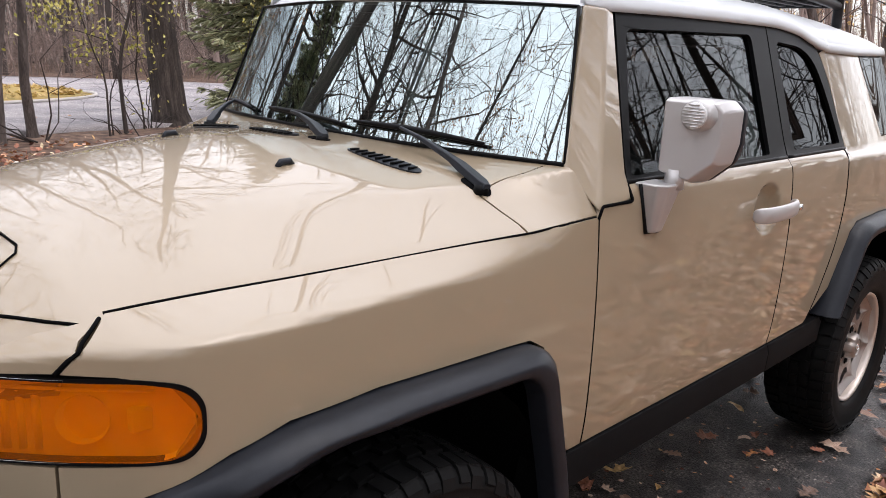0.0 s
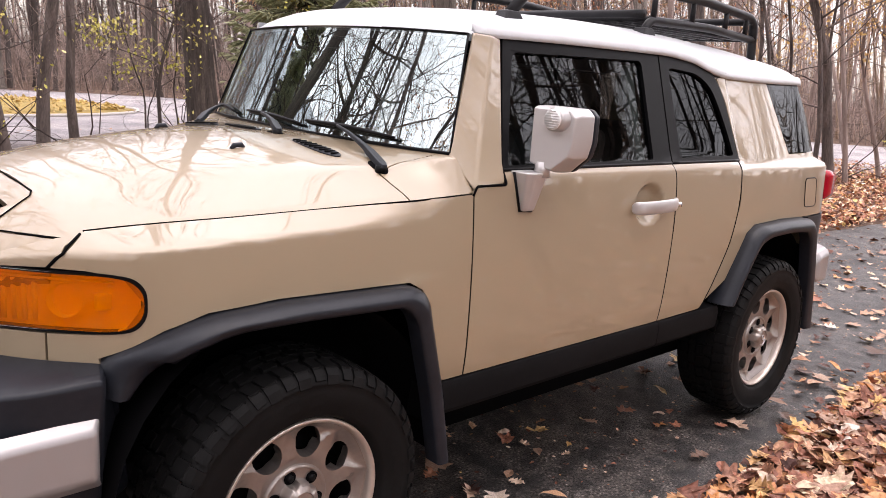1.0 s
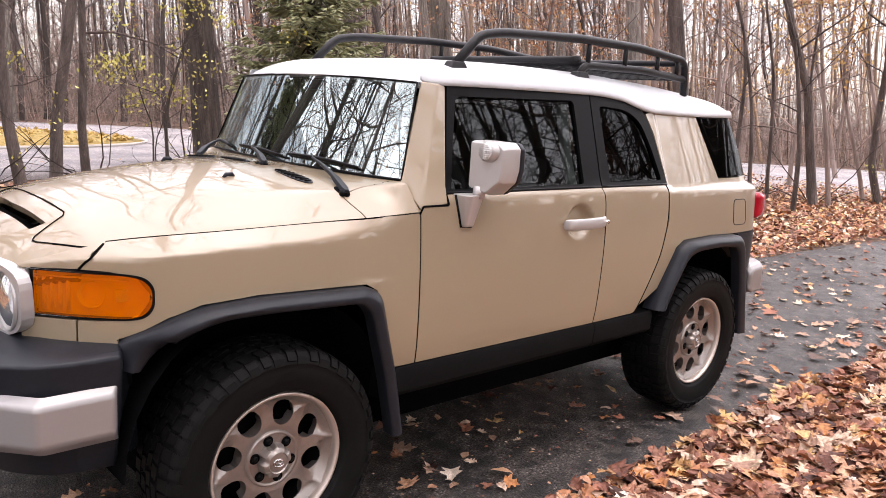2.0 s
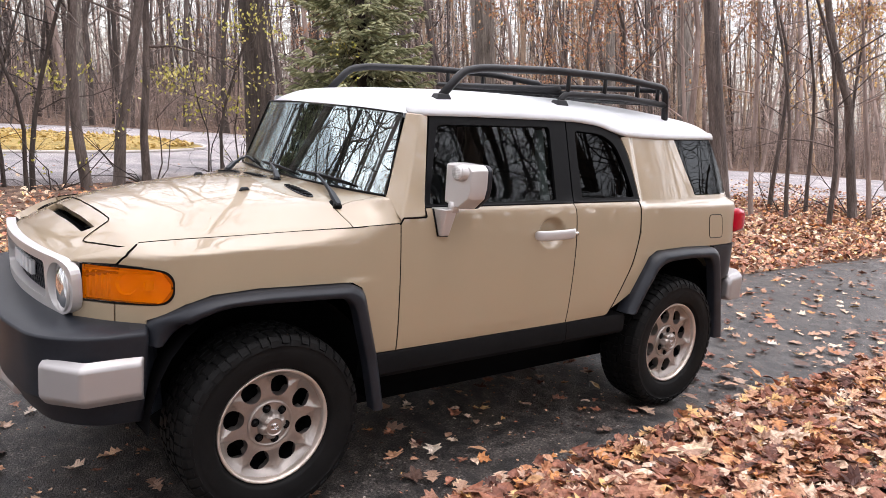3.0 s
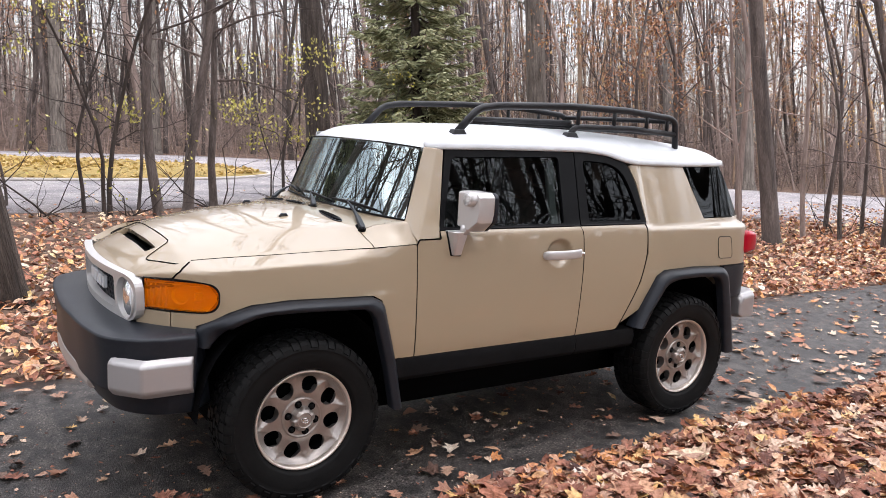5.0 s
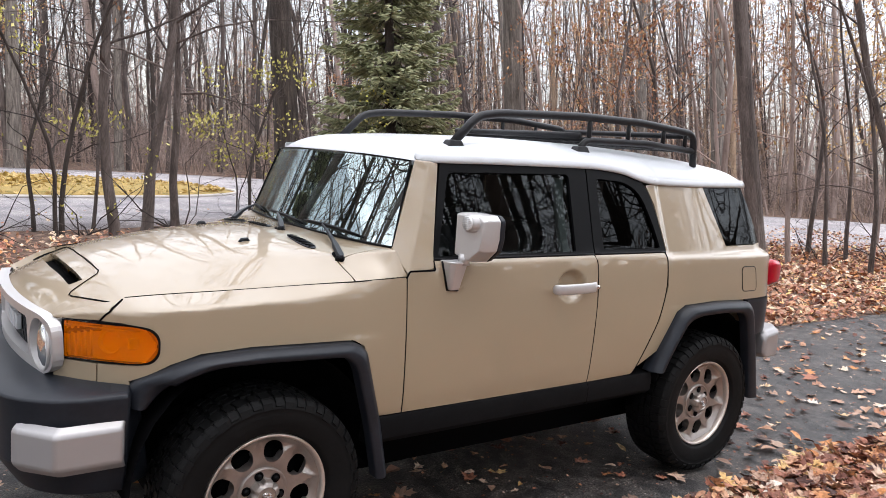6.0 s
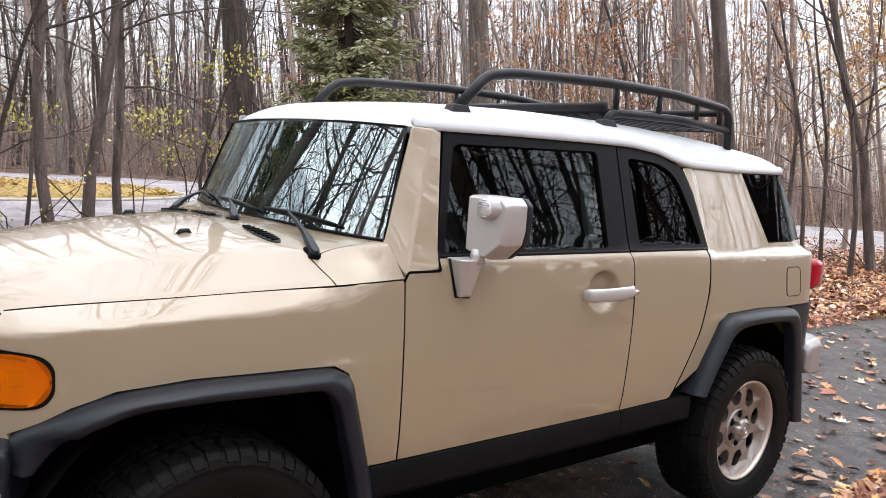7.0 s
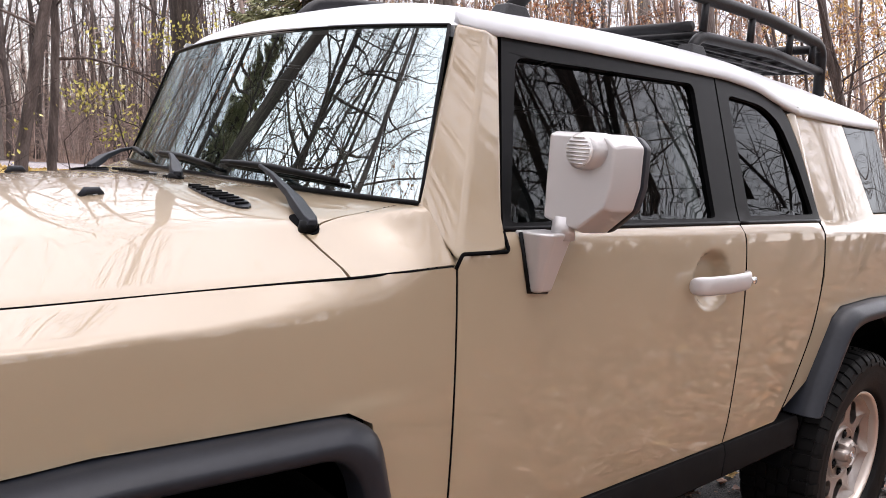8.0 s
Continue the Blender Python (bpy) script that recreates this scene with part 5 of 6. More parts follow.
for s in (1, -1):
    y = -0.555 * s
    bm = bmesh.new()
    line = rounded([(1.03, y, 1.800), (1.165, y, 1.935), (1.30, y, 1.958), (1.85, y, 1.985), (2.35, y, 1.985), (2.775, y, 1.955), (2.818, y, 1.925), (2.838, y, roof_z(2.838, y) - 0.006)], 0.05, 5)
    tube(bm, line, 0.0215, 12)
    rack_part("side_rail", bm, "black tubular side rail")
    bm = bmesh.new()
    line = rounded([(1.86, y, 1.800), (1.905, y, 1.862), (2.4, y, 1.872), (2.830, y, 1.850)], 0.05, 4)
    tube(bm, line, 0.019, 10)
    rack_part("lower_rail", bm)
    for x in (1.93, 2.24, 2.54, 2.74):
        bm = bmesh.new()
        zt = 1.985 if x < 2.4 else 1.985 - 0.03 * (x - 2.35) / 0.45
        tube(bm, [(x, y, 1.865), (x, y, zt)], 0.013, 8)
        rack_part("post", bm)
    for x in (1.03, 1.87):
        bm = bmesh.new()
        z = roof_z(x, y)
        vs = box(bm, x - 0.055, x + 0.055, y - 0.035, y + 0.035, z - 0.02, z + 0.022)
        for v in vs:
            if v.co.z > z:
                v.co.x = x + (v.co.x - x) * 0.6
                v.co.y = y + (v.co.y - y) * 0.7
        bevelled(rack_part("foot", bm, "black mounting foot"), 0.006, 2)
for k in range(9):
    x = 1.92 + k * 0.112
    bm = bmesh.new()
    z = 1.868 - 0.02 * max(0, (x - 2.5) / 0.4)
    tube(bm, [(x, -0.555, z), (x, 0.555, z)], 0.0125, 8)
    rack_part("cross_bar", bm)
for k in range(13):
    y = -0.48 + k * 0.08
    bm = bmesh.new()
    box(bm, 1.90, 2.83, y - 0.012, y + 0.012, 1.846, 1.852)
    rack_part("tray_strip", bm)
for x, z in ((1.86, 1.985), (2.815, 1.938)):
    bm = bmesh.new()
    tube(bm, [(x, -0.555, z - (0.10 if x < 2 else 0)), (x, 0.555, z - (0.10 if x < 2 else 0))], 0.018, 10)
    rack_part("end_bar", bm)

# ---- ground: one sheet to the horizon, with a drive and a loop road laid on it ----
def bumpy(x, y):
    d = max(0.0, abs(y + 0.0) - 1.4)
    z = 0.05 * noise.noise(Vector((x * 0.35, y * 0.35, 3.1))) * min(1, d / 2)
    far = math.hypot(x, y)
    return z - 0.06 + 0.5 * smoothstep(45, 120, far)


def near_edge(x):
    return interp(x, [(-9, -2.1), (-3, -1.65), (-1.2, -1.44), (0, -1.34), (1, -1.27), (2.5, -1.21), (4.75, -1.20), (9, -1.5), (14, -2.4), (26, -6.0)])


def far_edge(x):
    return interp(x, [(-9, 1.9), (-3, 1.65), (-1, 1.42), (3, 1.34), (6.6, 1.34), (9, 1.30), (14, 0.80), (26, -2.0)])


axis = sorted(set([-600, -350, -200, -130, -90, -65, -48] + [-36 + 2 * k for k in range(37)] + [48, 65, 90, 130, 200, 350, 600] + [-6 + 0.5 * k for k in range(33)]))
bm = grid_surface(lambda x, y: (x, y, bumpy(x, y)), axis, axis)
bmesh.ops.recalc_face_normals(bm, faces=bm.faces)
tagged(obj("ground", bm, FLOOR), "forest floor matted with brown fallen leaves", "ground", kind="structure")


def sheet(name, left, right, z, mat, label, category, cross=10):
    bm = bmesh.new()
    rows = []
    for a, b in zip(left, right):
        rows.append([bm.verts.new((a[0] + (b[0] - a[0]) * k / cross, a[1] + (b[1] - a[1]) * k / cross, z + 0.015 * math.sin(math.pi * k / cross))) for k in range(cross + 1)])
    for a, b in zip(rows, rows[1:]):
        for k in range(cross):
            bm.faces.new((a[k], a[k + 1], b[k + 1], b[k]))
    lips = [[bm.verts.new((r[i].co.x, r[i].co.y, -0.15)) for r in rows] for i in (0, -1)]
    for lip, i in zip(lips, (0, -1)):
        for k in range(len(rows) - 1):
            bm.faces.new((rows[k][i], rows[k + 1][i], lip[k + 1], lip[k]))
    bmesh.ops.recalc_face_normals(bm, faces=bm.faces)
    return tagged(obj(name, bm, mat), label, category, kind="structure")


xs = [-9 + 0.35 * k for k in range(101)]
sheet("drive", [(x, near_edge(x) + 0.05 * noise.noise(Vector((x * 1.7, 0, 0)))) for x in xs], [(x, far_edge(x) + 0.06 * noise.noise(Vector((x * 1.5, 5, 0)))) for x in xs], -0.012, ASPHALT, "dark damp asphalt drive strewn with leaves", "driveway", 14)


def spline(pts, n=12):
    out = []
    P = [Vector((*p, 0)) for p in pts]
    P = [P[0] * 2 - P[1]] + P + [P[-1] * 2 - P[-2]]
    for a, b, c, d in zip(P, P[1:], P[2:], P[3:]):
        for k in range(n):
            t = k / n
            out.append(0.5 * ((2 * b) + (c - a) * t + (2 * a - 5 * b + 4 * c - d) * t * t + (3 * b - a - 3 * c + d) * t ** 3))
    return out + [P[-2]]


road_near = spline([(-40, 11.5), (-18, 10.6), (0, 10.9), (4.8, 12.0), (9.5, 11.2), (14.6, 7.8), (18, 5.2), (26, -2.0), (34, -14)])
road_far = spline([(-40, 30), (-18, 28.5), (2, 27.8), (9.6, 26.8), (17, 21), (24, 14.2), (29, 11.0), (37, 3.0), (46, -10)])
sheet("road", road_near, road_far, 0.02, ROADGREY, "pale grey asphalt loop road", "road", 12)
isl = [Vector((7.4 * math.cos(a) * (1.0 if math.cos(a) > 0 else 4.5), 19.7 + 3.7 * math.sin(a) - 0.4 * math.cos(a), 0)) for a in (2 * math.pi * k / 48 for k in range(48))]
bm = bmesh.new()
c = bm.verts.new((-8, 19.8, 0.20))
r1 = [bm.verts.new((p.x * 0.9 - 0.8, 19.7 + (p.y - 19.7) * 0.85, 0.17)) for p in isl]
r2 = [bm.verts.new((p.x, p.y, 0.05)) for p in isl]
r3 = [bm.verts.new((p.x, p.y, -0.1)) for p in isl]
for k in range(48):
    j = (k + 1) % 48
    bm.faces.new((c, r1[k], r1[j]))
    bm.faces.new((r1[k], r2[k], r2[j], r1[j]))
    bm.faces.new((r2[k], r3[k], r3[j], r2[j]))
bmesh.ops.recalc_face_normals(bm, faces=bm.faces)
tagged(obj("island", bm, GRASSY), "grass island covered with yellow leaves", "grass island", kind="structure")
bm = bmesh.new()
tube(bm, [(p.x * 1.004, 19.7 + (p.y - 19.7) * 1.01, 0.055) for p in isl + isl[:1]], 0.05, 5, cap=False)
tagged(obj("kerb", bm, material("kerb stone", (0.5, 0.46, 0.43), 0.9)), "low pale kerb round the island", "kerb", kind="structure")


# ---- leaves ----
def leaf_shape(rng, kind):
    """Outline of a fallen leaf, 1 long: kind 0 oak, 1 maple, 2 beech."""
    if kind == 0:
        half = [(0.0, 0.02), (0.10, 0.10), (0.18, 0.26), (0.26, 0.12), (0.38, 0.36), (0.47, 0.15), (0.62, 0.38), (0.70, 0.14), (0.84, 0.22), (0.90, 0.08), (1.0, 0.0)]
    elif kind == 1:
        half = [(0.0, 0.02), (0.06, 0.20), (0.02, 0.42), (0.20, 0.30), (0.30, 0.52), (0.42, 0.50), (0.46, 0.22), (0.62, 0.24), (0.72, 0.30), (0.76, 0.12), (1.0, 0.0)]
    else:
        half = [(0.0, 0.01), (0.12, 0.14), (0.3, 0.24), (0.5, 0.27), (0.7, 0.21), (0.88, 0.10), (1.0, 0.0)]
    j = lambda: rng.uniform(0.85, 1.15)
    return [(x, y * j()) for x, y in half], [(x, -y * j()) for x, y in half[1:-1]]


def leaf_geometry(rng, kind, size, curl, rows_=None):
    """Vertices and faces of one leaf lying flat, folded along its rib and curled."""
    up, dn = leaf_shape(rng, kind)
    n = len(up)
    fold, bend, twist = rng.uniform(0.1, 0.6) * curl, rng.uniform(-0.7, 0.9) * curl, rng.uniform(-0.5, 0.5) * curl
    V, F = [], []

    def put(x, y):
        z = fold * abs(y) + bend * (x - 0.5) ** 2 * 0.8 + twist * (x - 0.5) * y + 0.05 * curl * math.sin(9 * x + 5 * y)
        V.append(((x - 0.5) * size, y * size, z * size))
        return len(V) - 1

    rib = [put(x, 0) for x, _ in up]
    a = [put(x, y) for x, y in up]
    b = [rib[0]] + [put(x, y) for x, y in dn] + [rib[-1]]
    a[0], a[-1] = rib[0], rib[-1]
    for k in range(n - 1):
        for e in (a, b):
            f = []
            for i in ((rib[k], rib[k + 1], e[k + 1], e[k]) if e is a else (rib[k], e[k], e[k + 1], rib[k + 1])):
                if i not in f:
                    f.append(i)
            if len(f) > 2:
                F.append(f)
    return V, F


rng = random.Random(11)
LEAVES = [leaf_geometry(rng, k % 3 if k % 4 else 0, 1.0, 0.9) for k in range(14)]


def simple_leaf(rng):
    """A cheaper leaf for deep litter."""
    a, b, c = rng.uniform(0.18, 0.4), rng.uniform(-0.3, 0.5), rng.uniform(0.05, 0.4)
    V = [(-0.5, 0, b * 0.25), (-0.15, a, c * a), (0.2, a * 0.8, c * a), (0.5, 0, b * 0.25), (0.2, -a * 0.8, c * a * 0.5), (-0.15, -a, c * a * 0.7), (0.0, 0, 0)]
    return V, [(6, 0, 5), (6, 5, 4), (6, 4, 3), (6, 3, 2), (6, 2, 1), (6, 1, 0)]


CHEAP = [simple_leaf(rng) for _ in range(12)]


def scatter(name, places, shapes, mat, label, category, rng, size=(0.06, 0.13), tilt=0.5):
    V, F = [], []
    for x, y, z in places:
        vs, fs = shapes[rng.randrange(len(shapes))]
        k = rng.uniform(*size)
        m = Euler((rng.gauss(0, tilt), rng.gauss(0, tilt), rng.uniform(0, 6.283))).to_matrix()
        base = len(V)
        pts = [m @ Vector(v) * k for v in vs]
        low = min(p.z for p in pts)
        V += [(p.x + x, p.y + y, p.z + z - low * 0.6) for p in pts]
        F += [tuple(i + base for i in f) for f in fs]
    me = bpy.data.meshes.new(name)
    me.from_pydata(V, [], F)
    me.materials.append(mat)
    return tagged(new(name, me), label, category, kind="stuff")


def bank_height(x, y):
    d = near_edge(x) - y
    return 0.11 * smoothstep(0.0, 0.9, d) * (0.6 + 0.6 * noise.noise(Vector((x * 0.9, y * 0.9, 0)))) if d > 0 else 0.0


rng = random.Random(21)
near_places = []
def gravelly(x, y):
    """Where the stony shoulder shows between the leaves."""
    return smoothstep(0.55, 1.0, near_edge(x) - y) * smoothstep(-0.05, 0.25, noise.noise(Vector((x * 1.1, y * 1.6, 4.0)))) * smoothstep(1.0, 1.8, x)


while len(near_places) < 13500:
    x = rng.uniform(-1.0, 8.5)
    d = abs(rng.gauss(0, 1.25))
    edge = near_edge(x) + 0.11 * noise.noise(Vector((x * 1.3, 2.0, 0))) + 0.03 * noise.noise(Vector((x * 6.0, 7.0, 0))) + 0.03 - 0.45 * smoothstep(0.5, -0.9, x)
    y = edge - d
    if y < -4.2 or rng.random() < 0.75 * gravelly(x, y):
        continue
    near_places.append((x, y, bank_height(x, y) + rng.uniform(-0.01, 0.050)))
bm = grid_surface(lambda x, y: (x, near_edge(x) - 0.12 - y, bank_height(x, near_edge(x) - 0.12 - y) - 0.004), [-4 + 0.25 * k for k in range(64)], [0.0, 0.1, 0.25, 0.45, 0.7, 1.0, 1.5, 2.2, 3.2, 5.0])
bmesh.ops.recalc_face_normals(bm, faces=bm.faces)
tagged(obj("verge", bm, FLOOR), "leaf-covered verge beside the drive", "verge", kind="structure")
scatter("leaf_litter", near_places, LEAVES, LITTER, "deep bank of curled brown oak and maple leaves", "leaf litter", rng, (0.055, 0.145), 0.27)
PEBBLE = []
for _ in range(6):
    pb = bmesh.new()
    bmesh.ops.create_icosphere(pb, subdivisions=1, radius=0.5)
    squash = (rng.uniform(0.8, 1.2), rng.uniform(0.6, 0.9), rng.uniform(0.4, 0.7))
    PEBBLE.append(([tuple(c * q * rng.uniform(0.85, 1.1) for c, q in zip(v.co, squash)) for v in pb.verts], [tuple(v.index for v in f.verts) for f in pb.faces]))
    pb.free()
stones = []
while len(stones) < 4200:
    x, d = rng.uniform(0.8, 7.0), rng.uniform(0.5, 2.2)
    y = near_edge(x) - d
    if rng.random() < gravelly(x, y) + 0.02:
        stones.append((x, y, bank_height(x, y) - 0.002))
scatter("gravel", stones, PEBBLE, leaf_material("pale gravel", [(0.0, (0.20, 0.19, 0.18)), (0.5, (0.42, 0.41, 0.40)), (1.0, (0.66, 0.65, 0.64))], rough=0.9), "pale gravel showing between the leaves", "gravel", rng, (0.010, 0.030), 0.3)
far_places = []
while len(far_places) < 75000:
    if rng.random() < 0.72:
        x, y = rng.uniform(-12, 22), 1.3 + abs(rng.gauss(0, 4.5))
    else:
        x, y = rng.uniform(-14, 26), -2.0 - abs(rng.gauss(0, 3.5))
    if -12 < x < 26 and near_edge(x) - 0.2 < y < far_edge(x) - 0.02:
        continue
    if y > 10.3 and rng.random() > 0.10:
        continue
    far_places.append((x, y, max(bumpy(x, y) + 0.06, bank_height(x, y)) + rng.uniform(-0.03, 0.03)))
scatter("leaf_carpet", far_places, CHEAP, CARPET, "carpet of fallen brown leaves under the trees", "leaf litter", rng, (0.05, 0.110), 0.45)
isl_places = []
while len(isl_places) < 9000:
    a, r = rng.uniform(0, 6.283), math.sqrt(rng.random())
    x, y = 7.2 * r * math.cos(a) * (1 if math.cos(a) > 0 else 3.0), 19.7 + 3.6 * r * math.sin(a)
    isl_places.append((x, y, 0.06 + 0.12 * (1 - r)))
scatter("island_leaves", isl_places, CHEAP, leaf_material("yellow fallen leaves", [(0.0, (0.30, 0.20, 0.06)), (0.5, (0.55, 0.40, 0.12)), (1.0, (0.62, 0.45, 0.22))]), "yellow leaves on the grass island", "leaf litter", rng, (0.12, 0.22), 0.5)

bits = []
while len(bits) < 4000:
    x = rng.uniform(-2.5, 11)
    bits.append((x, rng.uniform(near_edge(x), far_edge(x)), 0.006))
more = []
while len(more) < 760:
    x = rng.uniform(-2.2, 4.0) if rng.random() < 0.33 else rng.uniform(3.2, 13)
    more.append((x, rng.uniform(near_edge(x), far_edge(x)), 0.006))
scatter("leaf_scatter", more, LEAVES, LITTER, "scattered brown leaves on the asphalt", "leaf litter", rng, (0.045, 0.115), 0.16)
scatter("leaf_crumbs", bits, CHEAP, LITTER, "small leaf crumbs on the asphalt", "leaf litter", rng, (0.006, 0.028), 0.15)
# single leaves lying on the drive
leaf_meshes = []
for V, F in LEAVES:
    me = bpy.data.meshes.new("leaf")
    me.from_pydata(V, [], F)
    me.materials.append(LOOSE)
    me.update()
    leaf_meshes.append((me, min(v[2] for v in V)))
rng = random.Random(5)
count = 0
while count < 290:
    pick = rng.random()
    x = rng.uniform(-2.0, 0.1) if pick < 0.30 else rng.uniform(-0.5, 6.0) if pick < 0.62 else rng.uniform(3.2, 9.0)
    y = rng.uniform(near_edge(x) - 0.05, far_edge(x)) if rng.random() < 0.62 else near_edge(x) + abs(rng.gauss(0, 0.28))
    if y > far_edge(x) or (min(abs(x), abs(x - 2.69)) < 0.20 and 0.60 < abs(y) < 1.0):
        continue
    me, low = leaf_meshes[rng.randrange(len(leaf_meshes))]
    k = rng.uniform(0.06, 0.135)
    lf = new("fallen_leaf", me)
    lf.matrix_basis = Matrix.LocRotScale((x, y, 0.006 - low * k * 0.9), Euler((rng.gauss(0, 0.10), rng.gauss(0, 0.10), rng.uniform(0, 6.283))), (k, k * rng.uniform(0.8, 1.1), k * rng.uniform(0.5, 1.1)))
    tagged(lf, "dry curled fallen leaf lying on the asphalt", "leaf", "fallen leaves on the drive")
    count += 1


# ---- trees: the drive lies on a slope, so they lean against it ----
UP = Vector((-0.019, 0.130, 0.990)).normalized()
UPRIGHT = Vector((0, 0, 1)).rotation_difference(UP)


class Wood:
    """Collects tapered limbs as plain lists, so that many are quick to make."""

    def __init__(self, seed):
        self.V, self.F, self.rng = [], [], random.Random(seed)

    def limb(self, pts, radii, sides):
        base, n = len(self.V), len(pts)
        for i, p in enumerate(pts):
            d = (pts[min(i + 1, n - 1)] - pts[max(i - 1, 0)]).normalized()
            u = d.orthogonal().normalized() if abs(d.z) < 0.9 else Vector((1, 0, 0)).cross(d).normalized()
            w = d.cross(u)
            for k in range(sides):
                a = 2 * math.pi * k / sides
                self.V.append(tuple(p + (u * math.cos(a) + w * math.sin(a)) * radii[i]))
        for i in range(n - 1):
            for k in range(sides):
                j = (k + 1) % sides
                self.F.append((base + i * sides + k, base + i * sides + j, base + (i + 1) * sides + j, base + (i + 1) * sides + k))

    def grow(self, start, way, length, radius, level, sides, twigs, lift=0.25):
        rng = self.rng
        n = (3, 4, 5)[min(2, level)]
        pts, p, d = [start], start.copy(), way.normalized()
        for k in range(n):
            d = (d + Vector((rng.gauss(0, 0.28), rng.gauss(0, 0.28), rng.gauss(0, 0.18) + lift * 0.30))).normalized()
            p = p + d * length / n
            pts.append(p.copy())
        self.limb(pts, [radius * (1 - 0.85 * k / n) for k in range(n + 1)], sides)
        if level > 0:
            for _ in range(twigs):
                t = rng.uniform(0.25, 0.98)
                i = min(n - 1, int(t * n))
                q = pts[i].lerp(pts[i + 1], t * n - i)
                side = Vector((rng.gauss(0, 1), rng.gauss(0, 1), rng.gauss(0.1, 0.6)))
                go = (d * 0.8 + side.normalized()).normalized()
                self.grow(q, go, length * rng.uniform(0.35, 0.62), radius * 0.45 * (1.15 - t * 0.5), level - 1, 3, max(2, twigs - 1), lift)

    def mesh(self, name, mat, smooth=True):
        me = bpy.data.meshes.new(name)
        me.from_pydata(self.V, [], self.F)
        if smooth:
            me.polygons.foreach_set("use_smooth", [True] * len(me.polygons))
        me.materials.append(mat)
        return me


def trunk_path(rng, height, lean, wobble, n=12):
    pts, p = [], Vector((0, 0, -0.15))
    d = Vector((lean * rng.uniform(-1, 1), lean * rng.uniform(-1, 1), 1)).normalized()
    for k in range(n + 1):
        pts.append(p.copy())
        d = (d + Vector((rng.gauss(0, wobble), rng.gauss(0, wobble), 0.10))).normalized()
        p = p + d * height / n
    return pts


def tree_meshes(seed, height, radius, mat, first=0.4, limbs=22, level=2, twigs=4, lean=0.015, wobble=0.03, sides=12, reach=0.22):
    """Trunk and branches of a bare tree, as two meshes."""
    rng = random.Random(seed)
    path = trunk_path(rng, height, lean, wobble)
    w = Wood(seed)
    n = len(path) - 1
    rad = [radius * (1.0 - 0.80 * (k / n) ** 0.9) for k in range(n + 1)]
    rad[0] = radius * 1.45
    fine, fr = [path[0], path[0].lerp(path[1], 0.2)] + path[1:], [rad[0], radius * 1.05] + rad[1:]
    w.limb(fine, fr, sides)
    trunk = w.mesh("trunk", mat)
    b = Wood(seed + 1)
    for k in range(limbs):
        t = first + (1 - first) * (k + rng.random()) / limbs
        i = min(n - 1, int(t * n))
        q = path[i].lerp(path[i + 1], t * n - i)
        a = rng.uniform(0, 6.283)
        go = Vector((math.cos(a), math.sin(a), rng.uniform(0.1, 0.9)))
        b.grow(q, go, height * reach * rng.uniform(0.6, 1.25) * (1.15 - 0.55 * t), rad[i] * rng.uniform(0.22, 0.42), level, 5, twigs)
    return trunk, b.mesh("crown", mat), path


def leaf_cloud(seed, branch_mesh, count, mat, size=(0.05, 0.10), low=0.0, high=99.0, tufts=0):
    """Leaves hung on the ends of the branches of a mesh."""
    rng = random.Random(seed)
    verts = [v.co.copy() for v in branch_mesh.vertices if low < v.co.z < high]
    if tufts:  # leaves left in a few tufts only
        seeds = [rng.choice(verts) for _ in range(tufts)]
        verts = [v + Vector((rng.gauss(0, 0.16), rng.gauss(0, 0.16), rng.gauss(0, 0.10))) for v in seeds for _ in range(30)]
    V, F = [], []
    for _ in range(count):
        p = rng.choice(verts) + Vector((rng.gauss(0, 0.06), rng.gauss(0, 0.06), rng.gauss(-0.03, 0.05)))
        m = Euler((rng.uniform(0, 6), rng.uniform(0, 6), rng.uniform(0, 6))).to_matrix()
        k, base = rng.uniform(*size), len(V)
        V += [tuple(p + m @ (Vector(v) * k)) for v in ((-0.5, 0, 0), (0, 0.28, 0.06), (0.5, 0, 0), (0, -0.28, 0.06))]
        F += [(base, base + 1, base + 2), (base, base + 2, base + 3)]
    me = bpy.data.meshes.new("foliage")
    me.from_pydata(V, [], F)
    me.materials.append(mat)
    return me


def plant(kind, parts, x, y, turn, scale, label, category="tree", group="", tilt=(0, 0)):
    z = 0.0 if kind == "shrub" else bumpy(x, y) + 0.04
    m = UPRIGHT @ Euler((tilt[0], tilt[1], turn)).to_quaternion()
    e = empty(kind, label, category, group, Matrix.LocRotScale((x, y, z), m, (scale, scale, scale)))
    for n, me in parts:
        ob = new(n, me)
        ob.parent = e
        if n == "bough":
            tagged(ob, kind="stuff")
    return e


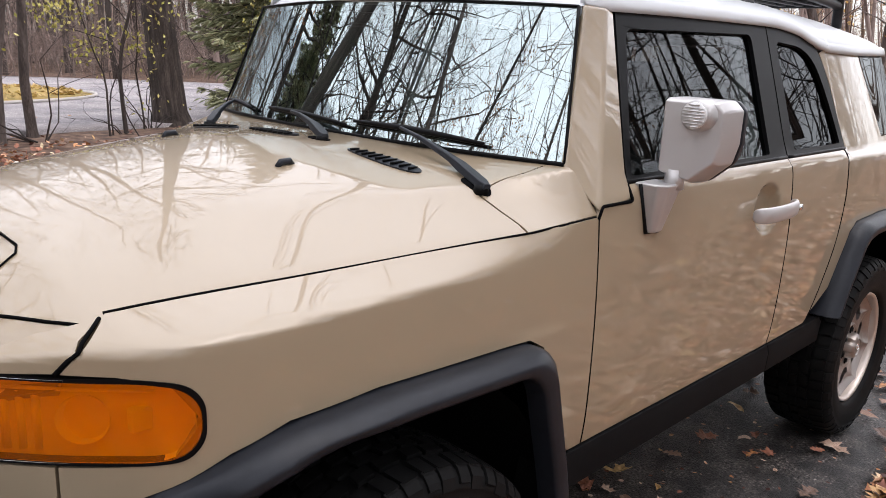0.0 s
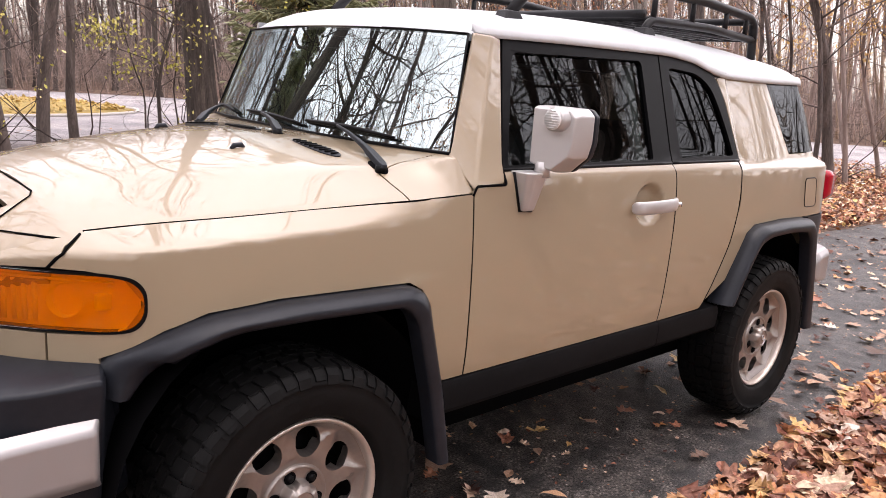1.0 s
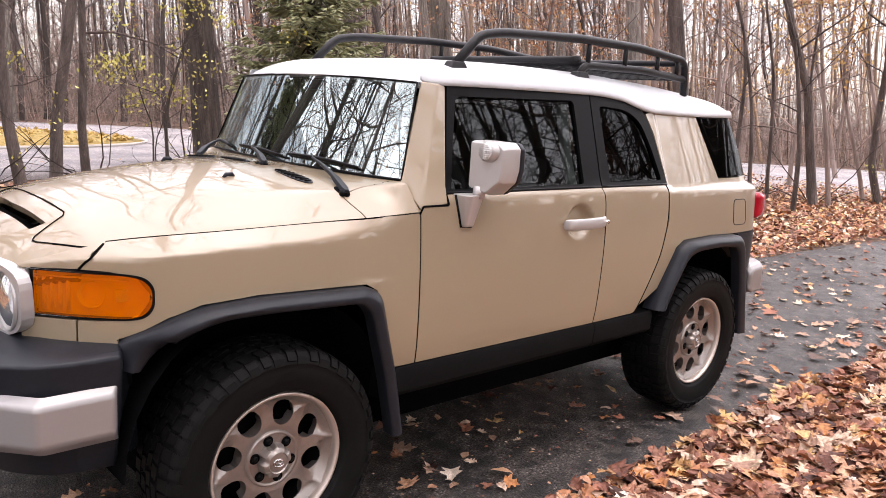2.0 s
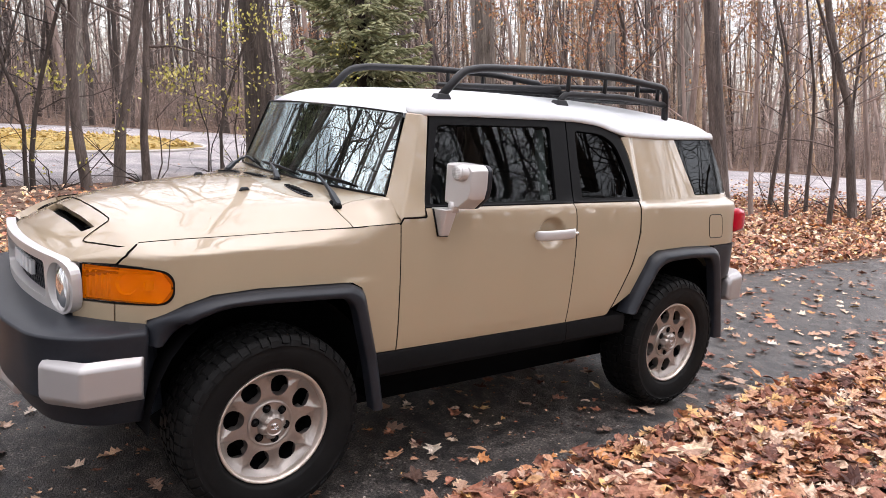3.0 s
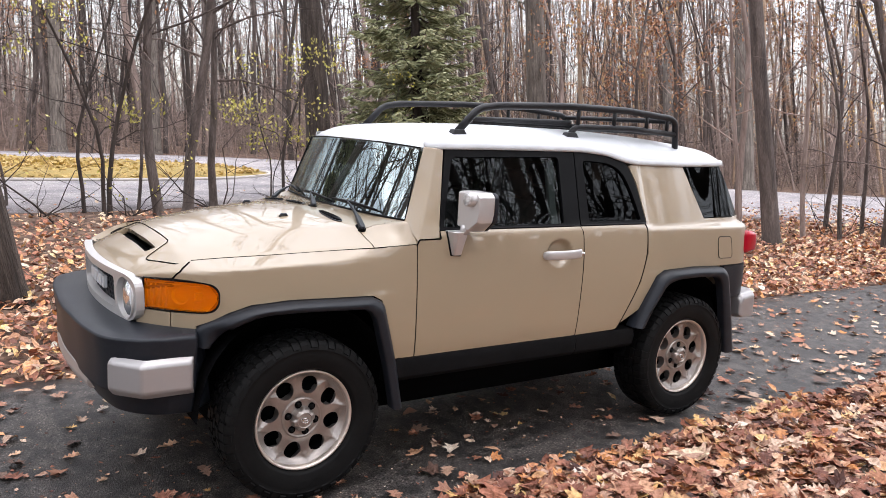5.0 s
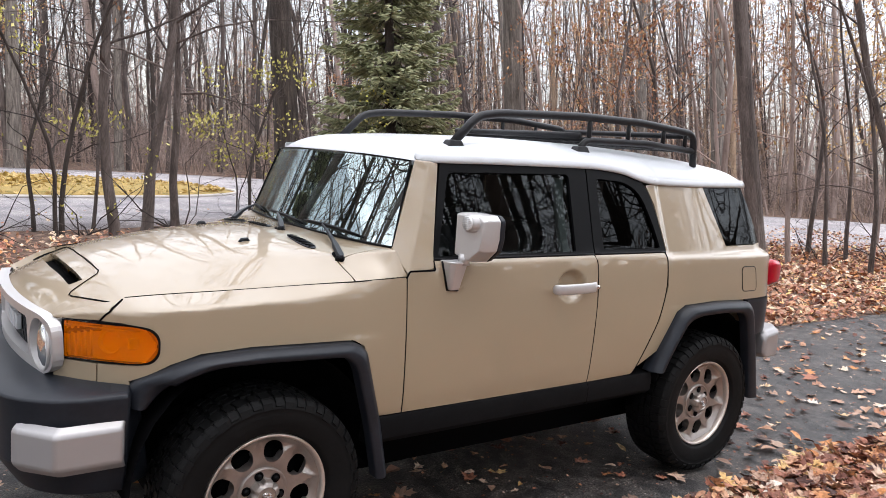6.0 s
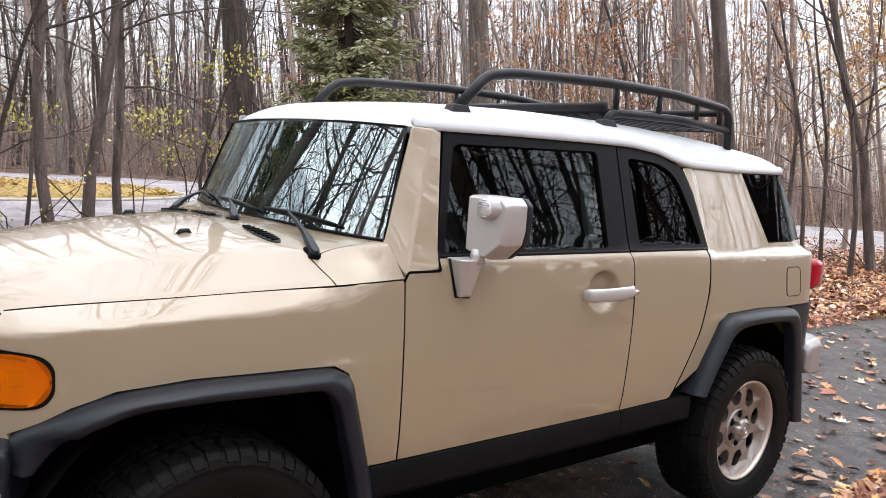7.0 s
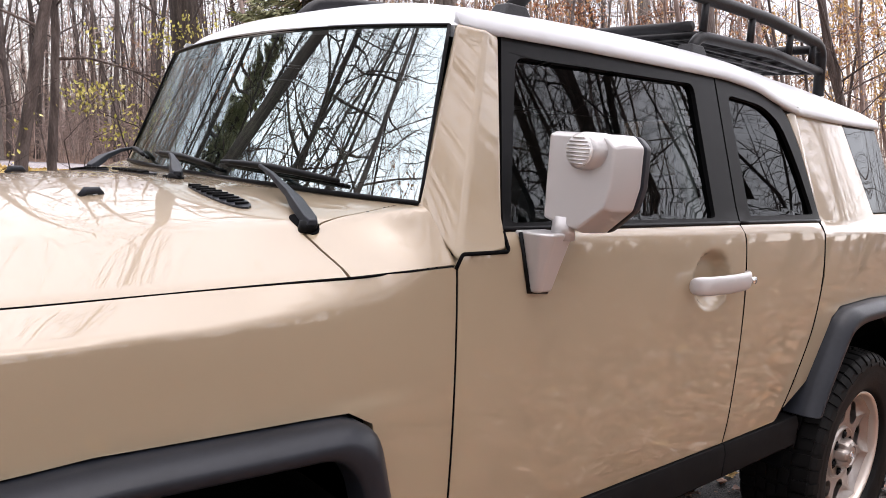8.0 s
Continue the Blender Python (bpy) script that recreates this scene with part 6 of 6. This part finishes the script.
TALL = []
for k, (h, r, mat, first, limbs) in enumerate(((22, 0.15, BARK, 0.32, 26), (20, 0.12, BARK, 0.26, 24), (24, 0.17, BARKPALE, 0.35, 24), (18, 0.075, BARK, 0.20, 24), (19, 0.09, BARKPALE, 0.25, 24), (21, 0.13, BARKDARK, 0.26, 28), (17, 0.065, BARKDARK, 0.18, 24))):
    t, b, _ = tree_meshes(100 + k, h, r, mat, first, limbs, 2, 3 + (k % 2), wobble=0.030 + 0.012 * (k % 3))
    TALL.append((("trunk", t), ("crown", b)))
THIN = []
for k, (h, r, mat) in enumerate(((8.5, 0.055, BARK), (6.5, 0.038, BARKDARK), (13, 0.085, BARK), (5.0, 0.026, BARK), (9.0, 0.06, BARKPALE), (3.2, 0.018, BARKDARK))):
    t, b, _ = tree_meshes(200 + k, h, r, mat, 0.16, 16, 2, 3, lean=0.10, wobble=0.11, sides=8, reach=0.26)
    THIN.append((("trunk", t), ("crown", b)))
STRAIGHT = []
for k, (h, r, mat) in enumerate(((11, 0.062, BARK), (12, 0.075, BARKPALE), (9, 0.045, BARK))):
    t, b, _ = tree_meshes(260 + k, h, r, mat, 0.25, 18, 2, 3, lean=0.02, wobble=0.035, sides=8, reach=0.2)
    STRAIGHT.append((("trunk", t), ("crown", b)))
yl = leaf_cloud(1, THIN[1][1][1], 330, YELLOWLEAF, (0.05, 0.10), 1.8, 3.6, 9)
rl = leaf_cloud(2, THIN[0][1][1], 2000, RUSSETLEAF, (0.05, 0.10), 2.5)
rl2 = leaf_cloud(3, THIN[4][1][1], 1100, RUSSETLEAF, (0.05, 0.10), 3.0)
gl = leaf_cloud(6, THIN[4][1][1], 1300, GOLDLEAF, (0.06, 0.11), 2.5)
yl2 = leaf_cloud(4, THIN[5][1][1], 170, YELLOWLEAF, (0.05, 0.09), 0.8, 3.0, 7)

ROADSIDE = []
for k in range(2):
    t, b, _ = tree_meshes(281 + k, 13 - k, 0.088, BARK, 0.20, 34, 3, 4, lean=0.06, wobble=0.08, sides=10, reach=0.27)
    ROADSIDE.append((("trunk", t), ("crown", b)))
BARE = "tall bare grey-brown woodland tree"
SAP = "thin bare understorey sapling"
# trees that stand out
t, b, _ = tree_meshes(301, 21, 0.31, BIGBARK, 0.27, 34, 3, 4, lean=0.0, wobble=0.012)
plant("tree", (("trunk", t), ("crown", b)), 6.15, 12.35, 0.4, 1.0, "large straight dark-barked tree by the road", "tree", "woodland trees")
t, b, _ = tree_meshes(302, 22, 0.26, GREYBARK, 0.27, 30, 3, 3, lean=0.0, wobble=0.012)
plant("tree", (("trunk", t), ("crown", b)), 10.6, 9.95, 1.0, 1.0, "large straight tree with furrowed grey bark", "tree", "woodland trees", (0.0, -0.03))
t, b, _ = tree_meshes(303, 19, 0.155, BARK, 0.30, 26, 3, 3, lean=0.02, wobble=0.02)
plant("tree", (("trunk", t), ("crown", b)), 11.6, 4.45, 2.2, 1.0, "grey-brown tree leaning slightly at the edge of the drive", "tree", "woodland trees", (0.0, 0.05))
t, b, _ = tree_meshes(304, 18, 0.15, BIGBARK, 0.24, 20, 2, 4, lean=0.05, wobble=0.03)
plant("tree", (("trunk", t), ("crown", b)), -0.83, 4.02, 0.8, 1.0, "dark trunk rising from deep leaves", "tree", "woodland trees", (-0.05, -0.20))
t, b, _ = tree_meshes(305, 25, 0.30, GREYBARK, 0.36, 18, 2, 3, lean=0.01, wobble=0.018)
for i, (x, y, sc) in enumerate(((2.9, 29.0, 0.9), (25.3, 15.0, 1.1), (23.4, 17.2, 0.75), (6.6, 29.4, 0.6), (19.6, 20.6, 0.7))):
    plant("tree", (("trunk", t), ("crown", b)), x, y, 1.3 * i, sc, "thick grey-barked tree across the road", "tree", "woodland trees", (0.0, 0.02 - 0.012 * i))
for i, (x, y, k, sc, tx, ty) in enumerate(((2.1, 10.4, 2, 1.05, 0.0, 0.12), (2.75, 10.9, 2, 1.15, 0.118, 0.21), (3.4, 11.5, 0, 0.9, 0, 0.05), (1.25, 10.5, 1, 1.2, 0, 0.0), (1.75, 10.7, 3, 1.3, 0, 0.0), (0.9, 10.9, 1, 1.0, 0, 0.0), (-0.3, 11.2, 3, 1.1, 0.05, 0.05), (4.6, 11.3, 5, 0.8, 0.1, 0.3), (4.9, 11.0, 5, 0.7, -0.1, -0.35), (12.9, 4.65, 1, 1.5, 0, 0.02), (13.4, 4.2, 0, 1.0, 0, 0.01), (14.9, 4.6, 3, 1.3, 0, -0.02), (15.6, 3.6, 1, 1.2, 0, 0.02), (13.0, 6.2, 4, 1.0, 0, 0.0), (16.5, 4.4, 0, 1.0, 0, 0.02), (0.2, 9.6, 5, 1.0, 0.5, 0.7))):
    plant("sapling", STRAIGHT[k % 3] if x > 12 else ROADSIDE[i % 2] if k == 2 or i == 2 else THIN[k], x, y, 0.7 * i, sc if x < 12 else 0.72, SAP, "sapling", "saplings", (tx, ty))
for i, (x, y, k) in enumerate(((1.15, 10.45, 0), (4.5, 11.2, 1), (4.9, 11.5, 0), (5.4, 11.9, 1), (7.6, 12.0, 1))):
    base = THIN[1] if k == 0 else THIN[5]
    plant("sapling", base + (("foliage", yl if k == 0 else yl2),), x, y, 1.3 * i, 1.0 if k == 0 else 1.1, "slender sapling with a few yellow-green leaves", "sapling", "saplings with yellow leaves")

for x, y, k, sc, leaves in ((11.4, 7.4, 0, 0.95, "rl"), (10.2, 9.0, 4, 1.0, "rl2"), (12.6, 7.9, 0, 1.1, "rl"), (15.2, 5.6, 0, 1.0, "rl"), (13.6, 7.0, 4, 0.9, "rl2"), (-0.2, 30.6, 0, 0.9, "rl"), (1.6, 31.0, 4, 1.3, "rl2"), (3.0, 31.5, 0, 1.3, "rl")):
    plant("sapling", THIN[k] + (("foliage", rl if leaves == "rl" else rl2),), x, y, 2.1 * x, sc, "sapling holding russet leaves", "sapling", "saplings")
for x, y, sc in ((17.5, 3.6, 0.9), (19.4, 6.2, 1.1), (21.0, 4.2, 1.2), (24.5, 7.0, 1.3)):
    plant("sapling", THIN[4] + (("foliage", gl),), x, y, 1.7 * x, sc, "sapling holding golden leaves", "sapling", "saplings")


def shrub_mesh(seed, stems, length):
    """Bare arching stems from one root."""
    w = Wood(seed)
    for _ in range(stems):
        a = w.rng.uniform(0, 6.283)
        go = Vector((math.cos(a), math.sin(a), w.rng.uniform(0.15, 1.6)))
        w.grow(Vector((0.1 * math.cos(a), 0.1 * math.sin(a), -0.03)), go, length * w.rng.uniform(0.6, 1.3), 0.014, 2, 4, 2, -0.12)
    return w.mesh("crown", BARKDARK)


SHRUBS = [shrub_mesh(400 + k, 5 + k, 1.5 + 0.35 * k) for k in range(3)]
SHRUBLEAF = leaf_cloud(5, SHRUBS[1], 60, YELLOWLEAF, (0.05, 0.09), 0.3)
for i, (x, y, k) in enumerate(((0.1, 10.0, 2), (1.5, 10.0, 1), (3.2, 10.6, 2), (4.7, 11.1, 0), (5.5, 11.8, 1), (-1.3, 9.8, 1), (12.4, 5.6, 0), (14.2, 4.7, 1), (15.8, 4.0, 2), (17.4, 3.2, 1), (9.0, 10.6, 1))):
    extra = (("foliage", SHRUBLEAF),) if k == 1 and i != 7 else ()
    plant("shrub", (("crown", SHRUBS[k]),) + extra, x, y, 1.7 * i, 0.8 + 0.12 * (i % 3), "bare arching shrub with a few pale leaves" if extra else "bare arching shrub in the leaf litter", "shrub", "shrubs by the road")

# many-twigged trees ahead of the bonnet and across the drive
TWIGGY = []
for k in range(2):
    t, b, _ = tree_meshes(320 + k, 15, 0.085, BARKDARK, 0.14, 32, 3, 4, lean=0.06, wobble=0.06, sides=8, reach=0.27)
    TWIGGY.append((("trunk", t), ("crown", b)))
for i, (x, y, sc) in enumerate(((-3.3, 8.6, 1.0), (-5.6, 10.5, 1.1), (-3.0, 12.8, 1.15), (-7.0, 14.5, 1.2), (-5.0, 17.5, 1.2), (-9.5, 13.5, 1.0), (-8.0, 20.0, 1.3), (-5.5, 5.2, 1.0), (-8.2, 7.6, 1.1), (-6.6, 8.4, 1.2), (-11.5, 9.0, 1.2), (-9.6, 6.0, 1.1), (-4.4, 6.9, 0.9), (-13.0, 6.5, 1.2), (-2.2, 9.9, 0.8), (6.5, -7.6, 0.9), (9.6, -6.8, 1.0), (12.0, -9.5, 1.1), (8.2, -10.5, 1.1))):
    plant("tree", TWIGGY[i % 2], x, y, 1.1 * i, sc, "bare tree with a crown of many fine twigs", "tree", "woodland trees", (0.05 * (i % 3 - 1), 0.08 * (i % 2)))

# heavy-limbed trees that hang over the drive ahead
t, b, _ = tree_meshes(331, 17, 0.20, BARKDARK, 0.20, 30, 3, 4, lean=0.10, wobble=0.05, sides=10, reach=0.30)
for i, (x, y, sc) in enumerate(((-7.2, 8.2, 1.0), (-3.1, 11.2, 1.0))):
    plant("tree", (("trunk", t), ("crown", b)), x, y, 1.9 * i + 0.4, sc, "heavy-limbed bare tree beside the drive", "tree", "woodland trees", (0.05, 0.10 - 0.07 * i))

# spruces: one behind the car, one further up the drive
def spruce_meshes(seed, height):
    rng = random.Random(seed)
    w = Wood(seed)
    w.limb([Vector((0, 0, height * k / 8)) for k in range(9)], [0.17 * (1 - 0.95 * k / 8) for k in range(9)], 8)
    trunk = w.mesh("trunk", BARKDARK)
    b, V, F = Wood(seed + 1), [], []
    z = 0.7
    while z < height * 0.98:
        t = z / height
        reach = 1.9 * (1 - t) ** 0.75 + 0.15
        for _ in range(11 if t < 0.7 else 7):
            a = rng.uniform(0, 6.283)
            L = reach * rng.uniform(0.65, 1.12)
            out = Vector((math.cos(a), math.sin(a), 0))
            pts = [Vector((0, 0, z)) + out * L * k / 5 + Vector((0, 0, -0.30 * L * math.sin(1.9 * k / 5) * (1 - t * 0.6) + 0.16 * L * (k / 5) ** 2)) for k in range(6)]
            b.limb(pts, [0.018 * (1 - 0.8 * k / 5) + 0.002 for k in range(6)], 3)
            side = Vector((-out.y, out.x, 0))
            n = int(14 + 32 * L)
            for k in range(n):
                u = rng.uniform(0.15, 1.0)
                i = min(4, int(u * 5))
                p = pts[i].lerp(pts[i + 1], u * 5 - i)
                s = rng.choice((-1, 1))
                ln = L * 0.30 * (1.2 - u) + 0.09
                d = (out * rng.uniform(0.4, 0.9) + side * s * rng.uniform(0.2, 1.0) + Vector((0, 0, rng.uniform(-0.55, 0.10)))).normalized() * ln
                q = d.cross(Vector((rng.gauss(0, 0.5), rng.gauss(0, 0.5), 1))).normalized() * rng.uniform(0.014, 0.032)
                base = len(V)
                V += [tuple(v) for v in (p, p + d * 0.35 + q, p + d * 0.7 + q * 0.8, p + d, p + d * 0.7 - q * 0.8, p + d * 0.35 - q, p + d * 0.5 + Vector((0, 0, 0.03)))]
                F += [(base, base + 1, base + 6), (base + 1, base + 2, base + 6), (base + 2, base + 3, base + 6), (base + 3, base + 4, base + 6), (base + 4, base + 5, base + 6), (base + 5, base, base + 6)]
        z += rng.uniform(0.20, 0.34)
    me = bpy.data.meshes.new("needles")
    me.from_pydata(V, [], F)
    me.materials.append(NEEDLES)
    return (("trunk", trunk), ("bough", b.mesh("bough", BARKDARK)), ("needles", me))


sp = spruce_meshes(77, 12.5)
plant("spruce", sp, 9.05, 12.7, 0.0, 1.0, "dense olive-green spruce with drooping branches", "spruce")
plant("spruce", sp, -5.4, 14.2, 2.0, 1.0, "dense olive-green spruce with drooping branches", "spruce")


def free(x, y):
    """True where a tree may stand: off drive, road and the camera's ground."""
    if -6 < x < 12 and -6.5 < y < 3.2:
        return False
    if -9 < x < 30 and near_edge(x) - 1.2 < y < far_edge(x) + 1.2:
        return False
    for a, b in zip(road_near[::6], road_far[::6]):
        m = (a + b) / 2
        w = (a - b).length / 2 + 0.8
        if math.hypot(x - m.x, y - m.y) < w:
            return False
    return True


rng = random.Random(9)
spots = []


def try_spot(x, y, gap):
    if free(x, y) and all((x - a) ** 2 + (y - b) ** 2 > gap * gap for a, b in spots):
        spots.append((x, y))
        return True
    return False


made = 0
while made < 105:  # nearest ring of whole trees, all round
    a, r = rng.uniform(0, 6.283), rng.uniform(7.5, 34)
    x, y = 2 + r * math.cos(a), 2 + r * math.sin(a)
    if 0 < x < 16 and 3 < y < 10.5 and rng.random() < 0.85:
        continue
    if x < -1.5 and y > 3 and r < 24 and rng.random() < 0.85:
        continue
    if 0.3 < math.atan2(y + 4.4, x + 1.5) < 1.62 and math.hypot(x + 1.5, y + 4.4) < 25:
        continue
    if not try_spot(x, y, 1.7):
        continue
    k = rng.randrange(len(TALL))
    if math.atan2(y + 4.4, x + 1.5) < 0.95 and x > 6 and y > 0:
        k = rng.choice((2, 4, 4, 1))
    plant("tree", TALL[k], x, y, rng.uniform(0, 6.283), rng.uniform(0.8, 1.15), BARE, "tree", "woodland trees", (rng.gauss(0, 0.03), rng.gauss(0, 0.03)))
    made += 1
made = 0
while made < 130:  # understorey
    a, r = rng.uniform(-0.6, 2.6), rng.uniform(12, 46)
    x, y = r * math.cos(a), r * math.sin(a) - 2
    if 0 < x < 13 and y < 11:
        continue
    if not try_spot(x, y, 0.9):
        continue
    k = rng.randrange(len(THIN)) if x < y * 1.3 else rng.choice((0, 2, 4, 4, 4))
    extra, label = (), SAP
    if k == 0 and rng.random() < 0.55:
        extra, label = (("foliage", rl),), "sapling holding russet leaves"
    if k == 4 and rng.random() < 0.5:
        extra, label = (("foliage", rl2),), "sapling holding russet leaves"
    plant("sapling", THIN[k] + extra, x, y, rng.uniform(0, 6.283), rng.uniform(0.8, 1.5), label, "sapling", "saplings", (rng.gauss(0, 0.06), rng.gauss(0, 0.06)))
    made += 1


def crooked(rng, p, d, length, n, sway):
    """A line of points that wanders as it climbs."""
    pts, drift = [p.copy()], Vector((0, 0, 0))
    for _ in range(n):
        drift = drift * 0.6 + Vector((rng.gauss(0, sway), rng.gauss(0, sway), 0))
        p = p + (d + drift) * (length / n)
        pts.append(p.copy())
    return pts


def far_woods(name, count, r0, r1, seed, mat, arc=(0, 6.283), twigs=14, label="far grey-brown woodland", thick=(0.035, 0.15)):
    w = Wood(seed)
    rng = w.rng
    n = 0
    while n < count:
        a, r = rng.uniform(*arc), math.sqrt(rng.uniform(r0 * r0, r1 * r1))
        x, y = 4 + r * math.cos(a), 4 + r * math.sin(a)
        if not free(x, y):
            continue
        n += 1
        h, rad = rng.uniform(12, 23), thick[0] + (thick[1] - thick[0]) * rng.random() ** 1.7
        d = Vector((UP.x + rng.gauss(0, 0.05), UP.y + rng.gauss(0, 0.05), 1))
        m = 7
        pts = crooked(rng, Vector((x, y, bumpy(x, y))), d, h, m, 0.045)
        w.limb(pts, [rad * (1.0 - 0.93 * (k / m) ** 1.1) for k in range(m + 1)], 5)
        if rng.random() < 0.4:  # a fork
            i = rng.randrange(2, 5)
            e = crooked(rng, pts[i], d + Vector((rng.gauss(0, 0.22), rng.gauss(0, 0.22), 0)), h * (1 - i / m) * 0.9, 4, 0.07)
            w.limb(e, [rad * 0.6 * (1 - 0.22 * k) for k in range(5)], 4)
        for _ in range(twigs):
            t = rng.uniform(0.10, 0.95)
            i = int(t * m)
            p = pts[i].lerp(pts[min(m, i + 1)], t * m - i)
            b = rng.uniform(0, 6.283)
            e = crooked(rng, p, Vector((math.cos(b), math.sin(b), rng.uniform(-0.1, 1.1))), rng.uniform(0.6, 3.0), 3, 0.35)
            rr = max(0.008, rad * rng.uniform(0.10, 0.26))
            w.limb(e, [rr, rr * 0.75, rr * 0.5, 0.003], 3)
            for q in e[1:3]:
                f = q + Vector((rng.gauss(0, 0.5), rng.gauss(0, 0.5), rng.gauss(0.4, 0.4)))
                w.limb([q, f], [rr * 0.5, 0.003], 3)
    ob = new(name, w.mesh(name, mat))
    return tagged(ob, label, "woodland", kind="stuff")


def thicket(count, r0, r1, seed, tall=(1.5, 8.0)):
    """Thin undergrowth stems between the far trees."""
    w = Wood(seed)
    rng, n = w.rng, 0
    while n < count:
        a, r = rng.uniform(-0.35, 1.85), math.sqrt(rng.uniform(r0 * r0, r1 * r1))
        x, y = 4 + r * math.cos(a), 4 + r * math.sin(a)
        if not free(x, y):
            continue
        n += 1
        h = rng.uniform(*tall)
        rad = min(rng.uniform(0.012, 0.045), 0.006 + 0.006 * h)
        d = Vector((UP.x + rng.gauss(0, 0.14), UP.y + rng.gauss(0, 0.14), 1))
        pts = crooked(rng, Vector((x, y, bumpy(x, y))), d, h, 4, 0.09)
        w.limb(pts, [rad, rad * 0.85, rad * 0.65, rad * 0.4, 0.004], 4)
        for _ in range(8):
            t = rng.uniform(0.1, 0.95) * 4
            q = pts[int(t)].lerp(pts[int(t) + 1], t - int(t))
            b = rng.uniform(0, 6.283)
            e = q + Vector((math.cos(b), math.sin(b), rng.uniform(-0.1, 1.2))) * rng.uniform(0.4, 1.6)
            w.limb([q, e], [rad * 0.4, 0.004], 3)
    ob = new("undergrowth", w.mesh("undergrowth", BARKPALE))
    tagged(ob, "thin bare undergrowth between the far trees", "undergrowth", kind="stuff")


def twig_haze(count, r0, r1, seed, arc):
    """Crowns of the far trees: a mist of fine twigs."""
    w = Wood(seed)
    rng, n = w.rng, 0
    while n < count:
        a, r = rng.uniform(*arc), math.sqrt(rng.uniform(r0 * r0, r1 * r1))
        x, y = 4 + r * math.cos(a), 4 + r * math.sin(a)
        if not free(x, y):
            continue
        n += 1
        top = rng.uniform(9, 20)
        for _ in range(46):
            h = rng.uniform(2.0, top)
            p = Vector((x + UP.x * h + rng.gauss(0, 0.8), y + UP.y * h + rng.gauss(0, 0.8), h))
            d = Vector((rng.gauss(0, 0.8), rng.gauss(0, 0.8), rng.uniform(-0.1, 1.4)))
            q = p + d * rng.uniform(0.5, 1.3)
            w.limb([p, q], [rng.uniform(0.008, 0.022), 0.004], 3)
    ob = new("twigs", w.mesh("twigs", BARKPALE))
    tagged(ob, "mist of fine bare twigs in the far crowns", "woodland", kind="stuff")


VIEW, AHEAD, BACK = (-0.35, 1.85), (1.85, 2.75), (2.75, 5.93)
far_woods("woodland", 260, 26, 55, 41, BARK, (0.40, 1.85), 22)
# The right-hand woods take the bark with sunlight in its colour.
far_woods("woodland", 215, 26, 60, 42, BARKSUNLIT, (-0.35, 1.0), 22)
far_woods("woodland", 420, 50, 110, 43, BARKPALE, VIEW, 12)
far_woods("woodland", 320, 50, 110, 45, BARKDARK, (0.7, 1.85), 12)
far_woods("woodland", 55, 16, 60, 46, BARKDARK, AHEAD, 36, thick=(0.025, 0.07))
# Out of view: woods mirrored in the car, thickened with twigs to block low sky.
far_woods("woodland", 360, 10, 40, 44, BARK, BACK, 12)
far_woods("woodland", 120, 40, 80, 47, BARKDARK, BACK, 8)
twig_haze(300, 12, 42, 52, BACK)
twig_haze(900, 28, 90, 49, (0.3, 1.75))
thicket(2400, 27, 75, 48)
thicket(1900, 24, 40, 50, (0.5, 2.2))
